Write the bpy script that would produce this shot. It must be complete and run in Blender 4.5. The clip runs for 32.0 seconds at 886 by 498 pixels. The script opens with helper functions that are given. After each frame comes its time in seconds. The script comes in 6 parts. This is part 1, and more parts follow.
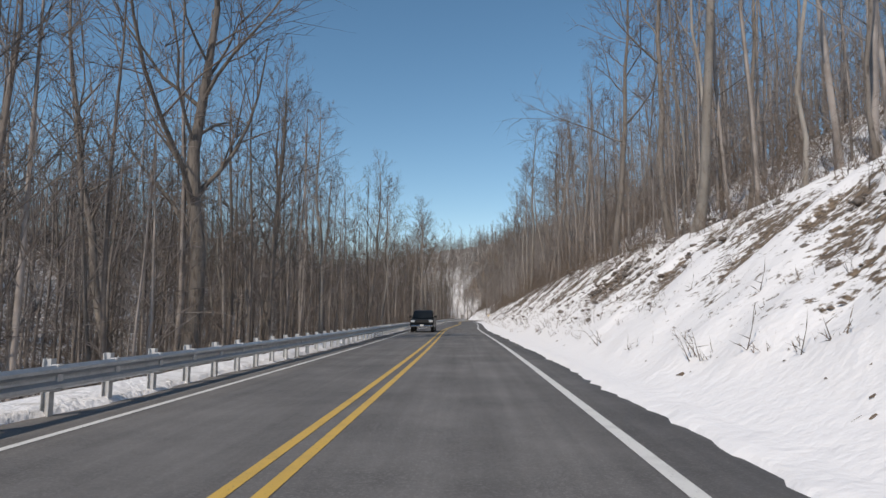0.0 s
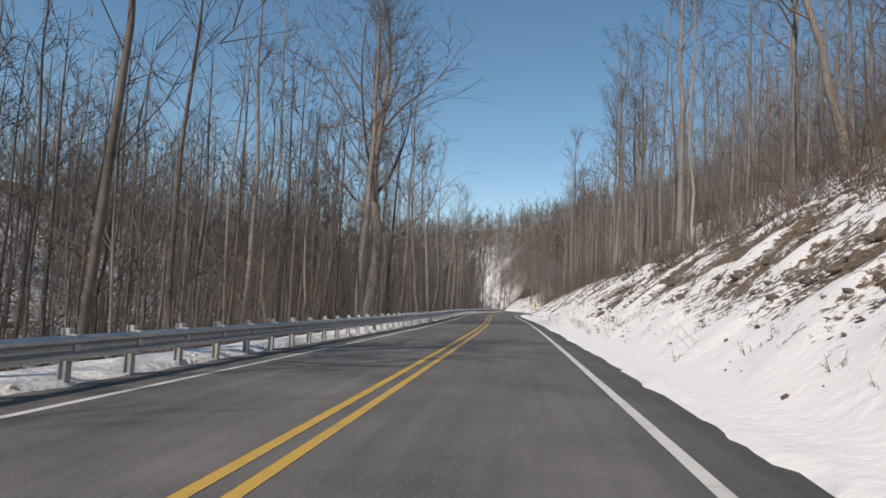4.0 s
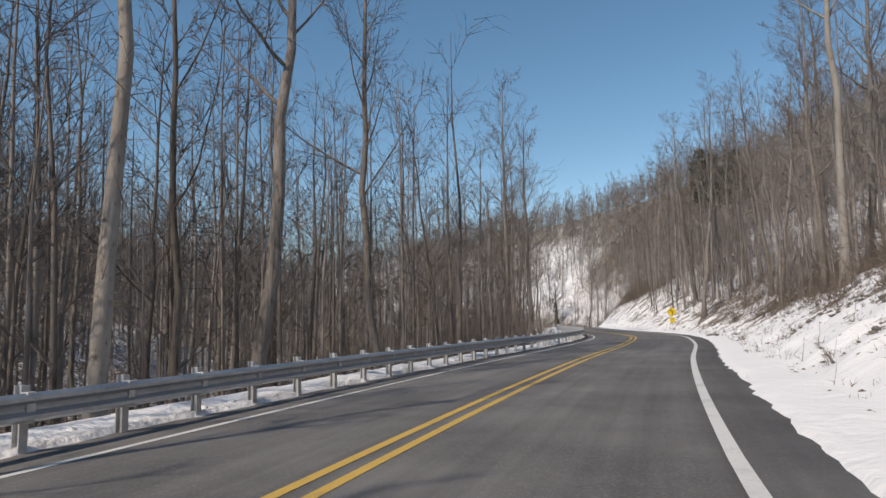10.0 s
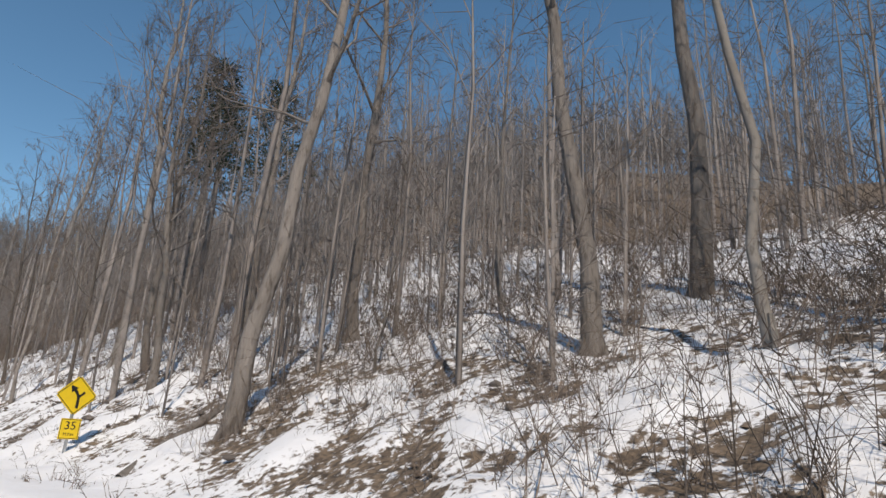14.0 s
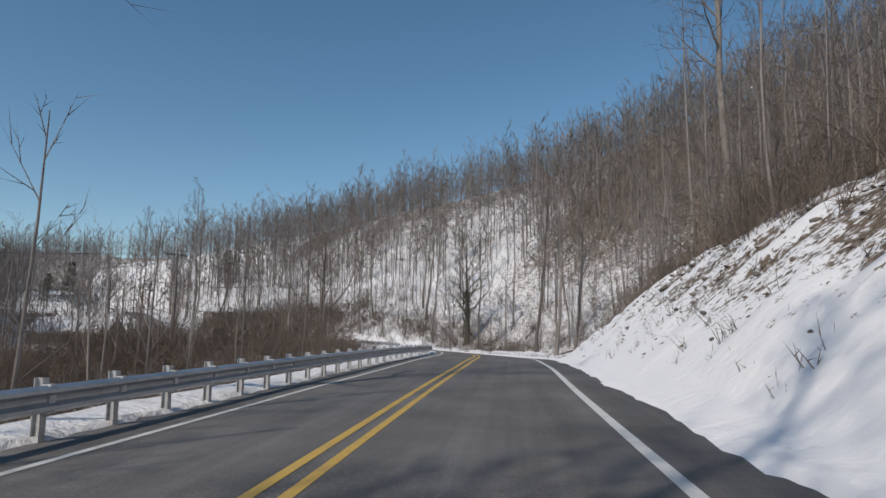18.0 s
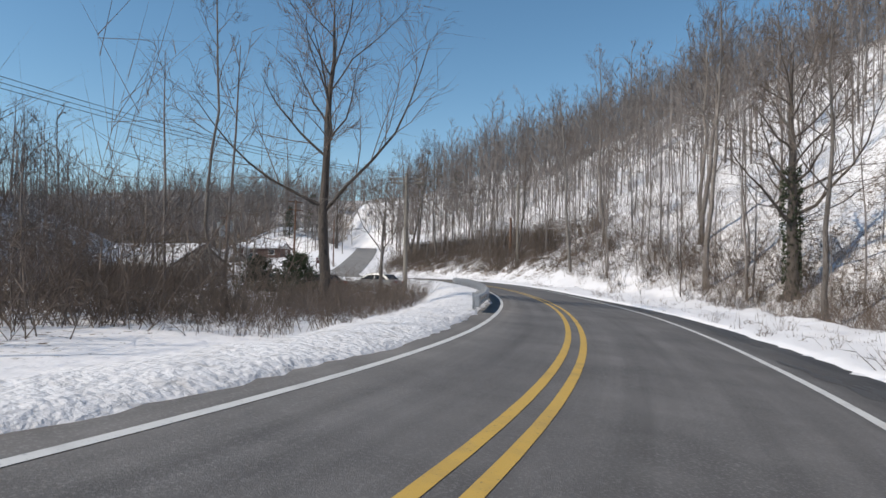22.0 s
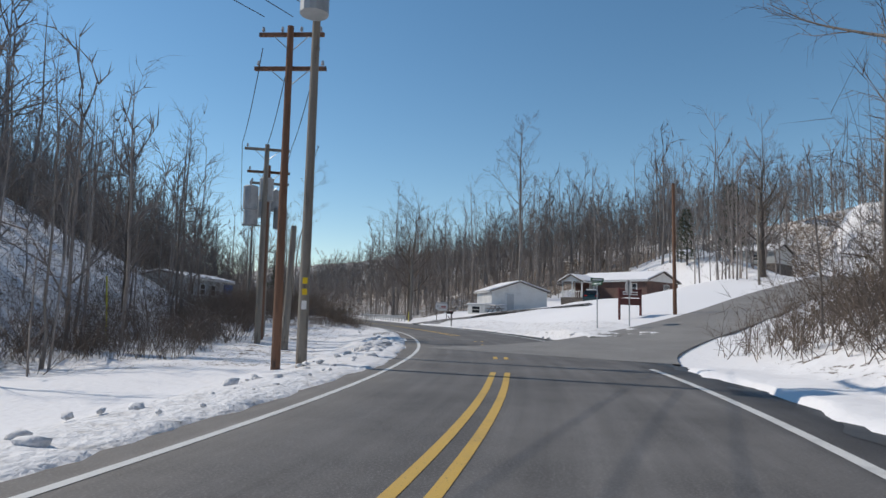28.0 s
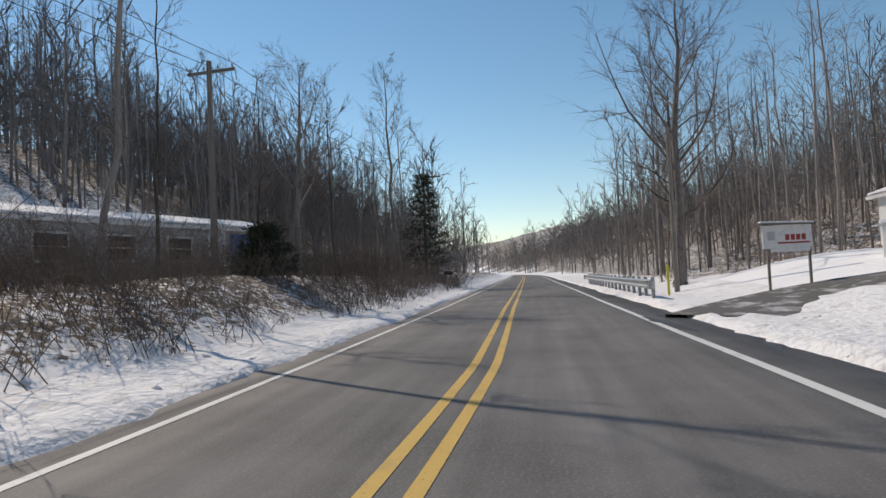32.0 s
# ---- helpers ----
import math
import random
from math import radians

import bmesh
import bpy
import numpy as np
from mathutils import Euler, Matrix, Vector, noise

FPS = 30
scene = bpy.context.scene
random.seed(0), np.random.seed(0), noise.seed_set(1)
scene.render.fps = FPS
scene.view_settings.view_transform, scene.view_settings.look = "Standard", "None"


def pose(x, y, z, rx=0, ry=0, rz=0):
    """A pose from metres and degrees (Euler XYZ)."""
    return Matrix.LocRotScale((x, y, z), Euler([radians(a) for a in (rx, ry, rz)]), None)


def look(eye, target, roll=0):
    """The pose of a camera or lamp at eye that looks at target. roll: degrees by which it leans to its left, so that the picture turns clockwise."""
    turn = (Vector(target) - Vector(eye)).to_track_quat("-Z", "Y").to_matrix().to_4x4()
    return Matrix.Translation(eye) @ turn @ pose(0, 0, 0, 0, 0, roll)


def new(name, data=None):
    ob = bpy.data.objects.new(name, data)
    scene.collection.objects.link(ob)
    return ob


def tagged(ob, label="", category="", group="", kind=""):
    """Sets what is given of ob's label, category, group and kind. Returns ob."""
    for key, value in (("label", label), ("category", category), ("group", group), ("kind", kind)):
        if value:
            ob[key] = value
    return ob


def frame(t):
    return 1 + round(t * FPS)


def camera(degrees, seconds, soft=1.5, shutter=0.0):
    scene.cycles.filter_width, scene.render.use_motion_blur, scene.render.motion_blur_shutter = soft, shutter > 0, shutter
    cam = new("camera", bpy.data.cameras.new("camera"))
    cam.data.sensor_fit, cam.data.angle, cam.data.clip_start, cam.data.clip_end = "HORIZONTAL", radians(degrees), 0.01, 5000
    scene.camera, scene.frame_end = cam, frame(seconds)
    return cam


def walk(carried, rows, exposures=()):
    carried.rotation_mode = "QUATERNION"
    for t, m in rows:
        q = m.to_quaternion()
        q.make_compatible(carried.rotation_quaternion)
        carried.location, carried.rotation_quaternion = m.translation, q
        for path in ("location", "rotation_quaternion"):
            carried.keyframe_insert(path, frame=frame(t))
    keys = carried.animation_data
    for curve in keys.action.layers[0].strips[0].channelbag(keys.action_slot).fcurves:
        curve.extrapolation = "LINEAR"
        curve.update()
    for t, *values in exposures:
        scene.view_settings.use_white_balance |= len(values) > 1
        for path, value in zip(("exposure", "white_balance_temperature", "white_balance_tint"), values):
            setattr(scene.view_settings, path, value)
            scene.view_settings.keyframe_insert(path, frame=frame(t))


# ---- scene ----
cam = camera(70.61, 32.0)
# seconds, x, y, z, yaw to the left, pitch up, roll
PATH = [
    (0, 0.000, -0.000, 1.286, 4.61, 6.22, 0.15),
    (0.5, -0.352, 10.070, 1.286, 6.21, 4.17, 0.65),
    (1, -0.758, 19.982, 1.286, 5.03, 6.03, -0.66),
    (1.5, -1.194, 29.693, 1.286, 6.91, 5.57, -1.11),
    (2, -1.635, 39.173, 1.286, 6.65, 6.22, -0.96),
    (2.5, -2.110, 48.399, 1.286, 7.12, 4.37, 0.27),
    (3, -2.612, 57.370, 1.286, 7.36, 5.18, 1.47),
    (3.5, -3.040, 66.140, 1.286, 7.25, 5.09, 2.45),
    (5.5, -4.231, 101.282, 1.286, 10.87, 4.33, 3.06),
    (6, -4.566, 110.227, 1.286, 9.82, 3.30, 2.84),
    (6.5, -4.839, 119.165, 1.286, 6.30, 3.36, 1.15),
    (7, -5.151, 127.999, 1.286, 4.39, 5.34, -1.49),
    (7.5, -5.512, 136.647, 1.286, 5.96, 5.32, -1.69),
    (8, -5.812, 145.062, 1.286, 5.93, 3.75, -1.88),
    (8.5, -5.942, 153.280, 1.286, 7.63, 6.20, -0.71),
    (9, -6.093, 161.218, 1.286, 11.00, 7.82, 0.35),
    (9.5, -6.221, 168.644, 1.286, 12.51, 6.91, -0.09),
    (10, -6.074, 175.373, 1.286, 16.42, 6.87, -1.42),
    (10.5, -5.798, 181.504, 1.286, 20.72, 6.29, -0.73),
    (11, -5.593, 187.196, 1.286, 15.21, 4.28, -1.61),
    (11.5, -5.347, 192.783, 1.286, 7.03, 4.50, -2.90),
    (12, -5.037, 198.657, 1.286, -12.42, 8.61, -1.55),
    (12.5, -4.483, 204.922, 1.286, -34.76, 11.36, -0.39),
    (13, -4.038, 211.637, 1.286, -35.02, 14.55, 2.60),
    (13.5, -3.771, 218.686, 1.286, -37.70, 15.16, 2.04),
    (14, -4.035, 225.851, 1.286, -35.17, 17.28, 3.20),
    (14.5, -4.947, 233.006, 1.286, -36.47, 15.49, 2.67),
    (15, -6.320, 240.180, 1.286, -35.94, 14.04, -0.58),
    (15.5, -7.718, 247.279, 1.286, -37.76, 11.33, -1.03),
    (17.5, -11.756, 274.339, 1.286, -3.12, 12.30, 0.68),
    (18, -12.425, 280.919, 1.286, 12.00, 7.55, 0.18),
    (18.5, -12.995, 287.431, 1.286, 21.06, 7.44, 0.81),
    (19, -13.634, 293.835, 1.286, 26.21, 5.23, -0.69),
    (19.5, -14.342, 300.155, 1.286, 25.39, 3.90, -0.66),
    (20, -15.054, 306.355, 1.242, 25.08, 1.69, -0.22),
    (20.5, -15.949, 312.402, 1.156, 28.70, 3.62, 1.02),
    (21, -16.764, 318.289, 1.035, 33.56, 3.03, 1.09),
    (21.5, -17.909, 324.083, 0.900, 38.07, 1.64, 1.50),
    (22, -19.627, 329.880, 0.772, 40.75, 2.13, 0.87),
    (22.5, -21.818, 335.655, 0.679, 44.80, 2.76, 2.27),
    (23, -24.661, 341.340, 0.637, 41.72, 4.95, 0.51),
    (23.5, -27.819, 346.806, 0.623, 42.93, 4.45, 1.76),
    (24, -31.102, 351.922, 0.631, 45.52, 6.05, 1.61),
    (24.5, -34.753, 356.691, 0.679, 49.11, 7.10, 0.63),
    (26.5, -51.504, 372.330, 1.083, 64.74, 6.84, 1.01),
    (27, -56.308, 375.456, 1.161, 70.37, 6.67, 0.76),
    (27.5, -61.563, 378.220, 1.220, 77.19, 6.62, 0.89),
    (28, -67.271, 380.601, 1.249, 84.29, 5.78, 1.36),
    (28.5, -73.146, 382.588, 1.250, 88.49, 5.14, 2.46),
    (29, -78.864, 384.085, 1.250, 93.06, 3.36, 2.87),
    (29.5, -84.529, 385.117, 1.250, 99.60, 3.76, 1.86),
    (30, -90.350, 385.662, 1.250, 105.62, 4.25, -2.30),
    (30.5, -96.313, 385.891, 1.250, 109.37, 2.92, -0.93),
    (31, -102.370, 385.751, 1.250, 108.03, 3.27, -0.12),
    (31.5, -108.392, 385.216, 1.250, 108.81, 1.87, -1.33),
    (32, -114.207, 384.196, 1.250, 110.09, 2.32, -2.69),
]


def eye_pose(x, y, z, yaw, pitch, roll):
    yaw, pitch = radians(yaw), radians(pitch)
    ahead = Vector((-math.sin(yaw) * math.cos(pitch), math.cos(yaw) * math.cos(pitch), math.sin(pitch)))
    eye = Vector((x, y, z))
    return look(eye, eye + ahead, roll)


# seconds, stops, kelvin, tint
BALANCE = [(0, -0.08, 7080, 12.5), (3, -0.04, 7330, 13.5), (6, -0.05, 7250, 13), (11, 0.06, 7230, 13), (14, 0.0, 6960, 11.5), (15.5, -0.14, 6850, 10.5), (17.5, -0.3, 6880, 11), (18, -0.32, 6830, 11), (19, -0.14, 6730, 10.5), (20, 0, 6700, 10), (22, 0.02, 6850, 11), (24, 0, 6850, 11), (28, -0.18, 6680, 10.5), (30, -0.24, 6950, 11.5), (32, -0.1, 7280, 13)]
walk(cam, [(t, eye_pose(*row)) for t, *row in PATH], BALANCE)

# ---- light ----
SUN_EL, SUN_DIR = 42.0, Vector((-0.45, -0.893))
world = bpy.data.worlds.new("sky")
scene.world = world
world.use_nodes = True
wn = world.node_tree
sky = wn.nodes.new("ShaderNodeTexSky")
sky.sky_type = "NISHITA"
sky.sun_disc = False
sky.sun_elevation = radians(SUN_EL)
sky.sun_rotation = math.atan2(SUN_DIR.x, SUN_DIR.y)
sky.altitude = 500
sky.air_density = 1.0
sky.dust_density = 0.05
sky.ozone_density = 1.0
tint = wn.nodes.new("ShaderNodeHueSaturation")
tint.inputs["Hue"].default_value, tint.inputs["Saturation"].default_value, tint.inputs["Value"].default_value = 0.492, 1.20, 1.10
wn.links.new(sky.outputs[0], tint.inputs["Color"])
wn.links.new(tint.outputs[0], wn.nodes["Background"].inputs[0])
wn.nodes["Background"].inputs[1].default_value = 0.122
sun_data = bpy.data.lights.new("sun", "SUN")
sun_data.energy, sun_data.angle, sun_data.color = 3.5, radians(0.55), (1.0, 0.925, 0.825)
sun = new("sun", sun_data)
sun.matrix_world = look((0, 0, 90), (0 - SUN_DIR.x * 90 / math.tan(radians(SUN_EL)), -SUN_DIR.y * 90 / math.tan(radians(SUN_EL)), 0))


# ---- materials ----
def material(name, base, rough=0.8, metal=0.0, blotch=None, grain=None, bump=None, vary=0.0, coords="Object", stretch=(1, 1, 1)):
    """blotch, grain: (scale, second colour, low, high); bump: (scale, strength, distance); vary: spread of brightness between objects."""
    m = bpy.data.materials.new(name)
    m.use_nodes = True
    nt = m.node_tree
    b = nt.nodes["Principled BSDF"]
    b.inputs["Roughness"].default_value = rough
    b.inputs["Metallic"].default_value = metal
    tc = nt.nodes.new("ShaderNodeTexCoord")
    mp = nt.nodes.new("ShaderNodeMapping")
    mp.inputs["Scale"].default_value = stretch
    nt.links.new(tc.outputs[coords], mp.inputs[0])
    col = nt.nodes.new("ShaderNodeRGB")
    col.outputs[0].default_value = (*base, 1)
    out = col.outputs[0]
    for spec in (blotch, grain):
        if not spec:
            continue
        scale, second, low, high = spec
        nz = nt.nodes.new("ShaderNodeTexNoise")
        nz.inputs["Scale"].default_value = scale
        nz.inputs["Detail"].default_value = 6
        nz.inputs["Roughness"].default_value = 0.62
        nt.links.new(mp.outputs[0], nz.inputs["Vector"])
        rm = nt.nodes.new("ShaderNodeMapRange")
        rm.inputs["From Min"].default_value, rm.inputs["From Max"].default_value = low, high
        nt.links.new(nz.outputs["Fac"], rm.inputs["Value"])
        mx = nt.nodes.new("ShaderNodeMix")
        mx.data_type = "RGBA"
        nt.links.new(rm.outputs["Result"], mx.inputs["Factor"])
        nt.links.new(out, mx.inputs[6])
        mx.inputs[7].default_value = (*second, 1)
        out = mx.outputs[2]
    if vary:
        oi = nt.nodes.new("ShaderNodeObjectInfo")
        rm = nt.nodes.new("ShaderNodeMapRange")
        rm.inputs["To Min"].default_value, rm.inputs["To Max"].default_value = 1 - vary, 1 + vary
        nt.links.new(oi.outputs["Random"], rm.inputs["Value"])
        hs = nt.nodes.new("ShaderNodeHueSaturation")
        nt.links.new(rm.outputs["Result"], hs.inputs["Value"])
        nt.links.new(out, hs.inputs["Color"])
        out = hs.outputs[0]
    nt.links.new(out, b.inputs["Base Color"])
    if bump:
        scale, strength, distance = bump
        nz = nt.nodes.new("ShaderNodeTexNoise")
        nz.inputs["Scale"].default_value = scale
        nz.inputs["Detail"].default_value = 8
        nt.links.new(mp.outputs[0], nz.inputs["Vector"])
        bp = nt.nodes.new("ShaderNodeBump")
        bp.inputs["Strength"].default_value, bp.inputs["Distance"].default_value = strength, distance
        nt.links.new(nz.outputs["Fac"], bp.inputs["Height"])
        nt.links.new(bp.outputs[0], b.inputs["Normal"])
    return m


def ground_material():
    """Snow over leaf litter; the attribute bare says how much litter shows through."""
    m = material("snow_and_leaf_litter", (0.80, 0.82, 0.86), 0.9, bump=(4.5, 0.6, 0.07))
    nt = m.node_tree
    b = nt.nodes["Principled BSDF"]
    at = nt.nodes.new("ShaderNodeAttribute")
    at.attribute_name = "bare"
    tc = nt.nodes.new("ShaderNodeTexCoord")
    total = at.outputs["Fac"]
    for scale, gain in ((0.35, 0.30), (1.9, 0.65), (5.5, 1.10)):
        nz = nt.nodes.new("ShaderNodeTexNoise")
        nz.inputs["Scale"].default_value = scale
        nz.inputs["Detail"].default_value = 6
        nz.inputs["Roughness"].default_value = 0.65
        nt.links.new(tc.outputs["Object"], nz.inputs["Vector"])
        md = nt.nodes.new("ShaderNodeMath")
        md.operation = "MULTIPLY_ADD"
        md.inputs[1].default_value = gain
        nt.links.new(nz.outputs["Fac"], md.inputs[0])
        nt.links.new(total, md.inputs[2])
        total = md.outputs[0]
    rm = nt.nodes.new("ShaderNodeMapRange")
    rm.inputs["From Min"].default_value, rm.inputs["From Max"].default_value = 1.46, 1.56
    nt.links.new(total, rm.inputs["Value"])
    litter = nt.nodes.new("ShaderNodeTexNoise")
    litter.inputs["Scale"].default_value = 9
    litter.inputs["Detail"].default_value = 6
    nt.links.new(tc.outputs["Object"], litter.inputs["Vector"])
    ramp = nt.nodes.new("ShaderNodeValToRGB")
    ramp.color_ramp.elements[0].color = (0.045, 0.034, 0.026, 1)
    ramp.color_ramp.elements[1].color = (0.24, 0.175, 0.12, 1)
    ramp.color_ramp.elements[0].position, ramp.color_ramp.elements[1].position = 0.3, 0.7
    nt.links.new(litter.outputs["Fac"], ramp.inputs[0])
    mx = nt.nodes.new("ShaderNodeMix")
    mx.data_type = "RGBA"
    nt.links.new(rm.outputs["Result"], mx.inputs["Factor"])
    mx.inputs[6].default_value = (0.82, 0.815, 0.825, 1)
    nt.links.new(ramp.outputs[0], mx.inputs[7])
    nt.links.new(mx.outputs[2], b.inputs["Base Color"])
    return m


GROUND = ground_material()
SNOW = material("snow", (0.84, 0.835, 0.845), 0.85, blotch=(1.5, (0.72, 0.72, 0.74), 0.5, 0.75), bump=(5, 0.6, 0.08))
SNOW_DIRTY = material("ploughed_snow", (0.80, 0.795, 0.80), 0.85, blotch=(2.5, (0.50, 0.48, 0.46), 0.52, 0.75), grain=(18, (0.38, 0.35, 0.32), 0.62, 0.75), bump=(7, 0.8, 0.1))
ASPHALT = material("asphalt", (0.098, 0.094, 0.092), 0.85, blotch=(0.45, (0.165, 0.158, 0.153), 0.36, 0.66), grain=(38, (0.20, 0.195, 0.19), 0.5, 0.72), bump=(90, 0.6, 0.012))


def wear_streaks(m, low=0.78, high=1.22):
    """Streaks drawn out along the lanes, by the attribute lane (metres across, metres along)."""
    nt = m.node_tree
    b = nt.nodes["Principled BSDF"]
    was = b.inputs["Base Color"].links[0].from_socket
    at = nt.nodes.new("ShaderNodeAttribute")
    at.attribute_name = "lane"
    mp = nt.nodes.new("ShaderNodeMapping")
    mp.inputs["Scale"].default_value = (2.6, 0.07, 1.0)
    nt.links.new(at.outputs["Vector"], mp.inputs[0])
    nz = nt.nodes.new("ShaderNodeTexNoise")
    nz.inputs["Scale"].default_value, nz.inputs["Detail"].default_value, nz.inputs["Roughness"].default_value = 1.0, 5, 0.6
    nt.links.new(mp.outputs[0], nz.inputs["Vector"])
    rm = nt.nodes.new("ShaderNodeMapRange")
    rm.inputs["From Min"].default_value, rm.inputs["From Max"].default_value = 0.3, 0.7
    rm.inputs["To Min"].default_value, rm.inputs["To Max"].default_value = low, high
    nt.links.new(nz.outputs["Fac"], rm.inputs["Value"])
    hs = nt.nodes.new("ShaderNodeHueSaturation")
    nt.links.new(rm.outputs["Result"], hs.inputs["Value"])
    nt.links.new(was, hs.inputs["Color"])
    nt.links.new(hs.outputs[0], b.inputs["Base Color"])


wear_streaks(ASPHALT)
ASPHALT_WET = material("damp_asphalt", (0.048, 0.048, 0.050), 0.5, blotch=(1.2, (0.07, 0.07, 0.07), 0.4, 0.6), bump=(60, 0.4, 0.01))
ASPHALT_OLD = material("worn_side_road_asphalt", (0.23, 0.22, 0.21), 0.85, blotch=(0.5, (0.29, 0.28, 0.265), 0.4, 0.7), grain=(40, (0.08, 0.08, 0.08), 0.5, 0.7), bump=(70, 0.5, 0.01))
GRAVEL = material("wet_gravel", (0.10, 0.095, 0.09), 0.8, blotch=(1.5, (0.55, 0.55, 0.56), 0.52, 0.68), grain=(30, (0.2, 0.18, 0.16), 0.5, 0.7), bump=(25, 0.8, 0.03))
YELLOW = material("yellow_road_paint", (0.60, 0.385, 0.085), 0.65, blotch=(1.2, (0.42, 0.28, 0.09), 0.5, 0.75), grain=(30, (0.16, 0.13, 0.08), 0.60, 0.74), bump=(90, 0.4, 0.008))
WHITE_LINE = material("white_road_paint", (0.66, 0.66, 0.64), 0.65, blotch=(1.5, (0.46, 0.46, 0.45), 0.5, 0.75), grain=(30, (0.2, 0.2, 0.2), 0.60, 0.76), bump=(90, 0.4, 0.008))
GALV = material("galvanised_steel", (0.46, 0.48, 0.50), 0.42, 0.75, blotch=(3, (0.34, 0.36, 0.38), 0.4, 0.7), grain=(25, (0.55, 0.56, 0.57), 0.5, 0.8), bump=(30, 0.1, 0.01))
POST = material("weathered_post_steel", (0.55, 0.56, 0.57), 0.6, 0.4, blotch=(4, (0.40, 0.40, 0.40), 0.45, 0.7))
BARK = material("grey_brown_bark", (0.172, 0.152, 0.136), 0.95, blotch=(1.6, (0.25, 0.222, 0.20), 0.42, 0.62), grain=(9, (0.07, 0.055, 0.045), 0.52, 0.7), bump=(12, 0.9, 0.06), vary=0.3, stretch=(1, 1, 0.25))
BARK_PALE = material("pale_bark", (0.30, 0.276, 0.25), 0.9, blotch=(1.2, (0.23, 0.203, 0.178), 0.45, 0.6), grain=(8, (0.12, 0.10, 0.085), 0.58, 0.7), bump=(10, 0.7, 0.04), vary=0.25, stretch=(1, 1, 0.35))
BARK_DARK = material("dark_bark", (0.10, 0.084, 0.072), 0.95, blotch=(1.5, (0.16, 0.135, 0.115), 0.45, 0.65), grain=(8, (0.03, 0.026, 0.022), 0.52, 0.7), bump=(12, 0.9, 0.06), stretch=(1, 1, 0.25))
TWIG = material("twig_bark", (0.16, 0.127, 0.105), 0.9, blotch=(0.5, (0.21, 0.17, 0.145), 0.4, 0.65), vary=0.25)
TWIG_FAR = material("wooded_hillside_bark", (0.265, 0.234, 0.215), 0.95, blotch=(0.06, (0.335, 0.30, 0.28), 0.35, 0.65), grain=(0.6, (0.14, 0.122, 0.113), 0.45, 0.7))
# darker copy of the woods' bark, with the shade of dense growth in its colour
WOOD_SHADED = material("shade_darkened_wood_bark", (0.155, 0.133, 0.118), 0.95, blotch=(0.3, (0.215, 0.185, 0.166), 0.38, 0.65), grain=(1.2, (0.07, 0.06, 0.053), 0.45, 0.7))
BRUSH = material("brush_stems", (0.18, 0.142, 0.115), 0.9, blotch=(0.25, (0.24, 0.195, 0.165), 0.4, 0.65), grain=(2.5, (0.09, 0.068, 0.052), 0.5, 0.7))
NEEDLE = material("evergreen_needles", (0.035, 0.055, 0.03), 0.85, blotch=(0.8, (0.06, 0.075, 0.04), 0.4, 0.65), vary=0.2)
IVY = material("ivy_leaves", (0.045, 0.065, 0.03), 0.7, blotch=(2, (0.08, 0.09, 0.045), 0.45, 0.65))
DRY_BITS = material("dark_leaf_litter", (0.13, 0.095, 0.07), 0.95, blotch=(2, (0.2, 0.15, 0.11), 0.4, 0.65))
STONE = material("dark_field_stone", (0.115, 0.098, 0.088), 0.95, blotch=(3, (0.20, 0.175, 0.155), 0.45, 0.65), bump=(10, 0.8, 0.05), vary=0.3)
POLE_BROWN = material("brown_pole_wood", (0.20, 0.105, 0.065), 0.9, blotch=(1.2, (0.11, 0.07, 0.05), 0.45, 0.65), grain=(12, (0.07, 0.05, 0.04), 0.55, 0.7), bump=(14, 0.6, 0.02), stretch=(1, 1, 0.12))
POLE_GREY = material("grey_pole_wood", (0.26, 0.235, 0.20), 0.9, blotch=(1.2, (0.18, 0.155, 0.13), 0.45, 0.65), grain=(12, (0.10, 0.085, 0.07), 0.55, 0.7), bump=(14, 0.6, 0.02), stretch=(1, 1, 0.12))
TANK = material("grey_painted_steel", (0.42, 0.44, 0.45), 0.5, 0.2, blotch=(3, (0.34, 0.36, 0.37), 0.45, 0.65))
WIRE = material("dark_cable", (0.03, 0.03, 0.032), 0.6)
CERAMIC = material("glazed_insulator", (0.42, 0.44, 0.46), 0.25)
SIGN_YELLOW = material("yellow_sign_sheeting", (0.80, 0.56, 0.015), 0.45, blotch=(5, (0.72, 0.49, 0.02), 0.4, 0.7))
SIGN_BLACK = material("black_sign_film", (0.012, 0.012, 0.012), 0.5)
SIGN_WHITE = material("white_sign_face", (0.78, 0.78, 0.77), 0.5, blotch=(4, (0.66, 0.66, 0.65), 0.45, 0.7))
SIGN_RED = material("red_sign_paint", (0.40, 0.045, 0.035), 0.5, blotch=(4, (0.32, 0.05, 0.04), 0.4, 0.7))
SIGN_MAROON = material("maroon_painted_board", (0.11, 0.022, 0.022), 0.6, blotch=(3, (0.08, 0.02, 0.02), 0.4, 0.6))
SIGN_GREEN = material("green_sign_sheeting", (0.02, 0.11, 0.06), 0.45)
ALUMINIUM = material("bare_aluminium", (0.55, 0.56, 0.57), 0.45, 0.8, blotch=(6, (0.45, 0.46, 0.47), 0.4, 0.7))
SIDING_WHITE = material("white_siding", (0.74, 0.74, 0.72), 0.6, blotch=(0.8, (0.62, 0.62, 0.60), 0.45, 0.7), grain=(9, (0.55, 0.54, 0.52), 0.6, 0.75))
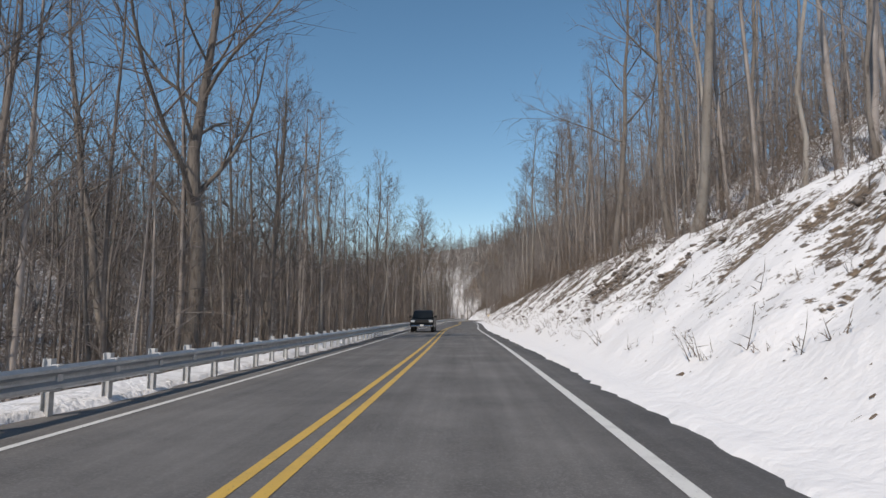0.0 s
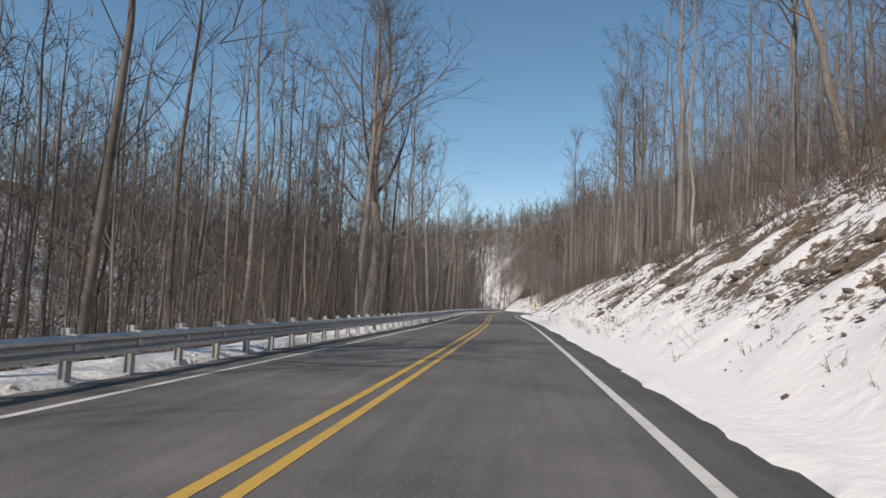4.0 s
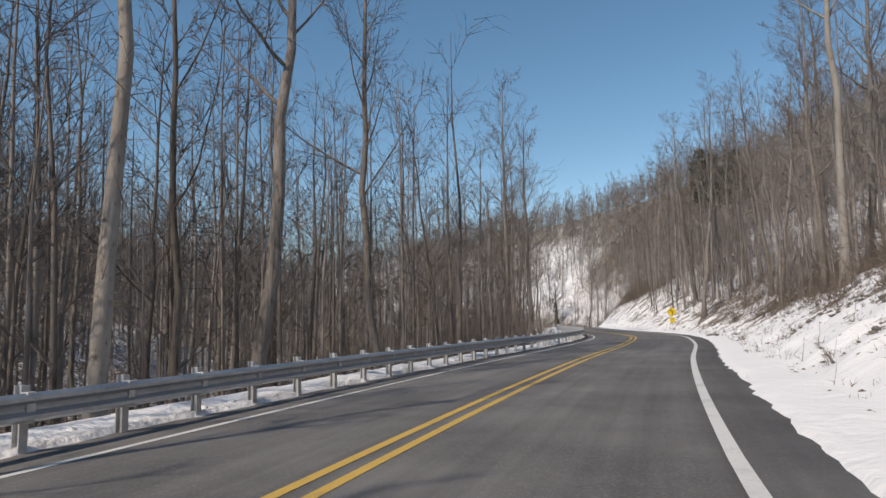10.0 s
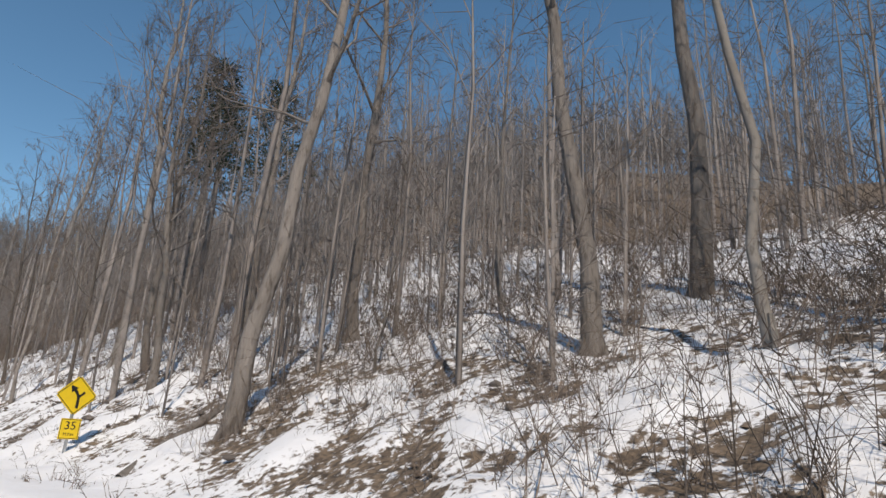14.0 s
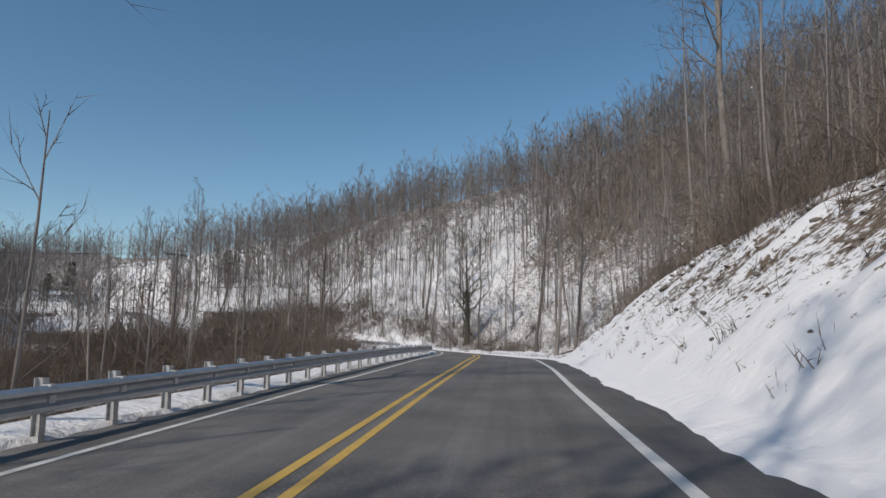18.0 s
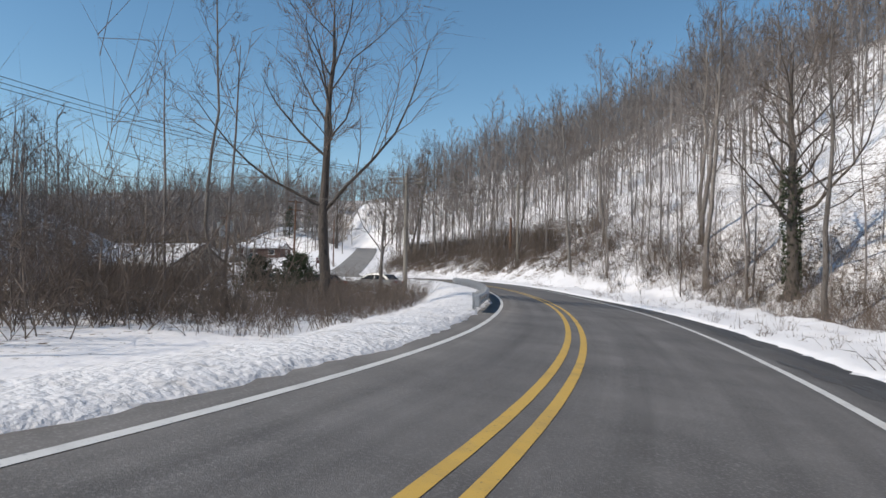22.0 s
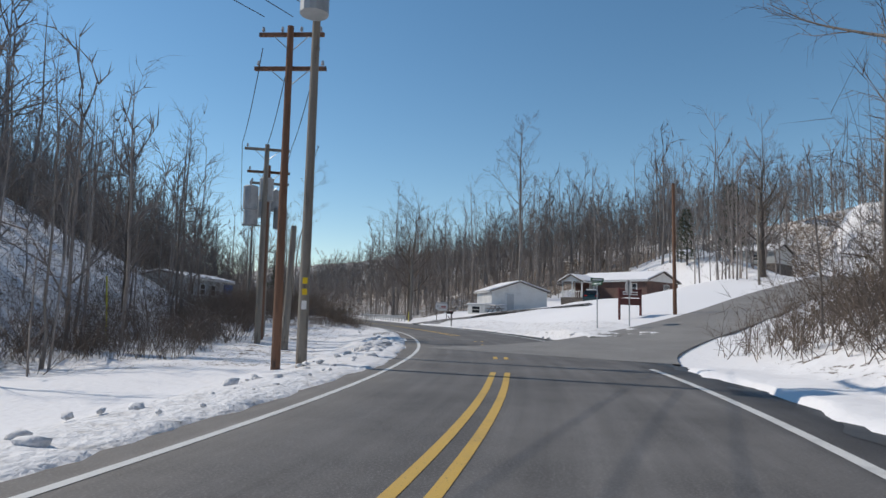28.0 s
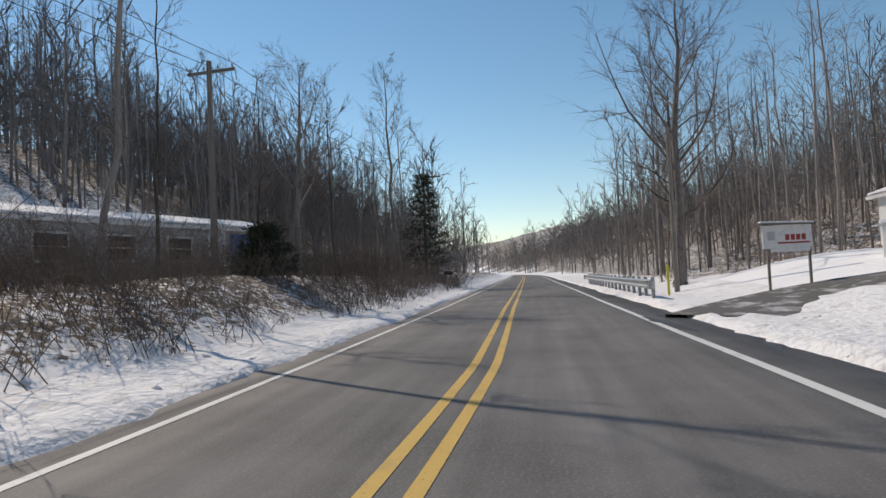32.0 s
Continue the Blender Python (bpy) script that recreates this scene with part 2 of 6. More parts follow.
SIDING_TAN = material("tan_siding", (0.40, 0.35, 0.29), 0.7, blotch=(0.8, (0.33, 0.29, 0.24), 0.45, 0.7), grain=(8, (0.28, 0.25, 0.2), 0.6, 0.75))
SIDING_GREY = material("grey_siding", (0.42, 0.43, 0.42), 0.65, blotch=(0.8, (0.35, 0.36, 0.35), 0.45, 0.7))
BRICK_DARK = material("dark_brick", (0.15, 0.085, 0.07), 0.85, blotch=(2, (0.11, 0.07, 0.06), 0.4, 0.65), grain=(12, (0.2, 0.13, 0.11), 0.55, 0.7))
TRIM = material("white_trim_paint", (0.78, 0.78, 0.76), 0.55, blotch=(3, (0.68, 0.68, 0.66), 0.45, 0.7))
DOOR_GREY = material("grey_door_paint", (0.50, 0.51, 0.51), 0.55, blotch=(3, (0.42, 0.43, 0.43), 0.45, 0.7))
WOOD_GREY = material("weathered_timber", (0.20, 0.18, 0.16), 0.85, blotch=(3, (0.14, 0.12, 0.105), 0.4, 0.65), bump=(12, 0.4, 0.02))
TARP = material("blue_tarpaulin", (0.03, 0.09, 0.26), 0.45, blotch=(2, (0.04, 0.12, 0.32), 0.4, 0.6))
GLASS_DARK = material("window_glass", (0.03, 0.035, 0.04), 0.08)
PAINT_BLACK = material("dark_car_paint", (0.004, 0.0045, 0.005), 0.45, 0.0)
PAINT_BLACK.node_tree.nodes["Principled BSDF"].inputs["Specular IOR Level"].default_value = 0.25
PAINT_SILVER = material("silver_car_paint", (0.42, 0.42, 0.41), 0.3, 0.6)
PAINT_TEAL = material("teal_car_paint", (0.015, 0.05, 0.06), 0.25, 0.3)
PLASTIC = material("black_plastic", (0.02, 0.02, 0.02), 0.6)
RUBBER = material("tyre_rubber", (0.022, 0.022, 0.022), 0.85, grain=(30, (0.05, 0.05, 0.05), 0.55, 0.7))
CHROME = material("chrome", (0.6, 0.6, 0.6), 0.15, 1.0)
LENS = material("headlamp_lens", (0.6, 0.62, 0.64), 0.1)
LENS_RED = material("tail_lamp_lens", (0.35, 0.015, 0.012), 0.2)
MARKER = material("yellow_plastic_marker", (0.62, 0.55, 0.06), 0.5)


# ---- mesh helpers ----
def link_mesh(name, me, mats, parent=None, label=""):
    for m in mats if isinstance(mats, (list, tuple)) else [mats]:
        me.materials.append(m)
    ob = new(name, me)
    if parent:
        ob.parent = parent
    if label:
        ob["label"] = label
    return ob


def part(name, bm, mat, parent=None, label="", smooth=False):
    me = bpy.data.meshes.new(name)
    bm.to_mesh(me)
    bm.free()
    if smooth:
        me.polygons.foreach_set("use_smooth", [True] * len(me.polygons))
    return link_mesh(name, me, mat, parent, label)


def mesh_from(name, verts, tris):
    """A triangle mesh from arrays."""
    verts, tris = np.asarray(verts, np.float32), np.asarray(tris, np.int32)
    me = bpy.data.meshes.new(name)
    me.vertices.add(len(verts))
    me.vertices.foreach_set("co", verts.ravel())
    me.loops.add(tris.size)
    me.loops.foreach_set("vertex_index", tris.ravel())
    me.polygons.add(len(tris))
    me.polygons.foreach_set("loop_start", np.arange(0, tris.size, 3, dtype=np.int32))
    me.polygons.foreach_set("loop_total", np.full(len(tris), 3, np.int32))
    me.update(calc_edges=True)
    return me


def empty(name, m):
    ob = new(name)
    ob.empty_display_size = 0.2
    ob.matrix_basis = m
    return ob


def box_bm(sx, sy, sz, at=(0, 0, 0), bevel=0.0, turn=None, bm=None):
    """A box with its centre at a place."""
    bm = bm or bmesh.new()
    m = Matrix.Translation(at) @ (turn or Matrix.Identity(4)) @ Matrix.Diagonal((sx, sy, sz, 1))
    geo = bmesh.ops.create_cube(bm, size=1, matrix=m)
    if bevel:
        edges = list({e for v in geo["verts"] for e in v.link_edges})
        bmesh.ops.bevel(bm, geom=edges, offset=bevel, segments=1, affect="EDGES")
    return bm


def rod_bm(a, b, r1, r2=None, sides=10, bm=None):
    """A tapered rod between two places."""
    bm = bm or bmesh.new()
    a, b = Vector(a), Vector(b)
    turn = (b - a).to_track_quat("Z", "Y").to_matrix().to_4x4()
    bmesh.ops.create_cone(bm, cap_ends=True, segments=sides, radius1=r1, radius2=r1 if r2 is None else r2, depth=(b - a).length, matrix=Matrix.Translation((a + b) / 2) @ turn)
    return bm


def prism_bm(outline, depth, axis="y", bm=None):
    """An outline in one plane, pushed through a depth and centred on it; axis y: outline in x and z; axis x: outline in y and z."""
    bm = bm or bmesh.new()
    rows = []
    for side in (-depth / 2, depth / 2):
        rows.append([bm.verts.new((u, side, v) if axis == "y" else (side, u, v)) for u, v in outline])
    n = len(outline)
    bm.faces.new(rows[0])
    bm.faces.new(list(reversed(rows[1])))
    for k in range(n):
        bm.faces.new((rows[0][k], rows[1][k], rows[1][(k + 1) % n], rows[0][(k + 1) % n]))
    bmesh.ops.recalc_face_normals(bm, faces=bm.faces)
    return bm


# ---- plan of the road ----
ROAD = [(0.4, -60.0), (-0.2, -40.0), (-0.9, -20.0), (-1.6, -0.1), (-2.2, 14.0), (-2.9, 28.0), (-3.7, 42.0), (-4.5, 55.9), (-5.1, 70.0), (-5.4, 84.0), (-5.7, 98.0), (-6.1, 112.0), (-6.7, 126.0), (-7.5, 140.0), (-8.2, 154.0), (-8.7, 168.0), (-8.5, 182.0), (-7.7, 196.0), (-6.4, 210.0), (-6.0, 224.0), (-7.6, 237.9), (-10.1, 251.7), (-12.4, 265.5), (-14.1, 279.5), (-15.6, 293.4), (-17.0, 307.3), (-18.8, 321.2), (-22.7, 334.7), (-29.3, 347.0), (-37.8, 358.2), (-47.9, 367.9), (-59.5, 375.7), (-72.4, 381.1), (-86.1, 384.1), (-100.1, 384.6), (-114.0, 383.0), (-131.7, 379.5), (-149.2, 375.7), (-166.8, 371.8), (-184.4, 367.9), (-202.0, 364.0), (-219.5, 360.1), (-237.1, 356.0), (-254.5, 351.7), (-271.8, 346.7), (-289.0, 341.1), (-305.9, 335.0), (-322.6, 328.2)]
# arc length, left lane width, right lane width
WIDTHS = [(60, 2.78, 3.20), (90, 2.84, 3.34), (117, 2.89, 3.43), (170, 2.81, 3.26), (197, 2.82, 3.40), (221, 2.90, 3.38), (242, 2.92, 3.27), (259, 2.79, 3.39), (308, 2.71, 3.39), (335, 2.66, 3.31), (355, 2.54, 3.27), (379, 2.20, 3.26), (403, 2.02, 3.36), (416, 2.11, 3.65), (450, 2.37, 3.55), (462, 2.39, 3.56), (485, 2.39, 3.72), (496, 2.38, 3.85), (508, 2.38, 3.85), (520, 2.40, 3.55), (532, 2.40, 3.38)]


def spline(points, step):
    """Catmull-Rom through points, resampled at even steps."""
    p = np.array(points, float)
    p = np.vstack([2 * p[0] - p[1], p, 2 * p[-1] - p[-2]])
    out = []
    for k in range(1, len(p) - 2):
        u = np.linspace(0, 1, 24, endpoint=False)[:, None]
        out.append(0.5 * (2 * p[k] + (p[k + 1] - p[k - 1]) * u + (2 * p[k - 1] - 5 * p[k] + 4 * p[k + 1] - p[k + 2]) * u**2 + (3 * p[k] - p[k - 1] - 3 * p[k + 1] + p[k + 2]) * u**3))
    q = np.vstack(out + [p[-2:-1]])
    s = np.r_[0, np.cumsum(np.linalg.norm(np.diff(q, axis=0), axis=1))]
    at = np.arange(0, s[-1], step)
    return at, np.stack([np.interp(at, s, q[:, k]) for k in range(q.shape[1])], 1)


ROAD_S, ROAD_P = spline(ROAD, 1.0)
ROAD_T = np.gradient(ROAD_P, axis=0)
ROAD_T /= np.linalg.norm(ROAD_T, axis=1)[:, None]
WID = np.array(WIDTHS)


def lane_left(s):
    return np.interp(s, WID[:, 0], WID[:, 1])


def lane_right(s):
    return np.interp(s, WID[:, 0], WID[:, 2])


def along(s, d):
    """The place at an arc length, d metres to the right of the centre line."""
    x, y = np.interp(s, ROAD_S, ROAD_P[:, 0]), np.interp(s, ROAD_S, ROAD_P[:, 1])
    tx, ty = np.interp(s, ROAD_S, ROAD_T[:, 0]), np.interp(s, ROAD_S, ROAD_T[:, 1])
    return x + ty * d, y - tx * d


def heading(s):
    return math.atan2(-np.interp(s, ROAD_S, ROAD_T[:, 0]), np.interp(s, ROAD_S, ROAD_T[:, 1]))


# cross sections: arc length; right: flat, bank slope, bank height, hill slope, hill height; left: drop, flat, slope, height
SECTIONS = np.array([
    (0, 0.7, 0.74, 4.2, 0.56, 100, 3.6, 22, 0.50, 48),
    (118, 0.7, 0.80, 4.2, 0.60, 100, 3.6, 22, 0.50, 48),
    (200, 1.0, 0.72, 4.2, 0.60, 105, 3.6, 22, 0.50, 48),
    (240, 1.4, 0.64, 4.2, 0.55, 110, 3.4, 22, 0.50, 48),
    (268, 1.4, 0.60, 4.0, 0.42, 80, 3.2, 26, 0.48, 44),
    (290, 2.4, 0.50, 3.6, 0.36, 60, 3.0, 34, 0.42, 34),
    (325, 1.6, 0.66, 4.2, 0.50, 110, 2.8, 45, 0.30, 26),
    (342, 0.5, 0.90, 4.2, 0.52, 110, 2.7, 46, 0.29, 25),
    (386, 0.4, 0.90, 4.0, 0.60, 110, 1.3, 50, 0.28, 22),
    (395, 8.0, 0.36, 1.6, 0.68, 120, 0.6, 62, 0.28, 20),
    (408, 10.5, 0.36, 1.6, 0.70, 120, 0.6, 80, 0.28, 20),
    (422, 10.5, 0.36, 2.0, 0.70, 110, 0.9, 80, 0.28, 24),
    (432, 7.0, 0.42, 2.4, 0.68, 105, 1.0, 70, 0.32, 28),
    (440, 1.4, 0.55, 2.8, 0.62, 95, 1.0, 48, 0.40, 34),
    (452, 1.6, 0.50, 2.6, 0.50, 80, 1.0, 50, 0.45, 40),
    (464, 1.4, 0.42, 3.0, 0.45, 70, 0.6, 42, 0.50, 46),
    (475, 1.4, 0.38, 3.0, 0.42, 66, 0.6, 28, 0.56, 48),
    (484, 1.5, 0.17, 4.2, 0.36, 62, 0.6, 10, 0.62, 50),
    (496, 1.5, 0.17, 4.2, 0.38, 62, 0.2, 11, 0.62, 50),
    (508, 1.5, 0.17, 4.2, 0.38, 60, -0.9, 12, 0.62, 50),
    (528, 1.5, 0.17, 3.6, 0.38, 60, -1.6, 13, 0.60, 50),
    (540, 2.5, 0.07, 1.2, 0.36, 55, -1.4, 12, 0.55, 48),
    (560, 3.0, 0.06, 0.6, 0.32, 52, -1.2, 12, 0.50, 46),
    (760, 3.0, 0.10, 1.0, 0.32, 55, -1.2, 14, 0.48, 46),
], float)
# the bend lies on a gentle slope that rises to the south-west: arc length, steepness
SLOPE = [(362, 0.0), (380, 0.05), (392, 0.078), (428, 0.078), (446, 0.028), (462, 0.0)]
UPHILL = np.array([-0.85, -0.53])
steep = np.interp(ROAD_S, *np.array(SLOPE).T)
ROAD_Z = np.cumsum(steep * (ROAD_T @ UPHILL))
ROAD_B = steep * (np.stack([-ROAD_T[:, 1], ROAD_T[:, 0]], 1) @ UPHILL)
ROAD_Z -= ROAD_Z[-1]


def tilt(s, d):
    """Height of the road's surface: its dip through the bend and its fall across."""
    return np.interp(s, ROAD_S, ROAD_Z) - np.interp(s, ROAD_S, ROAD_B) * np.clip(d, -7, 8)


SIDE = [(-86.5, 385.5, 0.0), (-92.5, 391.0, 0.25), (-99.5, 399.0, 1.35), (-107.5, 408.0, 3.0), (-117.0, 417.8, 4.5), (-130.0, 430.2, 6.1), (-146.0, 443.0, 6.9), (-165.0, 454.0, 7.2)]
SIDE_S, SIDE_P = spline(SIDE, 1.0)


# level ground round the houses: place, height, radius
PADS = [(-144.0, 410.5, 3.2, 8.5), (-145.5, 397.2, 1.5, 5.0)]


def shoulder(s):
    """Width of asphalt past the right edge line."""
    return np.interp(s, (0, 290, 320, 372, 384, 420, 432, 600), (0.86, 0.86, 1.0, 1.05, 1.6, 1.6, 1.0, 1.0))



def left_shoulder(s):
    """Width of asphalt past the left edge line."""
    return np.interp(s, (0, 366, 380, 600), (0.95, 0.95, 0.55, 0.55))


def ripple(x, y):
    """Uneven ground, about one metre either way."""
    return (0.5 * np.sin(0.11 * x + 0.07 * y + 1.0) + 0.4 * np.sin(0.19 * x - 0.13 * y) + 0.3 * np.sin(0.31 * y + 0.12 * x + 2) + 0.22 * np.sin(0.53 * x + 0.41 * y) + 0.16 * np.sin(0.97 * x - 0.71 * y + 1) + 0.12 * np.sin(1.7 * y + 1.1 * x))


def locate(x, y):
    """Arc length and distance to the right of the centre line."""
    x, y = np.atleast_1d(x).astype(float), np.atleast_1d(y).astype(float)
    s, d = np.empty_like(x), np.empty_like(x)
    for lo in range(0, len(x), 4000):
        gx, gy = x[lo:lo + 4000, None] - ROAD_P[None, :, 0], y[lo:lo + 4000, None] - ROAD_P[None, :, 1]
        k = (gx * gx + gy * gy).argmin(1)
        row = np.arange(len(k))
        dx, dy, t = gx[row, k], gy[row, k], ROAD_T[k]
        s[lo:lo + 4000] = ROAD_S[k] + dx * t[:, 0] + dy * t[:, 1]
        side = dx * t[:, 1] - dy * t[:, 0]
        end = (k == 0) | (k == len(ROAD_S) - 1)
        d[lo:lo + 4000] = np.where(end, side, np.sign(side) * np.hypot(dx, dy))
    return s, d


def height(x, y, with_place=False):
    """The lie of the land at places."""
    x, y = np.atleast_1d(x).astype(float), np.atleast_1d(y).astype(float)
    s, d = locate(x, y)
    every = slice(2, len(ROAD_S), 6)
    par = np.stack([np.interp(ROAD_S[every], SECTIONS[:, 0], SECTIONS[:, k]) for k in range(1, SECTIONS.shape[1])] + [ROAD_Z[every], ROAD_B[every]], 1)
    p = np.empty((len(x), par.shape[1]))
    for lo in range(0, len(x), 4000):
        q = slice(lo, lo + 4000)
        far = np.hypot(x[q, None] - ROAD_P[None, every, 0], y[q, None] - ROAD_P[None, every, 1])
        spread = 2.5 + 0.085 * np.abs(d[q])[:, None]
        w = np.exp(-((far - far.min(1, keepdims=True)) / spread))
        p[q] = w @ par / w.sum(1, keepdims=True)
    rf, rs1, rh1, rs2, rmax, ldrop, lflat, ls2, lmax, dip, fall = p.T
    u = d - lane_right(s) - shoulder(s) - rf
    bank = rh1 / rs1
    z1 = rs1 * np.clip(u, 0, bank)
    z2 = rs2 * np.maximum(0, u - bank)
    right = z1 + rmax * (1 - np.exp(-z2 / rmax))
    v = -d - lane_left(s) - left_shoulder(s) - 0.7
    run = np.clip(v / (np.abs(ldrop) * 1.7 + 2.0), 0, 1)
    z3 = ls2 * np.maximum(0, v - lflat)
    left = -ldrop * run * run * (3 - 2 * run) + lmax * (1 - np.exp(-z3 / lmax))
    z = np.where(d > 0, right, left) + dip - fall * np.clip(d, -7, 8)
    knob = np.clip((d - 22) / 75, 0, 1)
    z = z + np.interp(s, (290, 345, 380, 440, 470, 485, 505, 540), (0, 11, 12, 12, 11, 9, 5, 0)) * knob * knob * (3 - 2 * knob)
    ring = np.clip((np.hypot(x + 90, y - 300) - 430) / 620, 0, 1)
    z = z + (34 + 14 * np.sin(0.0071 * x + 1.0) + 12 * np.sin(0.0063 * y - 0.0037 * x) + 7 * np.sin(0.017 * x + 0.013 * y)) * ring * ring * (3 - 2 * ring)
    away = np.clip((np.abs(d) - 6) / 10, 0, 1)
    z = z + ripple(x, y) * away * (0.28 + 0.012 * np.minimum(np.abs(d), 60))
    z = np.where((d > -lane_left(s) - left_shoulder(s) - 0.1) & (d < lane_right(s) + shoulder(s) - 0.1), tilt(s, d) - 0.10, z)
    near = (np.hypot(x + 118, y - 412) < 75)
    if near.any():
        gx, gy = x[near, None] - SIDE_P[None, :, 0], y[near, None] - SIDE_P[None, :, 1]
        far = np.hypot(gx, gy)
        k = far.argmin(1)
        mix = np.clip((far.min(1) - 3.4) / np.interp(k, (10, 30), (5, 19)), 0, 1)
        mix = mix * mix * (3 - 2 * mix)
        z[near] = np.where(np.abs(d[near]) < 5.2, z[near], (SIDE_P[k, 2] - 0.08) * (1 - mix) + z[near] * mix)
    for hx, hy, level, r in PADS:
        mix = np.clip((np.hypot(x - hx, y - hy) - r) / 9, 0, 1)
        mix = mix * mix * (3 - 2 * mix)
        z = level * (1 - mix) + z * mix
    return (z, s, d) if with_place else z


def ground_at(x, y):
    return float(height(x, y)[0])


def side_distance(x, y):
    return np.hypot(np.atleast_1d(x)[:, None] - SIDE_P[None, :, 0], np.atleast_1d(y)[:, None] - SIDE_P[None, :, 1]).min(1)


# ---- the ground ----
def axis_values(lo, hi, step, far_lo, far_hi):
    mid = list(np.arange(lo, hi, step))
    below, above, gap = [], [], step
    at = lo
    while at > far_lo:
        gap *= 1.22
        at -= gap
        below.append(at)
    at, gap = mid[-1], step
    while at < far_hi:
        gap *= 1.22
        at += gap
        above.append(at)
    return np.array(below[::-1] + mid + above)


gx_axis = axis_values(-175, 50, 1.25, -2600, 2400)
gy_axis = axis_values(-12, 440, 1.25, -1800, 3000)
GX, GY = np.meshgrid(gx_axis, gy_axis)
gz, gs, gd = height(GX.ravel(), GY.ravel(), True)
gverts = np.stack([GX.ravel(), GY.ravel(), gz], 1)
nx, ny = len(gx_axis), len(gy_axis)
cell = (np.arange(ny - 1)[:, None] * nx + np.arange(nx - 1)[None]).ravel()
gtris = np.concatenate([np.stack([cell, cell + 1, cell + nx + 1], 1), np.stack([cell, cell + nx + 1, cell + nx], 1)])
ground_mesh = mesh_from("ground", gverts, gtris)
ground_mesh.polygons.foreach_set("use_smooth", [True] * len(gtris))


def band(s, start, end, soft=5.0):
    """One between two places along the road, fading to nothing past them."""
    return np.interp(s, (start - soft, start, end, end + soft), (0.0, 1.0, 1.0, 0.0))


def bareness(s, d, x, y):
    """How much leaf litter shows through the snow, by stretch of the road and distance from it."""
    right = np.interp(d, (5, 6.2, 7.6, 9, 13, 18, 30, 48, 75), (0.0, 0.31, 0.40, 0.43, 0.43, 0.42, 0.46, 0.60, 0.85)) + np.interp(s, (60, 80, 95, 110, 170, 190, 220, 262, 280), (0, 0, 0.02, 0.10, 0.10, 0, -0.05, -0.05, 0)) * np.clip((d - 5.5) / 3, 0, 1)
    right = right + 0.03 * band(s, 275, 330) * np.clip((d - 6) / 3, 0, 1)
    right = right + band(s, 380, 444) * np.interp(d, (6, 10, 13, 18, 22, 36, 50), (-0.34, -0.3, -0.09, -0.01, -0.03, 0.04, 0.1))
    right = right + np.where((s > 479) & (s < 548), np.interp(d, (5, 30, 40, 60), (-0.48, -0.55, -0.22, -0.2)), 0.0) + np.where(s >= 548, np.interp(d, (5, 8, 12), (-0.4, -0.2, 0.1)), 0.0)
    left = np.interp(-d, (4, 6, 9, 14, 40, 60, 90), (0.15, 0.42, 0.52, 0.54, 0.50, 0.52, 0.8))
    left = left + np.where((s > 436) & (s < 480), np.interp(-d, (4, 20, 28), (-0.6, -0.5, 0.0)), 0.0)
    left = left + band(s, 378, 434) * np.interp(-d, (4, 8, 14, 30), (-0.35, -0.15, -0.1, -0.05))
    left = left + band(s, 324, 436, 8.0) * np.interp(-d, (14, 24), (0.0, 0.25))
    left = left + np.where(s > 480, np.interp(-d, (3.4, 4.2, 5.5, 14, 22, 30), (-0.3, 0.0, 0.12, -0.04, 0.0, 0.14)), 0.0)
    left = left - 0.16 * band(s, 482, 508, 6.0) * np.interp(-d, (5, 10, 13), (1.0, 1.0, 0.0)) - 0.16 * band(s, 478, 545, 10.0) * np.interp(-d, (9, 13, 42, 55), (0.0, 1.0, 1.0, 0.0))
    right = right - 0.09 * band(s, 0, 230, 8.0) * np.interp(d, (9, 11.5, 20, 30), (0.0, 1.0, 1.0, 0.0))
    right = right + 0.03 * band(s, 262, 312, 6.0) * np.interp(d, (6, 7.5, 14, 18), (0.0, 1.0, 1.0, 0.0))
    right = right - band(s, 438, 480, 6.0) * np.interp(d, (15, 24, 70), (0.0, 0.16, 0.3))
    right = right - np.where(s > 490, np.interp(d, (40, 60, 75), (0.0, 0.2, 0.42)), 0.0)
    right = right - 0.1 * band(s, 296, 330, 10.0) * np.interp(d, (7, 10, 34, 45), (0.0, 1.0, 1.0, 0.0))
    right = right + 0.02 * band(s, 40, 205, 25.0) * np.interp(d, (6.2, 7.4, 13, 18), (0.0, 1.0, 1.0, 0.0))
    return np.where(d > 0, right, left)


bare = ground_mesh.attributes.new("bare", "FLOAT", "POINT")
bare.data.foreach_set("value", bareness(gs, gd, GX.ravel(), GY.ravel()).astype(np.float32))
ground = link_mesh("ground", ground_mesh, GROUND)
tagged(ground, "snow-dusted wooded hillsides and valley floor with brown leaf litter", "ground", kind="structure")


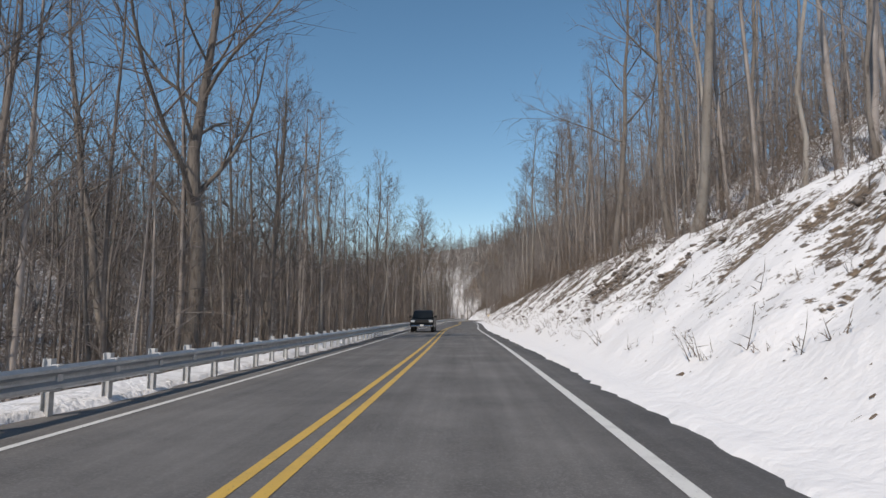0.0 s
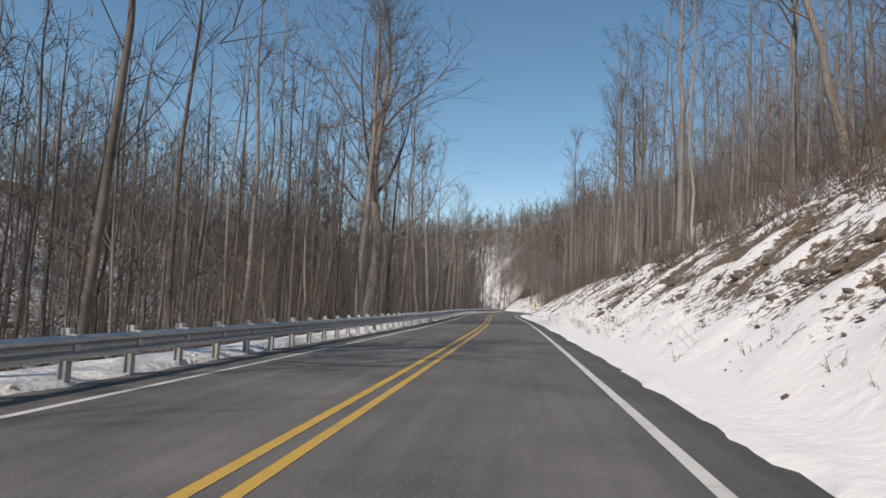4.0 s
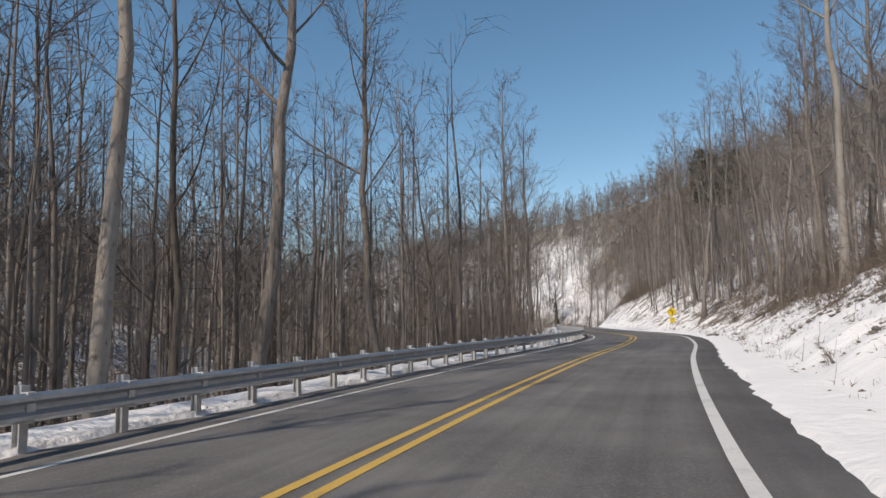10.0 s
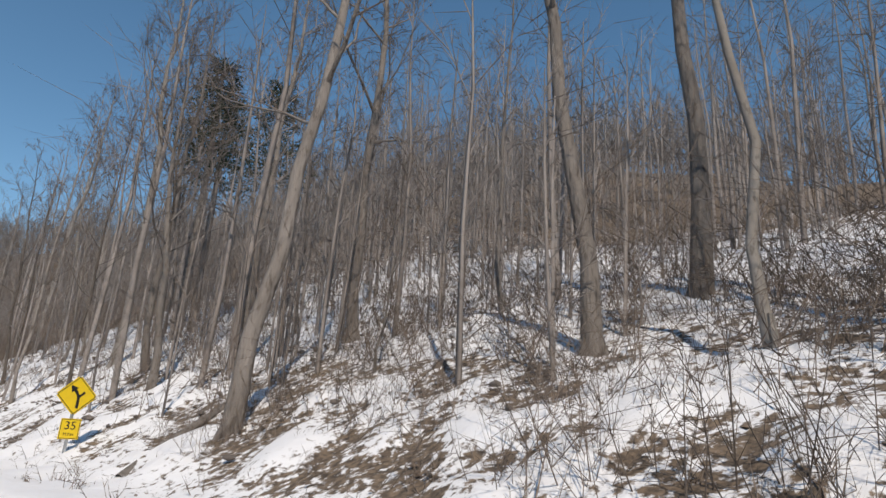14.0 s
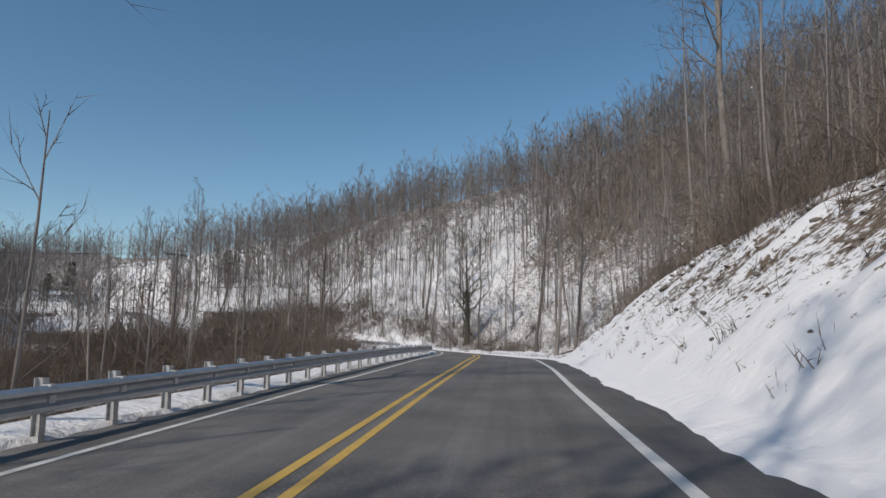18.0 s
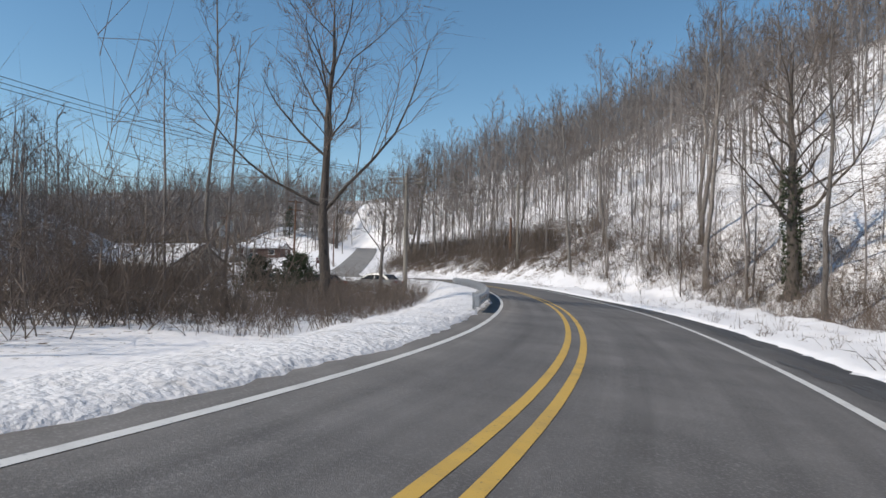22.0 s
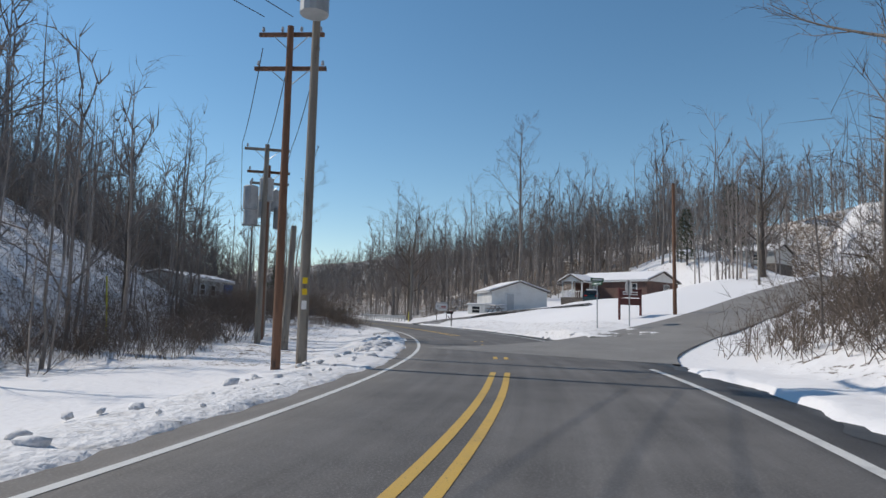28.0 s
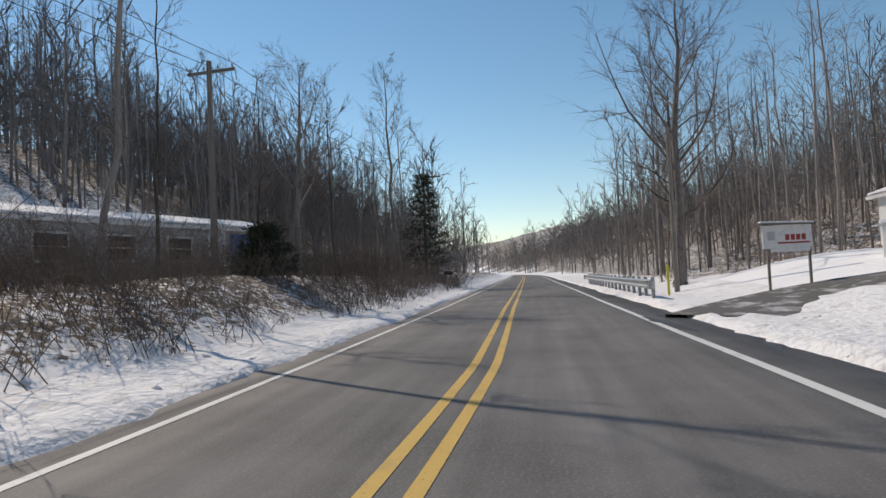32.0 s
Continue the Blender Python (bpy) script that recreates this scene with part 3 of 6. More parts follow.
# ---- road, lines and verges ----
def strip(name, s0, s1, d0, d1, z0, z1, mat, step=1.0, label="", category="road", ragged=0.0, thick=0.0, cross=2, crown=None):
    """A band that follows the road between two offsets, given as functions of arc length."""
    s = np.arange(s0, s1 + 0.001, step)
    rng = np.random.RandomState(int(abs(s0) + 13 * abs(s1)) % 1000 + len(name))
    a, b = d0(s), d1(s)
    if ragged:
        wob = np.convolve(rng.randn(len(s) + 4), np.ones(5) / 5, "valid")[:len(s)]
        a = a + ragged * wob
    rows = []
    for k in range(cross):
        f = k / (cross - 1)
        x, y = along(s, a + (b - a) * f)
        rows.append(np.stack([x, y, tilt(s, a + (b - a) * f) + z0 + (z1 - z0) * f], 1))
    v = np.concatenate(rows)
    n = len(s)
    tri = []
    for k in range(cross - 1):
        i = np.arange(n - 1) + k * n
        tri += [np.stack([i, i + n, i + n + 1], 1), np.stack([i, i + n + 1, i + 1], 1)]
    t = np.concatenate(tri)
    if thick:
        low = v.copy()
        low[:, 2] -= thick
        m = len(v)
        i, j = np.arange(n - 1), np.arange(n - 1) + (cross - 1) * n
        t = np.concatenate([t, np.stack([i, i + 1, i + m + 1], 1), np.stack([i, i + m + 1, i + m], 1), np.stack([j, j + m + 1, j + 1], 1), np.stack([j, j + m, j + m + 1], 1)])
        v = np.concatenate([v, low])
    me = mesh_from(name, v, t)
    if mat is ASPHALT:
        lane = np.zeros((len(v), 3), np.float32)
        lane[:, 0] = np.tile(np.concatenate([a + (b - a) * k / (cross - 1) for k in range(cross)]), len(v) // (n * cross))
        lane[:, 1] = np.tile(s, len(v) // n)
        me.attributes.new("lane", "FLOAT_VECTOR", "POINT").data.foreach_set("vector", lane.ravel())
    ob = link_mesh(name, me, mat)
    tagged(ob, label, category, kind="structure")
    return ob


S_END = float(ROAD_S[-1]) - 2
strip("road", 2, S_END, lambda s: -lane_left(s) - left_shoulder(s), lambda s: lane_right(s) + shoulder(s) + 0.05 * np.sin(s * 1.7), 0.0, 0.0, ASPHALT, label="dark grey two-lane asphalt road with worn wheel tracks", ragged=0.05, thick=0.12, cross=6)
# the double line is worn away across the junction, but for short dashes
YELLOW_RUNS = ((2, 475.5), (478.9, 479.8), (482.8, 483.6), (486.2, 486.9), (489.0, 489.7), (495.4, S_END))


def centre(s):
    """How far the painted centre line strays to the right."""
    return np.interp(s, (474, 482, 491, 500, 508, 517, 530), (0.0, 0.2, 0.38, 0.12, 0.12, 0.30, 0.08))


for name, off in (("road_line_yellow_left", -0.15), ("road_line_yellow_right", 0.15)):
    for lo, hi in YELLOW_RUNS:
        strip(name, lo, hi, lambda s, o=off: centre(s) + o - 0.06, lambda s, o=off: centre(s) + o + 0.06, 0.005, 0.005, YELLOW, step=0.45 if hi - lo < 2 else 1.0, label="worn yellow centre line painted on asphalt", category="road line")
strip("road_line_white_left", 2, S_END, lambda s: -lane_left(s) - 0.055, lambda s: -lane_left(s) + 0.055, 0.005, 0.005, WHITE_LINE, label="thin white edge line painted on asphalt", category="road line")
for lo, hi in ((2, 477.0), (489.0, S_END)):
    strip("road_line_white_right", lo, hi, lambda s: lane_right(s) - 0.075, lambda s: lane_right(s) + 0.075, 0.005, 0.005, WHITE_LINE, label="white edge line painted on asphalt", category="road line")


def smooth_noise(rng, n, m, r):
    """Smoothed random heights on a grid of n by m, spread about one."""
    g = rng.randn(n + 2 * r, m + 2 * r)
    out = sum(g[i:i + n, j:j + m] for i in range(2 * r + 1) for j in range(2 * r + 1))
    return out / (2 * r + 1)


def verge(name, s0, s1, sign, edge, reach, lump, mat, label, lump_high=0.0, berm=1.0):
    """The snow beside the asphalt: a ragged edge of some centimetres that runs up into the bank."""
    step = 0.35
    s = np.arange(s0, s1, step)
    rng = np.random.RandomState(len(name) + int(s0))
    offs = np.r_[0.0, 0.12, 0.35, 0.7, np.arange(1.1, reach + 0.01, 0.4)]
    heap = np.maximum(0, smooth_noise(rng, len(s), len(offs), 2)) * lump_high * 0.5 + np.maximum(0, smooth_noise(rng, len(s), len(offs), 1)) * lump_high
    heap = 0.3 * np.tanh(heap / 0.3)
    wob = np.convolve(rng.randn(len(s) + 8), np.ones(9) / 9, "valid")[:len(s)] * 0.22 + rng.randn(len(s)) * 0.05
    rise = np.interp(offs, (0, 0.12, 0.35, 0.7, 1.2, 1.8, 2.6, 4.6), (-0.03, 0.05, 0.09, 0.11, 0.10, 0.08, 0.06, 0.05)) * berm
    rows = []
    for k, o in enumerate(offs):
        d = sign * (edge(s) + wob * max(0.0, 1 - k / 4) + o)
        x, y = along(s, d)
        z = height(x, y)
        z = np.maximum(z, tilt(s, d) if o < 1 else -9)
        bump = np.convolve(rng.randn(len(s) + 2), np.ones(3) / 3, "valid")[:len(s)]
        z = z + rise[k] + lump * bump * (0.3 if k == 0 else 1.0 if k < 4 else 0.35) * (0 if k == len(offs) - 1 else 1) + heap[:, k] * np.interp(o, (0.6, 2.2, reach - 1.2, reach), (0, 1, 1, 0)) - (0.09 if k == len(offs) - 1 else 0) - (0.05 if k == 0 else 0)
        rows.append(np.stack([x, y, z], 1))
    n = len(s)
    tri = []
    for k in range(len(offs) - 1):
        i = np.arange(n - 1) + k * n
        tri += [np.stack([i, i + n, i + n + 1], 1), np.stack([i, i + n + 1, i + 1], 1)]
    t = np.concatenate(tri)
    me = mesh_from(name, np.concatenate(rows), t if sign > 0 else t[:, ::-1])
    me.polygons.foreach_set("use_smooth", [True] * len(t))
    if mat is GROUND:
        at = me.attributes.new("bare", "FLOAT", "POINT")
        vx = np.concatenate(rows)
        vs, vd = locate(vx[:, 0], vx[:, 1])
        at.data.foreach_set("value", (bareness(vs, vd, vx[:, 0], vx[:, 1]) + (0.15 - 0.22 * heap.T.ravel() / max(lump_high, 0.01)) * np.clip((np.abs(vd) - 6.2) / 2.0, 0, 1)).astype(np.float32))
    ob = link_mesh(name, me, mat)
    tagged(ob, label, "snow", kind="structure")
    return ob


right_edge = lambda s: lane_right(s) + shoulder(s) - 0.12
left_edge = lambda s: lane_left(s) + left_shoulder(s) - 0.15
verge("snow_verge_right", 4, 477, 1, right_edge, 8.3, 0.035, GROUND, "clean white snow along the road edge and up the bank", 0.16)
verge("snow_verge_right", 489, 610, 1, right_edge, 4.7, 0.06, SNOW_DIRTY, "lumpy ploughed snow along the road edge")
verge("snow_verge_left", 4, 376, -1, left_edge, 1.8, 0.05, SNOW_DIRTY, "low ridge of ploughed snow under the guardrail")
verge("snow_verge_left", 376, 496, -1, left_edge, 3.5, 0.04, SNOW_DIRTY, "lumpy ploughed snow along the road edge", 0.05, 0.5)
verge("snow_verge_left", 495.6, 610, -1, left_edge, 1.9, 0.06, SNOW_DIRTY, "lumpy ploughed snow along the foot of the bank", 0.05)


# ---- trees: shapes ----
def tube(out, pts, radii, sides):
    """Adds a tapering tube to out = [verts, tris]."""
    pts, radii = np.asarray(pts, float), np.asarray(radii, float)
    n = len(pts)
    way = np.gradient(pts, axis=0)
    way /= np.linalg.norm(way, axis=1)[:, None] + 1e-9
    ref = np.array([0.31, 0.95, 0.05]) if abs(way[0, 2]) > 0.7 else np.array([0.1, 0.05, 1.0])
    a = np.cross(way, ref)
    a /= np.linalg.norm(a, axis=1)[:, None] + 1e-9
    b = np.cross(way, a)
    ang = np.linspace(0, 2 * np.pi, sides, endpoint=False)
    ring = pts[:, None] + radii[:, None, None] * (np.cos(ang)[None, :, None] * a[:, None] + np.sin(ang)[None, :, None] * b[:, None])
    base = sum(len(v) for v in out[0])
    out[0].append(ring.reshape(-1, 3))
    k, j = np.meshgrid(np.arange(n - 1), np.arange(sides), indexing="ij")
    p, q = k * sides + j, k * sides + (j + 1) % sides
    out[1].append((np.stack([p, q, q + sides, p, q + sides, p + sides], -1).reshape(-1, 3) + base))


def spikes(out, roots, ways, lengths, radius, sides=3):
    """Adds many thin tapering twigs at once, with three sides or, far off, two."""
    roots, ways, lengths = np.asarray(roots, float), np.asarray(ways, float), np.asarray(lengths, float)
    if not len(roots):
        return
    ways = ways / (np.linalg.norm(ways, axis=1)[:, None] + 1e-9)
    a = np.cross(ways, np.array([0.3, 0.2, 0.93]))
    a /= np.linalg.norm(a, axis=1)[:, None] + 1e-9
    b = np.cross(ways, a)
    radius = np.broadcast_to(radius, (len(roots),))[:, None]
    corner = [roots + radius * (np.cos(t) * a + np.sin(t) * b) for t in (0, 2.1, 4.2)]
    v = np.stack(corner + [roots + ways * lengths[:, None]], 1).reshape(-1, 3)
    base = sum(len(q) for q in out[0])
    i = np.arange(len(roots))[:, None] * 4 + base
    out[0].append(v)
    out[1].append(np.concatenate([i + np.array([c]) for c in ([0, 1, 3], [1, 2, 3], [2, 0, 3])[:sides]]))


def packed(out):
    return (np.concatenate(out[0]), np.concatenate(out[1])) if out[0] else (np.zeros((0, 3)), np.zeros((0, 3), int))


def bent(rng, start, way, length, n, wander, lift):
    """A line of n points that wanders as it grows and bends upwards."""
    pts, step = [np.array(start, float)], length / (n - 1)
    way = np.array(way, float)
    for k in range(n - 1):
        way = way + rng.randn(3) * wander + np.array([0, 0, lift])
        way = way / np.linalg.norm(way)
        pts.append(pts[-1] + way * step)
    return np.array(pts)


def on_line(pts, u):
    k = u * (len(pts) - 1)
    i = min(int(k), len(pts) - 2)
    return pts[i] + (pts[i + 1] - pts[i]) * (k - i), (pts[i + 1] - pts[i]) / (np.linalg.norm(pts[i + 1] - pts[i]) + 1e-9)


def aside(rng, way, open_):
    """A way that leaves another at an angle."""
    v = rng.randn(3)
    v -= way * (v @ way)
    v /= np.linalg.norm(v) + 1e-9
    return way * math.cos(open_) + v * math.sin(open_)


def bare_tree(seed, tall, thick, first=0.4, limbs=14, spread=0.22, rise=0.9, lean=0.03, forks=8, twigs=9, crook=0.10):
    """A leafless hardwood: arrays of trunk with limbs, and of branches with fine twigs."""
    rng = np.random.RandomState(seed)
    trunk, crown = [[], []], [[], []]
    n = 11
    f = np.linspace(0, 1, n)
    drift = np.cumsum(rng.randn(n, 2) * tall * 0.007, 0) + np.outer(f, rng.randn(2) * tall * lean)
    pts = np.c_[drift - drift[0], f * tall]
    rad = thick * (1 - f) ** 0.75 * 0.93 + thick * 0.05
    rad[0] *= 1.25
    pts[0, 2] = -0.4
    tube(trunk, pts, rad, 9)
    for k in range(4):
        az = k * 1.57 + rng.rand()
        foot = np.array([math.cos(az), math.sin(az), 0.0])
        tube(trunk, [foot * thick * 1.9 + (0, 0, -0.25), foot * thick * 1.05 + (0, 0, 0.15), foot * thick * 0.6 + (0, 0, 0.75)], [thick * 0.42, thick * 0.38, thick * 0.2], 5)
    roots, ways, lens, wide = [], [], [], []
    for k in range(limbs):
        h = first + (0.98 - first) * ((k + rng.rand()) / limbs) ** 0.9
        p = np.array([np.interp(h, f, pts[:, c]) for c in range(3)])
        r = np.interp(h, f, rad)
        az = k * 2.4 + rng.rand() * 1.3
        reach = tall * spread * (1.2 - 0.75 * (h - first) / (1 - first)) * (0.55 + 0.8 * rng.rand())
        up = rise * (0.5 + 0.8 * rng.rand()) + 0.7 * (h - first)
        line = bent(rng, p, np.array([math.cos(az), math.sin(az), up]) / math.hypot(1, up), reach, 7, crook, 0.10)
        lr = max(0.42 * r, 0.022) * (0.75 + 0.45 * rng.rand())
        tube(trunk, line, lr * np.linspace(1, 0.16, 7), 5)
        for q in range(forks):
            u = 0.18 + 0.8 * (q + rng.rand()) / forks
            c, along_ = on_line(line, u)
            side = aside(rng, along_, 0.5 + 0.45 * rng.rand())
            bl = reach * (0.62 - 0.36 * u) * (0.5 + 0.8 * rng.rand())
            twig = bent(rng, c, side, bl, 4, 0.16, 0.10)
            br = max(lr * (1 - 0.8 * u) * 0.5, 0.009)
            tube(crown, twig, br * np.array([1, 0.75, 0.5, 0.2]), 3)
            for w in range(twigs):
                e, way = on_line(twig, 0.15 + 0.85 * (w + rng.rand()) / twigs)
                tw = aside(rng, way, 0.45 + 0.5 * rng.rand()) + np.array([0, 0, 0.12])
                tl = bl * (0.22 + 0.38 * rng.rand())
                roots.append(e); ways.append(tw); lens.append(tl); wide.append(0.012)
                tw = tw / np.linalg.norm(tw)
                roots.append(e + tw * tl * (0.3 + 0.4 * rng.rand())); ways.append(aside(rng, tw, 0.7)); lens.append(tl * (0.5 + 0.35 * rng.rand())); wide.append(0.009)
    spikes(crown, roots, ways, lens, np.array(wide), 2)
    return packed(trunk), packed(crown)


def wood_tree(seed, tall, thick, first, limbs, twigs, spread, wide, sides, rings):
    """A lighter leafless tree for the depth of the woods: trunk, limbs and a haze of twigs."""
    r = np.random.RandomState(seed)
    out = [[], []]
    f = np.linspace(0, 1, rings)
    drift = np.cumsum(r.randn(rings, 2) * tall * 0.010, 0)
    pts = np.c_[drift - drift[0], f * tall]
    pts[0, 2] = -0.5
    tube(out, pts, thick * (1 - f) ** 0.8 + 0.015, sides)
    roots, ways, lens, size = [], [], [], []
    for k in range(limbs):
        h = first + (0.97 - first) * (k + r.rand()) / limbs
        p = np.array([np.interp(h, f, pts[:, c]) for c in range(3)])
        az = k * 2.4 + r.rand()
        way = np.array([math.cos(az), math.sin(az), 0.6 + 1.2 * h + 0.6 * r.rand()])
        way /= np.linalg.norm(way)
        reach = tall * spread * (1.2 - 0.75 * (h - first) / (1 - first)) * (0.6 + 0.7 * r.rand())
        roots.append(p); ways.append(way); lens.append(reach); size.append(max(0.26 * thick * (1.1 - h), wide * 1.3))
        for q in range(twigs):
            if q % 3 == 0:
                a = p + way * reach * (0.10 + 0.85 * r.rand())
                w = aside(r, way, 0.4 + 0.5 * r.rand())
                ln = reach * (0.35 + 0.4 * r.rand())
                roots.append(a); ways.append(w); lens.append(ln); size.append(wide)
            else:
                roots.append(a + w * ln * (0.15 + 0.7 * r.rand())); ways.append(aside(r, w, 0.4 + 0.5 * r.rand())); lens.append(ln * (0.45 + 0.4 * r.rand())); size.append(wide * 0.7)
    spikes(out, roots, ways, lens, np.array(size), 2)
    return packed(out)


def place_mesh(shape, x, y, z, turn, size):
    c, s = math.cos(turn), math.sin(turn)
    v = shape[0] @ (np.array([[c, s, 0], [-s, c, 0], [0, 0, 1]]) * size)
    return v + np.array([x, y, z])


def gather(name, shapes, spots, mat):
    """One mesh of many placed shapes; spots: shape index, x, y, z, turn, size."""
    verts, tris, base = [], [], 0
    for k, x, y, z, turn, size in spots:
        sh = shapes[int(k)]
        verts.append(place_mesh(sh, x, y, z, turn, size))
        tris.append(sh[1] + base)
        base += len(sh[0])
    return link_mesh(name, mesh_from(name, np.concatenate(verts), np.concatenate(tris)), mat)


TREE_KINDS = {}


def tree_kind(key, name, label, bark, shape, twig=None):
    trunk, crown = shape
    t_me, c_me = mesh_from("trunk", *trunk), mesh_from("crown", *crown)
    t_me.materials.append(bark)
    t_me.polygons.foreach_set("use_smooth", [True] * len(t_me.polygons))
    c_me.materials.append(twig or TWIG)
    TREE_KINDS[key] = (name, label, t_me, c_me)


def plant(key, x, y, turn=0.0, size=1.0, label="", z=None, lean=(0, 0), group="roadside trees"):
    name, text, t_me, c_me = TREE_KINDS[key]
    z = ground_at(x, y) if z is None else z
    top = empty(name, Matrix.LocRotScale((x, y, z - 0.05), Euler((radians(lean[0]), radians(lean[1]), turn)), (size,) * 3))
    for part_name, me in (("trunk", t_me), ("crown", c_me)):
        ob = new(part_name, me)
        ob.parent = top
    tagged(top, label or text, "tree", group)
    return top


tree_kind("tall1", "hardwood_tree", "tall bare hardwood with grey-brown furrowed bark", BARK, bare_tree(1, 24, 0.25, 0.40, 17, 0.21, 1.1, forks=7, twigs=8))
tree_kind("tall2", "hardwood_tree", "tall bare hardwood with grey-brown furrowed bark", BARK, bare_tree(2, 22, 0.20, 0.36, 17, 0.20, 1.2, forks=7, twigs=8))
tree_kind("tall3", "hardwood_tree", "tall bare hardwood with pale patchy bark", BARK_PALE, bare_tree(3, 25, 0.23, 0.48, 15, 0.18, 1.2, forks=7, twigs=8))
tree_kind("tall4", "hardwood_tree", "tall bare hardwood with a crooked crown", BARK, bare_tree(4, 21, 0.21, 0.34, 15, 0.27, 0.8, lean=0.06, forks=7, twigs=8, crook=0.24))
tree_kind("slim1", "slender_tree", "slender bare tree with thin upright branches", BARK, bare_tree(5, 17, 0.09, 0.34, 13, 0.14, 1.4, forks=5, twigs=6))
tree_kind("slim2", "slender_tree", "slender bare tree with pale bark", BARK_PALE, bare_tree(6, 19, 0.10, 0.42, 12, 0.13, 1.4, forks=5, twigs=6))
tree_kind("slim3", "slender_tree", "slender bare dark-barked tree", BARK_DARK, bare_tree(7, 15, 0.09, 0.28, 13, 0.18, 1.0, forks=5, twigs=6))
tree_kind("young", "sapling", "thin bare sapling with twiggy branches", BARK, bare_tree(8, 8, 0.045, 0.15, 13, 0.22, 1.1, forks=4, twigs=6))
tree_kind("open1", "spreading_tree", "broad spreading bare tree with heavy dark limbs", BARK_DARK, bare_tree(11, 15, 0.40, 0.24, 20, 0.44, 0.75, forks=10, twigs=10, crook=0.16))
tree_kind("open2", "spreading_tree", "large bare tree with long rising limbs", BARK, bare_tree(12, 19, 0.34, 0.30, 18, 0.36, 1.0, forks=9, twigs=9, crook=0.16))
tree_kind("elm", "spreading_tree", "large dark bare tree with upswept limbs", BARK_DARK, bare_tree(14, 16, 0.30, 0.25, 15, 0.52, 1.15, forks=10, twigs=10, crook=0.15))


# ---- guardrails ----
def beam_mesh(length):
    """One length of corrugated two-wave rail, with its thickness; it faces the local +x side."""
    prof = [(0.0, 0.155), (0.035, 0.14), (0.083, 0.115), (0.083, 0.075), (0.02, 0.03), (0.012, 0.0), (0.02, -0.03), (0.083, -0.075), (0.083, -0.115), (0.035, -0.14), (0.0, -0.155)]
    back = [(x - 0.012, z) for x, z in reversed(prof)]
    bm = prism_bm(prof + back, length, axis="y")
    return bm


rail_bm = beam_mesh(4.03)
RAIL_ME = bpy.data.meshes.new("rail")
rail_bm.to_mesh(RAIL_ME)
rail_bm.free()
RAIL_ME.materials.append(GALV)
post_bm = box_bm(0.10, 0.012, 1.15, (-0.12, 0, -0.34))
box_bm(0.012, 0.10, 1.15, (-0.07, 0, -0.34), bm=post_bm)
box_bm(0.012, 0.10, 1.15, (-0.17, 0, -0.34), bm=post_bm)
POST_ME = bpy.data.meshes.new("post")
post_bm.to_mesh(POST_ME)
post_bm.free()
POST_ME.materials.append(POST)
block_bm = box_bm(0.12, 0.10, 0.33, (-0.02, 0, 0.0), 0.006)
BLOCK_ME = bpy.data.meshes.new("blockout")
block_bm.to_mesh(BLOCK_ME)
block_bm.free()
BLOCK_ME.materials.append(POST)
bolt_bm = rod_bm((0.0, 0, 0), (0.035, 0, 0), 0.02, sides=8)
BOLT_ME = bpy.data.meshes.new("bolt")
bolt_bm.to_mesh(BOLT_ME)
bolt_bm.free()
BOLT_ME.materials.append(GALV)


def end_shoe(parent, at, turn, flare):
    """The blunt folded terminal of a rail."""
    bm = box_bm(0.10, 0.72, 0.30, (0.0, 0.0, 0.0), 0.02)
    box_bm(0.16, 0.22, 0.33, (0.02, 0.36 * flare, 0.0), 0.03, bm=bm)
    ob = part("end_terminal", bm, GALV, parent, "blunt folded steel rail terminal")
    ob.matrix_basis = Matrix.Translation(at) @ Matrix.Rotation(turn, 4, "Z")


def guardrail(s0, s1, offset, sign, label, shoes=(False, True), bolts=True, low=lambda s: 0.0):
    top = empty("guardrail", Matrix.Translation((*along((s0 + s1) / 2, sign * offset((s0 + s1) / 2)), -low(s0))))
    inv = top.matrix_basis.inverted()
    n = int((s1 - s0) / 3.99)
    for k in range(n):
        ends = [Vector((*along(s0 + 3.99 * (k + e), sign * offset(s0 + 3.99 * (k + e))), 0.58 - low(s0 + 3.99 * (k + e)) + tilt(s0 + 3.99 * (k + e), sign * offset(s0 + 3.99 * (k + e))))) for e in (0, 1)]
        way = ends[1] - ends[0]
        turn = math.atan2(-way.x, way.y) + (math.pi if sign > 0 else 0)
        ob = new("rail", RAIL_ME)
        ob.parent = top
        ob.matrix_basis = inv @ Matrix.Translation((ends[0] + ends[1]) / 2) @ Matrix.Rotation(turn, 4, "Z")
        for e in (0.0, 1 / 3, 2 / 3):
            p = ends[0].lerp(ends[1], e)
            m = inv @ Matrix.Translation(p) @ Matrix.Rotation(turn + radians(1.5 * math.sin(7 * k + e)), 4, "Z")
            post = new("post", POST_ME)
            post.parent = top
            post.matrix_basis = m
            block = new("blockout", BLOCK_ME)
            block.parent = post
            if bolts:
                bolt = new("bolt", BOLT_ME)
                bolt.parent = post
    for which, want in enumerate(shoes):
        if want:
            s = s1 - (s1 - s0) % 3.99 + 0.1 if which else s0 - 0.1
            x, y = along(s, sign * offset(s))
            end_shoe(top, inv @ Vector((x, y, 0.58 - low(s) + tilt(s, sign * offset(s)))), heading(s) + (math.pi if sign > 0 else 0), (1 if which else -1) * (-1 if sign > 0 else 1))
    tagged(top, label, "guardrail")
    return top


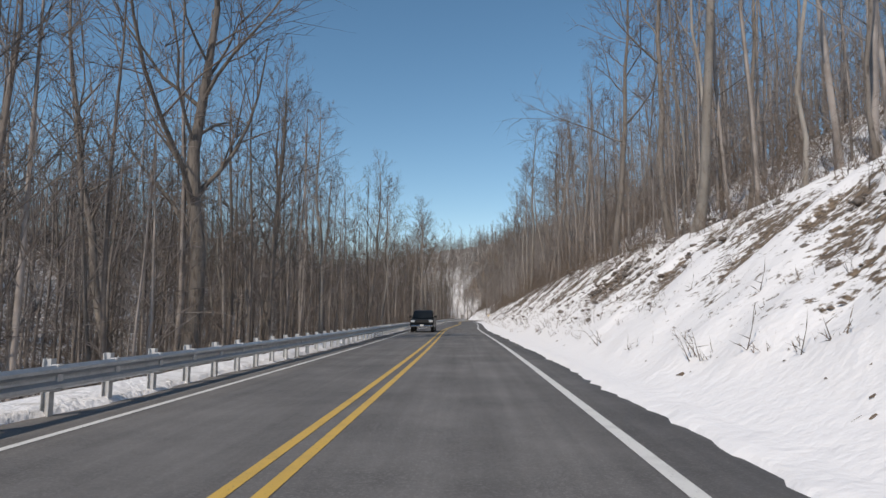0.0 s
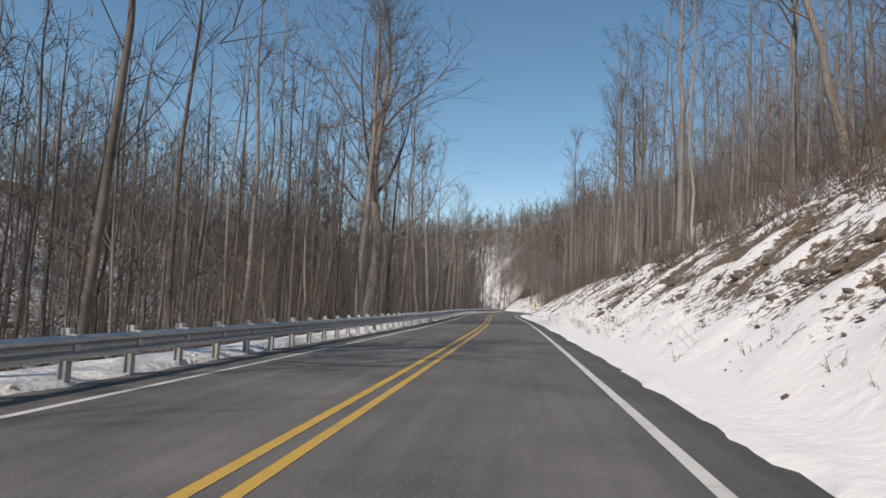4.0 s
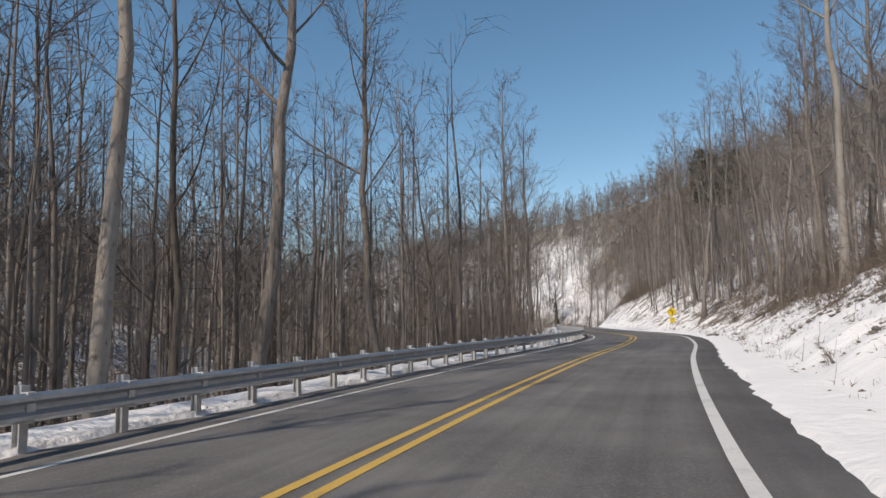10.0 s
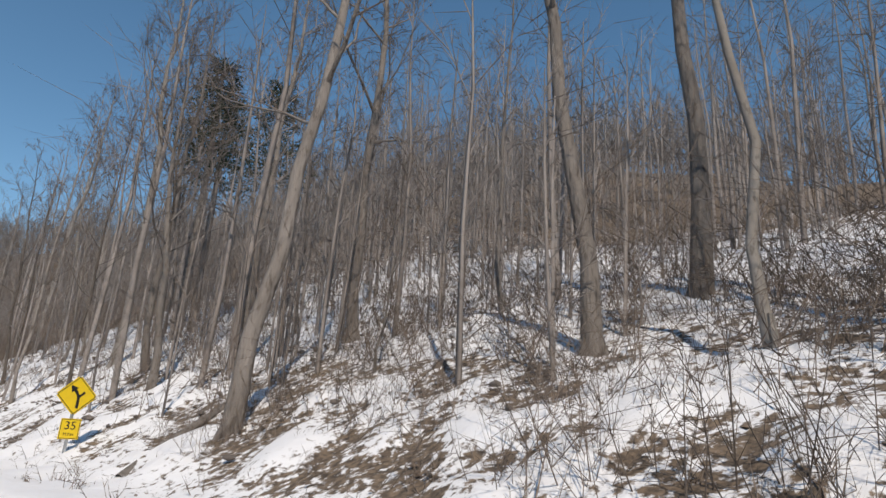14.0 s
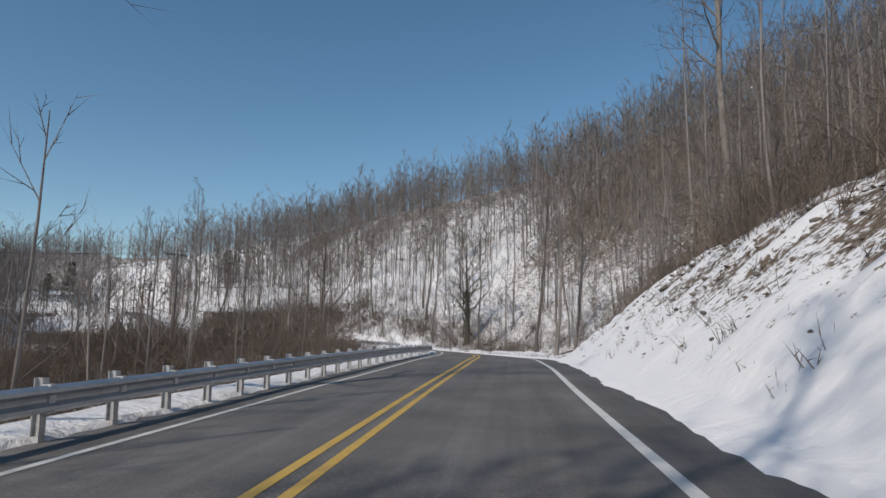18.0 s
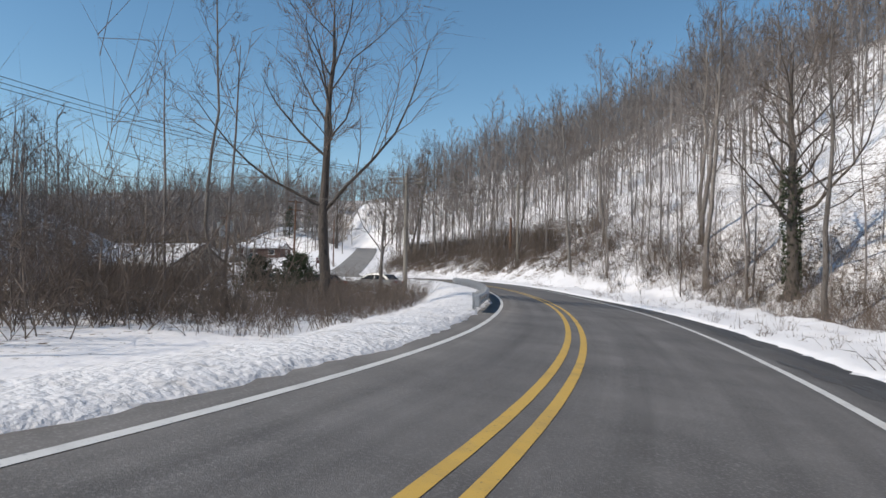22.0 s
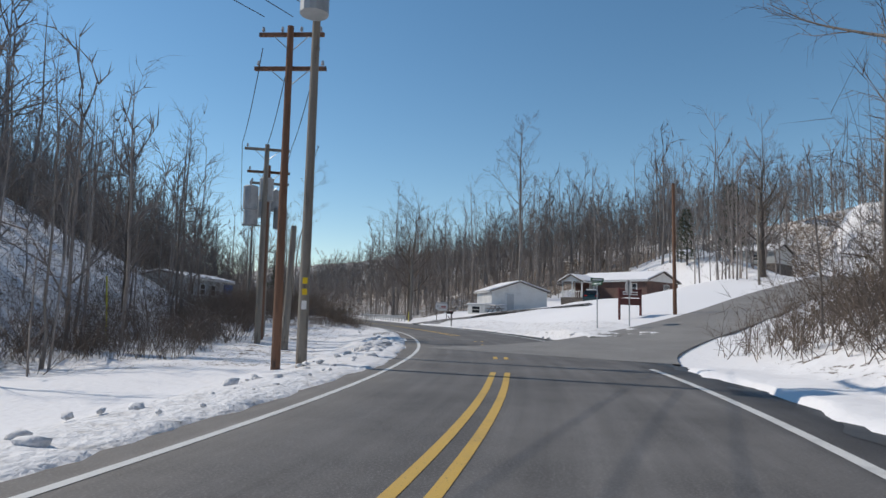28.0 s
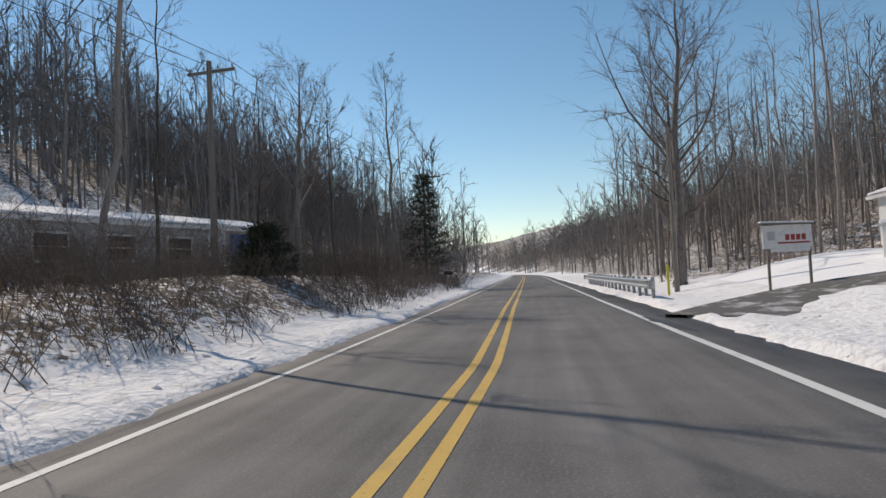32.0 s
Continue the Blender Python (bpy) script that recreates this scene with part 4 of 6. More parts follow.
rail_off = lambda s: lane_left(s) + 0.78
guardrail(45.2, 387.5, rail_off, -1, "galvanised two-wave guardrail on steel posts beside the road", bolts=False, low=lambda s: np.interp(s, (360, 384), (0.10, 0.30)))
guardrail(409.0, 438, lambda s: lane_left(s) + 0.55, -1, "short galvanised guardrail on steel posts round the bend", shoes=(True, True), low=lambda s: 0.28)
guardrail(531, 557, lambda s: lane_right(s) + 1.5, 1, "snow-capped galvanised guardrail at the driveway", shoes=(True, True))


# ---- woods ----
rng = np.random.RandomState(5)
HOUSE_SPOTS = [(-145, 412, 11), (-145.5, 397, 8), (-140, 392, 7), (-138.2, 405.2, 6), (-83.2, 359.4, 9), (-125, 361, 9), (-138, 361, 9), (-59, 363.5, 9), (-91.3, 408.8, 5.5), (-133, 386, 7), (-50, 358, 6), (-160, 439, 9)]


def allowed(x, y, s, d):
    """Where trees may stand."""
    clear = np.interp(s, (0, 225, 262, 318, 338, 384, 392), (7.8, 7.8, 5.2, 5.2, 6.2, 6.2, 5.2))
    ok = np.where(d > 0, d > lane_right(s) + clear, d < -lane_left(s) - 3.2)
    ok &= ~((d > 0) & (s > 378) & (s < 426) & (d < 15))
    ok &= ~((d > 0) & (s >= 426) & (s < 436) & (d < 11))
    ok &= ~((d > 0) & (s > 484) & (s < 545) & (d < 34))
    ok &= ~((d > 0) & (s >= 545) & (d < 8))
    ok &= ~((d < 0) & (s > 372) & (s < 412) & (d > -8.5))
    ok &= ~((d < 0) & (s >= 412) & (s < 440) & (d > -24))
    ok &= ~((d < 0) & (s >= 436) & (s < 470) & (d > -21))
    ok &= ~((d < 0) & (s >= 470) & (s < 512) & (d > -14))
    ok &= ~((d < 0) & (s >= 512) & (s < 565) & (d > -15))
    ok &= ~((d < 0) & (s >= 565) & (s < 620) & (d > -7.5))
    ok &= side_distance(x, y) > 6.5
    for hx, hy, r in HOUSE_SPOTS:
        ok &= np.hypot(x - hx, y - hy) > r
    return ok


def scatter(count, xlo, xhi, ylo, yhi, keep):
    x, y = rng.uniform(xlo, xhi, count), rng.uniform(ylo, yhi, count)
    z, s, d = height(x, y, True)
    ok = allowed(x, y, s, d) & keep(x, y, s, d, z)
    return x[ok], y[ok], z[ok], s[ok], d[ok]


# trees that can be told apart, planted one by one
HERO = [
    ("tall1", -15.8, 77.5, 0.4, 1.0), ("tall2", -14.4, 80.0, 2.1, 1.0), ("open2", -13.2, 112.0, 1.0, 1.1), ("slim2", -16.0, 104.4, 0.2, 1.1), ("tall4", -13.8, 124.5, 3.0, 0.95),
    ("tall3", 5.3, 91.0, 0.5, 1.0), ("tall3", -17.5, 186.4, 1.2, 1.0), ("tall1", -16.5, 191.3, 2.0, 1.0), ("slim1", -22.8, 191.0, 2.0, 1.0), ("tall2", -16.0, 199.7, 0.1, 1.0),
    ("tall3", 3.4, 208.2, 0.1, 0.95), ("tall1", 8.0, 218.8, 1.1, 1.0), ("tall3", 0.9, 259.5, 2.2, 0.95), ("tall2", 1.6, 255.5, 0.7, 0.85), ("tall2", -22.0, 289.3, 1.1, 0.9),
    ("tall1", -16.8, 350.5, 0.8, 0.85), ("tall4", -12.6, 346.0, 1.9, 0.9), ("tall2", -14.4, 342.5, 2.6, 0.9), ("open1", -27.8, 369.7, 0.6, 0.92), ("tall4", -25.3, 364.6, 0.6, 0.72), ("tall1", -33.4, 372.4, 0.2, 0.75),
    ("elm", -39.4, 345.6, 0.4, 0.8), ("open2", -46.0, 355.0, 0.4, 0.36), ("slim2", -42.2, 342.5, 1.0, 0.8), ("tall2", -38.0, 385.4, 2.0, 0.85), ("tall1", -36.2, 380.0, 1.0, 0.85), ("tall2", -47.0, 385.5, 0.0, 0.85),
    ("slim2", -124.0, 373.0, 0.6, 0.8), ("tall1", -142.7, 398.0, 0.3, 0.95), ("open2", -146.0, 384.5, 1.5, 0.75), ("open1", -150.5, 384.5, 2.5, 0.72),
    ("tall2", 9.5, 34.0, 0.3, 1.0), ("tall3", 8.6, 27.0, 1.3, 1.0), ("slim2", 9.4, 29.5, 2.3, 1.05), ("slim3", 11.5, 32.0, 2.3, 1.1), ("open2", -13.2, 26.0, 0.9, 1.2), ("tall1", -15.0, 40.0, 0.2, 0.9),
    ("tall2", -82.5, 396.0, 0.2, 0.78), ("tall1", -84.5, 397.5, 1.2, 0.75), ("tall4", -84.0, 398.5, 2.2, 0.8), ("slim1", -80.5, 395.0, 2.2, 0.9), ("tall2", -76.0, 394.0, 0.2, 0.8),
    ("slim2", -28.5, 305.5, 0.3, 0.5), ("slim2", -29.8, 307.0, 1.3, 0.55), ("slim1", -31.0, 305.0, 2.3, 0.5), ("slim1", -26.0, 311.0, 2.3, 0.6), ("slim1", -32.6, 329.0, 1.3, 0.6),
    ("open1", -130.5, 421.5, 0.9, 0.8), ("tall2", -148.0, 369.0, 0.6, 0.6), ("slim3", -127.0, 371.5, 1.4, 0.62), ("open2", -134.5, 371.0, 1.4, 0.42), ("slim3", -133.0, 370.2, 0.4, 0.5), ("slim3", -136.5, 371.4, 2.4, 0.55),
]
for key, x, y, turn, size in HERO:
    lean = (0, 0)
    if (x, y) == (8.6, 27.0):
        lean = (2, -9)
    if (x, y) in ((-84.5, 397.5), (-82.5, 396.0)):
        lean = (11 if x < -83 else 8, 0)
    if (x, y) == (-124.0, 373.0):
        lean = (-7, 0)
    plant(key, x, y, turn, size, lean=lean)

# nearest rows of the woods
near_spots = []
nx_, ny_, nz_, ns_, nd_ = scatter(4200, -150, 45, 15, 425, lambda x, y, s, d, z: (np.abs(d) < 17) & (s > 75) & (s < 600))
for x, y, z, s, d in zip(nx_, ny_, nz_, ns_, nd_):
    gap = 2.5 if abs(d) < 12 else 3.1
    if all((x - a) ** 2 + (y - b) ** 2 > gap * gap for a, b in near_spots) and all((x - h[1]) ** 2 + (y - h[2]) ** 2 > 2.6 for h in HERO):
        near_spots.append((x, y))
valley = lambda x, y: -60 < x < -18 and 285 < y < 352
near_spots = [p for p in near_spots if not (valley(*p) and rng.rand() < 0.8)][:215]
MIX = ["tall1", "tall2", "tall3", "tall4", "slim1", "slim2", "slim3", "slim1", "slim1", "slim3", "young", "slim2"]
for x, y in near_spots:
    key = MIX[rng.randint(len(MIX))]
    low_ground = valley(x, y) or (y > 330 and x > -82 and x < -25)
    plant(key, x, y, rng.rand() * 6.3, (0.72 + 0.35 * rng.rand()) * (0.62 if low_ground else 0.75 if x < -85 and y < 380 else 1.0), lean=(rng.randn() * 2.2, rng.randn() * 2.2), group="woodland trees")

# the woods behind
mids = [wood_tree(30 + k, 13 + 1.5 * k, 0.07 + 0.013 * k, 0.18, 10, 16, 0.24, 0.019, 4, 5) for k in range(6)]
fars = [wood_tree(50 + k, 11 + 1.1 * k, 0.10 + 0.012 * k, 0.10, 8, 10, 0.33, 0.055, 3, 4) for k in range(6)]


def thinned(x, y, s, d):
    """The open valley inside the bend keeps few trees."""
    return ~((d < 0) & (s > 325) & (s < 440) & (rng.rand(len(x)) < 0.82))


mid_x, mid_y, mid_z, mid_s, mid_d = scatter(18000, -190, 70, 15, 450, lambda x, y, s, d, z: (np.abs(d) > 10) & (np.abs(d) < 54) & (s > 66) & thinned(x, y, s, d))
open_slope = (mid_d > 0) & (((mid_s > 252) & (mid_s < 300) & (mid_d < 26)) | ((mid_s > 366) & (mid_s < 440) & (mid_d < 24)))
pick = rng.permutation(len(mid_x))
pick = pick[~(open_slope[pick] & (rng.rand(len(pick)) < 0.5))][:2700]
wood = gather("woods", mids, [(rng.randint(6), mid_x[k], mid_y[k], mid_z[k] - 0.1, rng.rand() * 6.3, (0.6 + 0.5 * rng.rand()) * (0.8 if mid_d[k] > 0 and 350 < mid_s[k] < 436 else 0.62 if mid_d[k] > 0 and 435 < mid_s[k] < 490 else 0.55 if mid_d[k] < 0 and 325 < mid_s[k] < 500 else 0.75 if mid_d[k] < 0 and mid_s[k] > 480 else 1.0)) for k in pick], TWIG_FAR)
tagged(wood, "dense leafless woods on both sides of the road", "woods", kind="stuff")
vx, vy, vz, vs, vd = scatter(9000, -50, -8, 10, 300, lambda x, y, s, d, z: (d < -8.5) & (d > -34) & (s > 66) & (s < 345))
# same trees as the woods above, their shade painted into the bark colour
left_wood = gather("left_woods", mids, [(rng.randint(6), vx[k], vy[k], vz[k] - 0.1, rng.rand() * 6.3, 0.75 + 0.4 * rng.rand()) for k in range(min(430, len(vx)))], WOOD_SHADED)
tagged(left_wood, "dense brown woods below the guardrail", "woods", kind="stuff")
fx, fy, fz, fs, fd = scatter(60000, -460, 330, -40, 760, lambda x, y, s, d, z: (np.abs(d) >= 44) & (np.abs(d) < 190))
keep = rng.rand(len(fx)) < np.exp(-np.abs(fd) / 130) * 1.2
order = np.where(keep)[0][:2600]
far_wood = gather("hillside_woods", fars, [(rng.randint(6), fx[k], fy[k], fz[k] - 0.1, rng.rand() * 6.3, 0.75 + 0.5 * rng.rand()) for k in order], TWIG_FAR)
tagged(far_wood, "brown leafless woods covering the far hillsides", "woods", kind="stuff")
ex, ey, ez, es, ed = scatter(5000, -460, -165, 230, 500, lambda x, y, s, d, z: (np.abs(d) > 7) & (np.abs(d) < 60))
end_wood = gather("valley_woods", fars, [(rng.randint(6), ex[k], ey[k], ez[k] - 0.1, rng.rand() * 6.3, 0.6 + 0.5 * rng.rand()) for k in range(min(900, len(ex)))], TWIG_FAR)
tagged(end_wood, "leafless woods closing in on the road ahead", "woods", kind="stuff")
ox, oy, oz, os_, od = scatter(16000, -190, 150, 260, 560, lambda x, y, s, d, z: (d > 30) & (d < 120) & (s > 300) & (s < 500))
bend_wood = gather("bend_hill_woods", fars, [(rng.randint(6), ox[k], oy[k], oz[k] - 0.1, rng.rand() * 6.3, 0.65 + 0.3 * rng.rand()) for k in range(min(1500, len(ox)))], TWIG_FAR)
tagged(bend_wood, "close brown woods covering the hill outside the bend", "woods", kind="stuff")
qx, qy, qz, qs, qd = scatter(4000, -260, -80, 270, 372, lambda x, y, s, d, z: (d < -16) & (d > -75) & (s > 470))
slope_wood = gather("shaded_slope_woods", fars, [(rng.randint(6), qx[k], qy[k], qz[k] - 0.1, rng.rand() * 6.3, 0.6 + 0.35 * rng.rand()) for k in range(min(560, len(qx)))], TWIG_FAR)
tagged(slope_wood, "leafless woods on the shaded slope behind the mobile home", "woods", kind="stuff")
kx, ky, kz, ks, kd = scatter(3000, -230, -80, 404, 500, lambda x, y, s, d, z: d > 20)
knoll_wood = gather("knoll_woods", fars, [(rng.randint(6), kx[k], ky[k], kz[k] - 0.1, rng.rand() * 6.3, 0.6 + 0.4 * rng.rand()) for k in range(min(420, len(kx)))], TWIG_FAR)
tagged(knoll_wood, "leafless woods on the knoll behind the houses", "woods", kind="stuff")
hx, hy, hz, hs, hd = scatter(9000, -1000, 600, -300, 1200, lambda x, y, s, d, z: (np.abs(d) >= 230) & (y > -100))
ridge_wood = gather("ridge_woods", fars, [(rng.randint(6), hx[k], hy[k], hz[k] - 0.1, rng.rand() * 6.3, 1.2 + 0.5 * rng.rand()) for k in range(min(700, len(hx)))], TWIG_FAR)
tagged(ridge_wood, "leafless woods along the distant ridges", "woods", kind="stuff")


# young growth that fills the woods between the trunks
lows = [wood_tree(60 + k, 4.0 + 0.9 * k, 0.03 + 0.006 * k, 0.10, 8, 7, 0.30, 0.014, 3, 4) for k in range(6)]
ux, uy, uz, us, ud = scatter(26000, -190, 50, 15, 450, lambda x, y, s, d, z: (np.abs(d) > 8.5) & (np.abs(d) < 44) & (s > 66) & ((d > 0) | (s < 325) | (s > 440) | (rng.rand(len(x)) < 0.35)) & ~((d > 0) & (s > 366) & (s < 446) & (rng.rand(len(x)) < 0.6)))
growth = gather("young_growth", lows, [(rng.randint(6), ux[k], uy[k], uz[k] - 0.1, rng.rand() * 6.3, 0.6 + 0.7 * rng.rand()) for k in range(min(2100, len(ux)))], TWIG_FAR)
tagged(growth, "young leafless growth between the trunks of the woods", "woods", kind="stuff")


# ---- underbrush ----
def bush_shape(seed, tall, wide, stems, twigs):
    r = np.random.RandomState(seed)
    out = [[], []]
    roots, ways, lens, thick = [], [], [], []
    for k in range(stems):
        base = np.array([r.randn() * wide * 0.25, r.randn() * wide * 0.25, -0.1])
        way = np.array([r.randn() * 0.45, r.randn() * 0.45, 1.0])
        length = tall * (0.6 + 0.5 * r.rand())
        roots.append(base); ways.append(way); lens.append(length); thick.append(0.012)
        unit = way / np.linalg.norm(way)
        for q in range(twigs):
            roots.append(base + unit * length * (0.25 + 0.65 * r.rand())); ways.append(unit * 0.6 + r.randn(3) * 0.6); lens.append(length * (0.2 + 0.3 * r.rand())); thick.append(0.007)
    spikes(out, roots, ways, lens, np.array(thick), 2)
    return packed(out)


bushes = [bush_shape(70 + k, 1.0 + 0.45 * k, 0.9 + 0.25 * k, 9 + k, 6) for k in range(5)]
bx, by, bz, bs, bd = scatter(17000, -160, 40, 20, 420, lambda x, y, s, d, z: (np.abs(d) < 26) & (s > 70))
dens = np.where(((bs > 470) & (bs < 500)) & (bd < 0), 0.25, 1.0) * np.where(bd > 0, np.interp(bs, (70, 240, 262, 300, 330, 360, 372, 420, 450, 520), (0.30, 0.35, 0.8, 0.7, 0.5, 0.5, 0.9, 0.95, 0.9, 0.3)), np.interp(bs, (70, 330, 372, 430, 470, 520), (0.5, 0.8, 1.0, 0.9, 0.8, 1.0)))
keep = rng.rand(len(bx)) < dens
bx, by, bz = bx[keep][:3200], by[keep][:3200], bz[keep][:3200]
brush = gather("underbrush", bushes, [(rng.randint(5), bx[k], by[k], bz[k], rng.rand() * 6.3, 0.55 + 0.75 * rng.rand()) for k in range(len(bx))], BRUSH)
tagged(brush, "brown leafless brush and briars on the woodland floor", "brush", kind="stuff")

# thin saplings along the wood's edge
thin = [bush_shape(80 + k, 3.4 + 0.8 * k, 1.1, 4, 12) for k in range(5)]
tx, ty, tz, ts, td = scatter(22000, -160, 40, 20, 430, lambda x, y, s, d, z: (np.abs(d) > 7.5) & (np.abs(d) < 24) & (s > 66) & ~((d < 0) & (s > 440) & (s < 470)))
thick_wood = gather("thicket", thin, [(rng.randint(5), tx[k], ty[k], tz[k], rng.rand() * 6.3, 0.6 + 0.6 * rng.rand()) for k in range(min(2100, len(tx)))], BRUSH)
tagged(thick_wood, "reddish-brown thicket of thin leafless saplings", "thicket", kind="stuff")

# dense brush on banks and at the foot of slopes
def brush_belt(name, s0, s1, d0, d1, count, lo, hi, label, mat):
    s = rng.uniform(s0, s1, count)
    d = rng.uniform(d0, d1, count)
    x, y = along(s, d)
    ok = side_distance(x, y) > 4.5
    for hx_, hy_, r_ in HOUSE_SPOTS:
        ok &= np.hypot(x - hx_, y - hy_) > r_ * 0.6
    z = height(x, y)
    ob = gather(name, bushes, [(rng.randint(5), x[k], y[k], z[k] - 0.05, rng.rand() * 6.3, lo + (hi - lo) * rng.rand()) for k in np.where(ok)[0]], mat)
    tagged(ob, label, "brush", kind="stuff")


brush_belt("crest_brush", 62, 232, 9.6, 13.0, 420, 0.5, 1.2, "thin grey shrubs along the crest of the snow bank", BRUSH)
brush_belt("crest_brush", 338, 388, 9.0, 13.5, 260, 0.6, 1.4, "reddish-brown shrubs on the crest of the bank", BRUSH)
brush_belt("bank_brush", 484, 502, -18.0, -10.5, 220, 0.4, 1.0, "tangled brown brush below the road edge", BRUSH)
brush_belt("bank_brush", 500, 560, -15.0, -4.5, 1200, 0.35, 1.0, "tangled brown brush on the shaded roadside bank", BRUSH)
brush_belt("slope_brush", 384, 436, 14.0, 20.0, 320, 0.4, 1.0, "brown brush at the foot of the snowy slope", BRUSH)
brush_belt("slope_brush", 412, 440, 11.5, 17.0, 260, 0.4, 1.1, "brown brush where the slope meets the pull-off", BRUSH)
brush_belt("slope_brush", 452, 484, 7.4, 20.0, 900, 0.5, 1.3, "brown brush on the corner bank of the junction", BRUSH)
brush_belt("slope_brush", 434, 458, 8.5, 16.0, 330, 0.4, 1.0, "brown brush on the bank beside the bend", BRUSH)
brush_belt("valley_brush", 366, 412, -27.0, -9.0, 480, 0.7, 1.7, "dense leafless shrubs beside the snowy verge", BRUSH)
brush_belt("hill_brush", 236, 302, 7.6, 18.0, 720, 0.3, 1.0, "dark briars and low brush on the wooded bank", BRUSH)
brush_belt("valley_brush", 402, 428, -11.5, -5.6, 420, 0.3, 0.75, "low brown weeds and briars behind the guardrail", BRUSH)
brush_belt("edge_brush", 440, 470, -32.0, -21.0, 300, 0.5, 1.3, "dark brush along the edge of the woods", BRUSH)

# dry stalks and small plants that poke through the snow of the bank
stalks = [bush_shape(90 + k, 0.35 + 0.12 * k, 0.35, 5, 2) for k in range(4)]
sx = rng.uniform(60, 470, 2400)
sd = 5.2 + np.abs(rng.randn(2400)) * 3.2
px_, py_ = along(sx, sd + 0.0)
pz_ = height(px_, py_)
ok = side_distance(px_, py_) > 5
grass = gather("dry_stalks", stalks, [(rng.randint(4), px_[k], py_[k], pz_[k] + 0.02, rng.rand() * 6.3, 0.5 + 0.8 * rng.rand()) for k in np.where(ok)[0]], BRUSH)
tagged(grass, "dry weed stalks poking through the snow bank", "weeds", kind="stuff")


# stones and leaf clumps on the bank
def clump_shape(seed):
    r = np.random.RandomState(seed)
    bm = bmesh.new()
    bmesh.ops.create_icosphere(bm, subdivisions=1, radius=1.0)
    for v in bm.verts:
        v.co *= 0.45 + 0.8 * r.rand()
        v.co.y *= 0.7
        v.co.z *= 0.52
    verts = np.array([v.co[:] for v in bm.verts])
    tris = np.array([[v.index for v in f.verts] for f in bm.faces])
    bm.free()
    return verts, tris


clumps = [clump_shape(k) for k in range(5)]
sx = rng.uniform(45, 386, 17000)
sd = 5.9 + rng.rand(17000) ** 1.15 * np.where(sx > 235, 15, 8)
px_, py_ = along(sx, sd)
patch = np.sin(sx * 0.23) + np.sin(sx * 0.61 + sd) + 0.6 * np.sin(sd * 1.3 + sx * 0.11) + 0.7 * np.sin(1.9 * sx - 1.4 * sd) * np.sin(1.1 * sx + 2.2 * sd)
ok = (patch > 0.45) & (sd > 6.5 + 0.5 * np.sin(sx * 0.4)) | (rng.rand(17000) < 0.04)
px_, py_, s_, d_ = px_[ok], py_[ok], sx[ok], sd[ok]
pz_ = height(px_, py_) + np.where(d_ < 12.2, 0.15, 0.02)
lx = rng.uniform(60, 466, 6000)
ld = 5.0 + rng.rand(6000) ** 1.3 * 9
lx_, ly_ = along(lx, ld)
lz_ = height(lx_, ly_)
chip = (np.array([(1, 0, 0), (-1, 0.1, 0), (0, 0.7, 0.1), (0.1, -0.7, 0), (0, 0, 0.5)]), np.array([(0, 2, 4), (2, 1, 4), (1, 3, 4), (3, 0, 4)]))
bits = gather("leaf_bits", [chip], [(0, lx_[k], ly_[k], lz_[k] + 0.09, rng.rand() * 6.3, 0.03 + 0.09 * rng.rand() ** 2) for k in range(6000) if (lx[k] < 374 or lx[k] > 436) and side_distance(lx_[k], ly_[k])[0] > 5], DRY_BITS)
tagged(bits, "dead leaves and twig tips speckling the bank snow", "leaf litter", kind="stuff")
stones = gather("bank_stones", clumps, [(rng.randint(5), px_[k], py_[k], pz_[k] + 0.03, rng.rand() * 6.3, (0.06 + 0.16 * rng.rand() ** 2.2) * (0.75 if s_[k] > 232 else 1.0)) for k in range(len(px_))], STONE)
tagged(stones, "dark stones and leaf clumps showing through bank snow", "stones", kind="stuff")


# ---- evergreens ----
def pine_shape(seed, tall, base, wide, whorls, thin=1.0):
    r = np.random.RandomState(seed)
    trunk, needles = [[], []], [[], []]
    tube(trunk, [(0, 0, -0.4), (0.1, 0, tall * 0.5), (0, 0.1, tall)], [tall * 0.016, tall * 0.011, 0.02], 7)
    roots, ways, lens = [], [], []
    for k in range(whorls):
        h = base + (0.98 - base) * k / whorls
        reach = wide * (1 - (h - base) / (1 - base)) ** 0.8 * (0.7 + 0.5 * r.rand()) + 0.3
        for q in range(6):
            az = q * 1.05 + k * 0.7 + r.rand() * 0.6
            way = np.array([math.cos(az), math.sin(az), 0.15 + 0.25 * r.randn() * 0.5])
            tip = np.array([0, 0, h * tall]) + way * reach
            tube(trunk, [(0, 0, h * tall), tip], [0.035, 0.01], 3)
            for w in range(int(26 * thin)):
                u = 0.2 + 0.8 * r.rand()
                roots.append(np.array([0, 0, h * tall]) + way * reach * u + r.randn(3) * 0.18)
                ways.append(way + r.randn(3) * 0.8)
                lens.append(0.28 + 0.35 * r.rand())
    spikes(needles, roots, ways, lens, 0.05, 2)
    return packed(trunk), packed(needles)


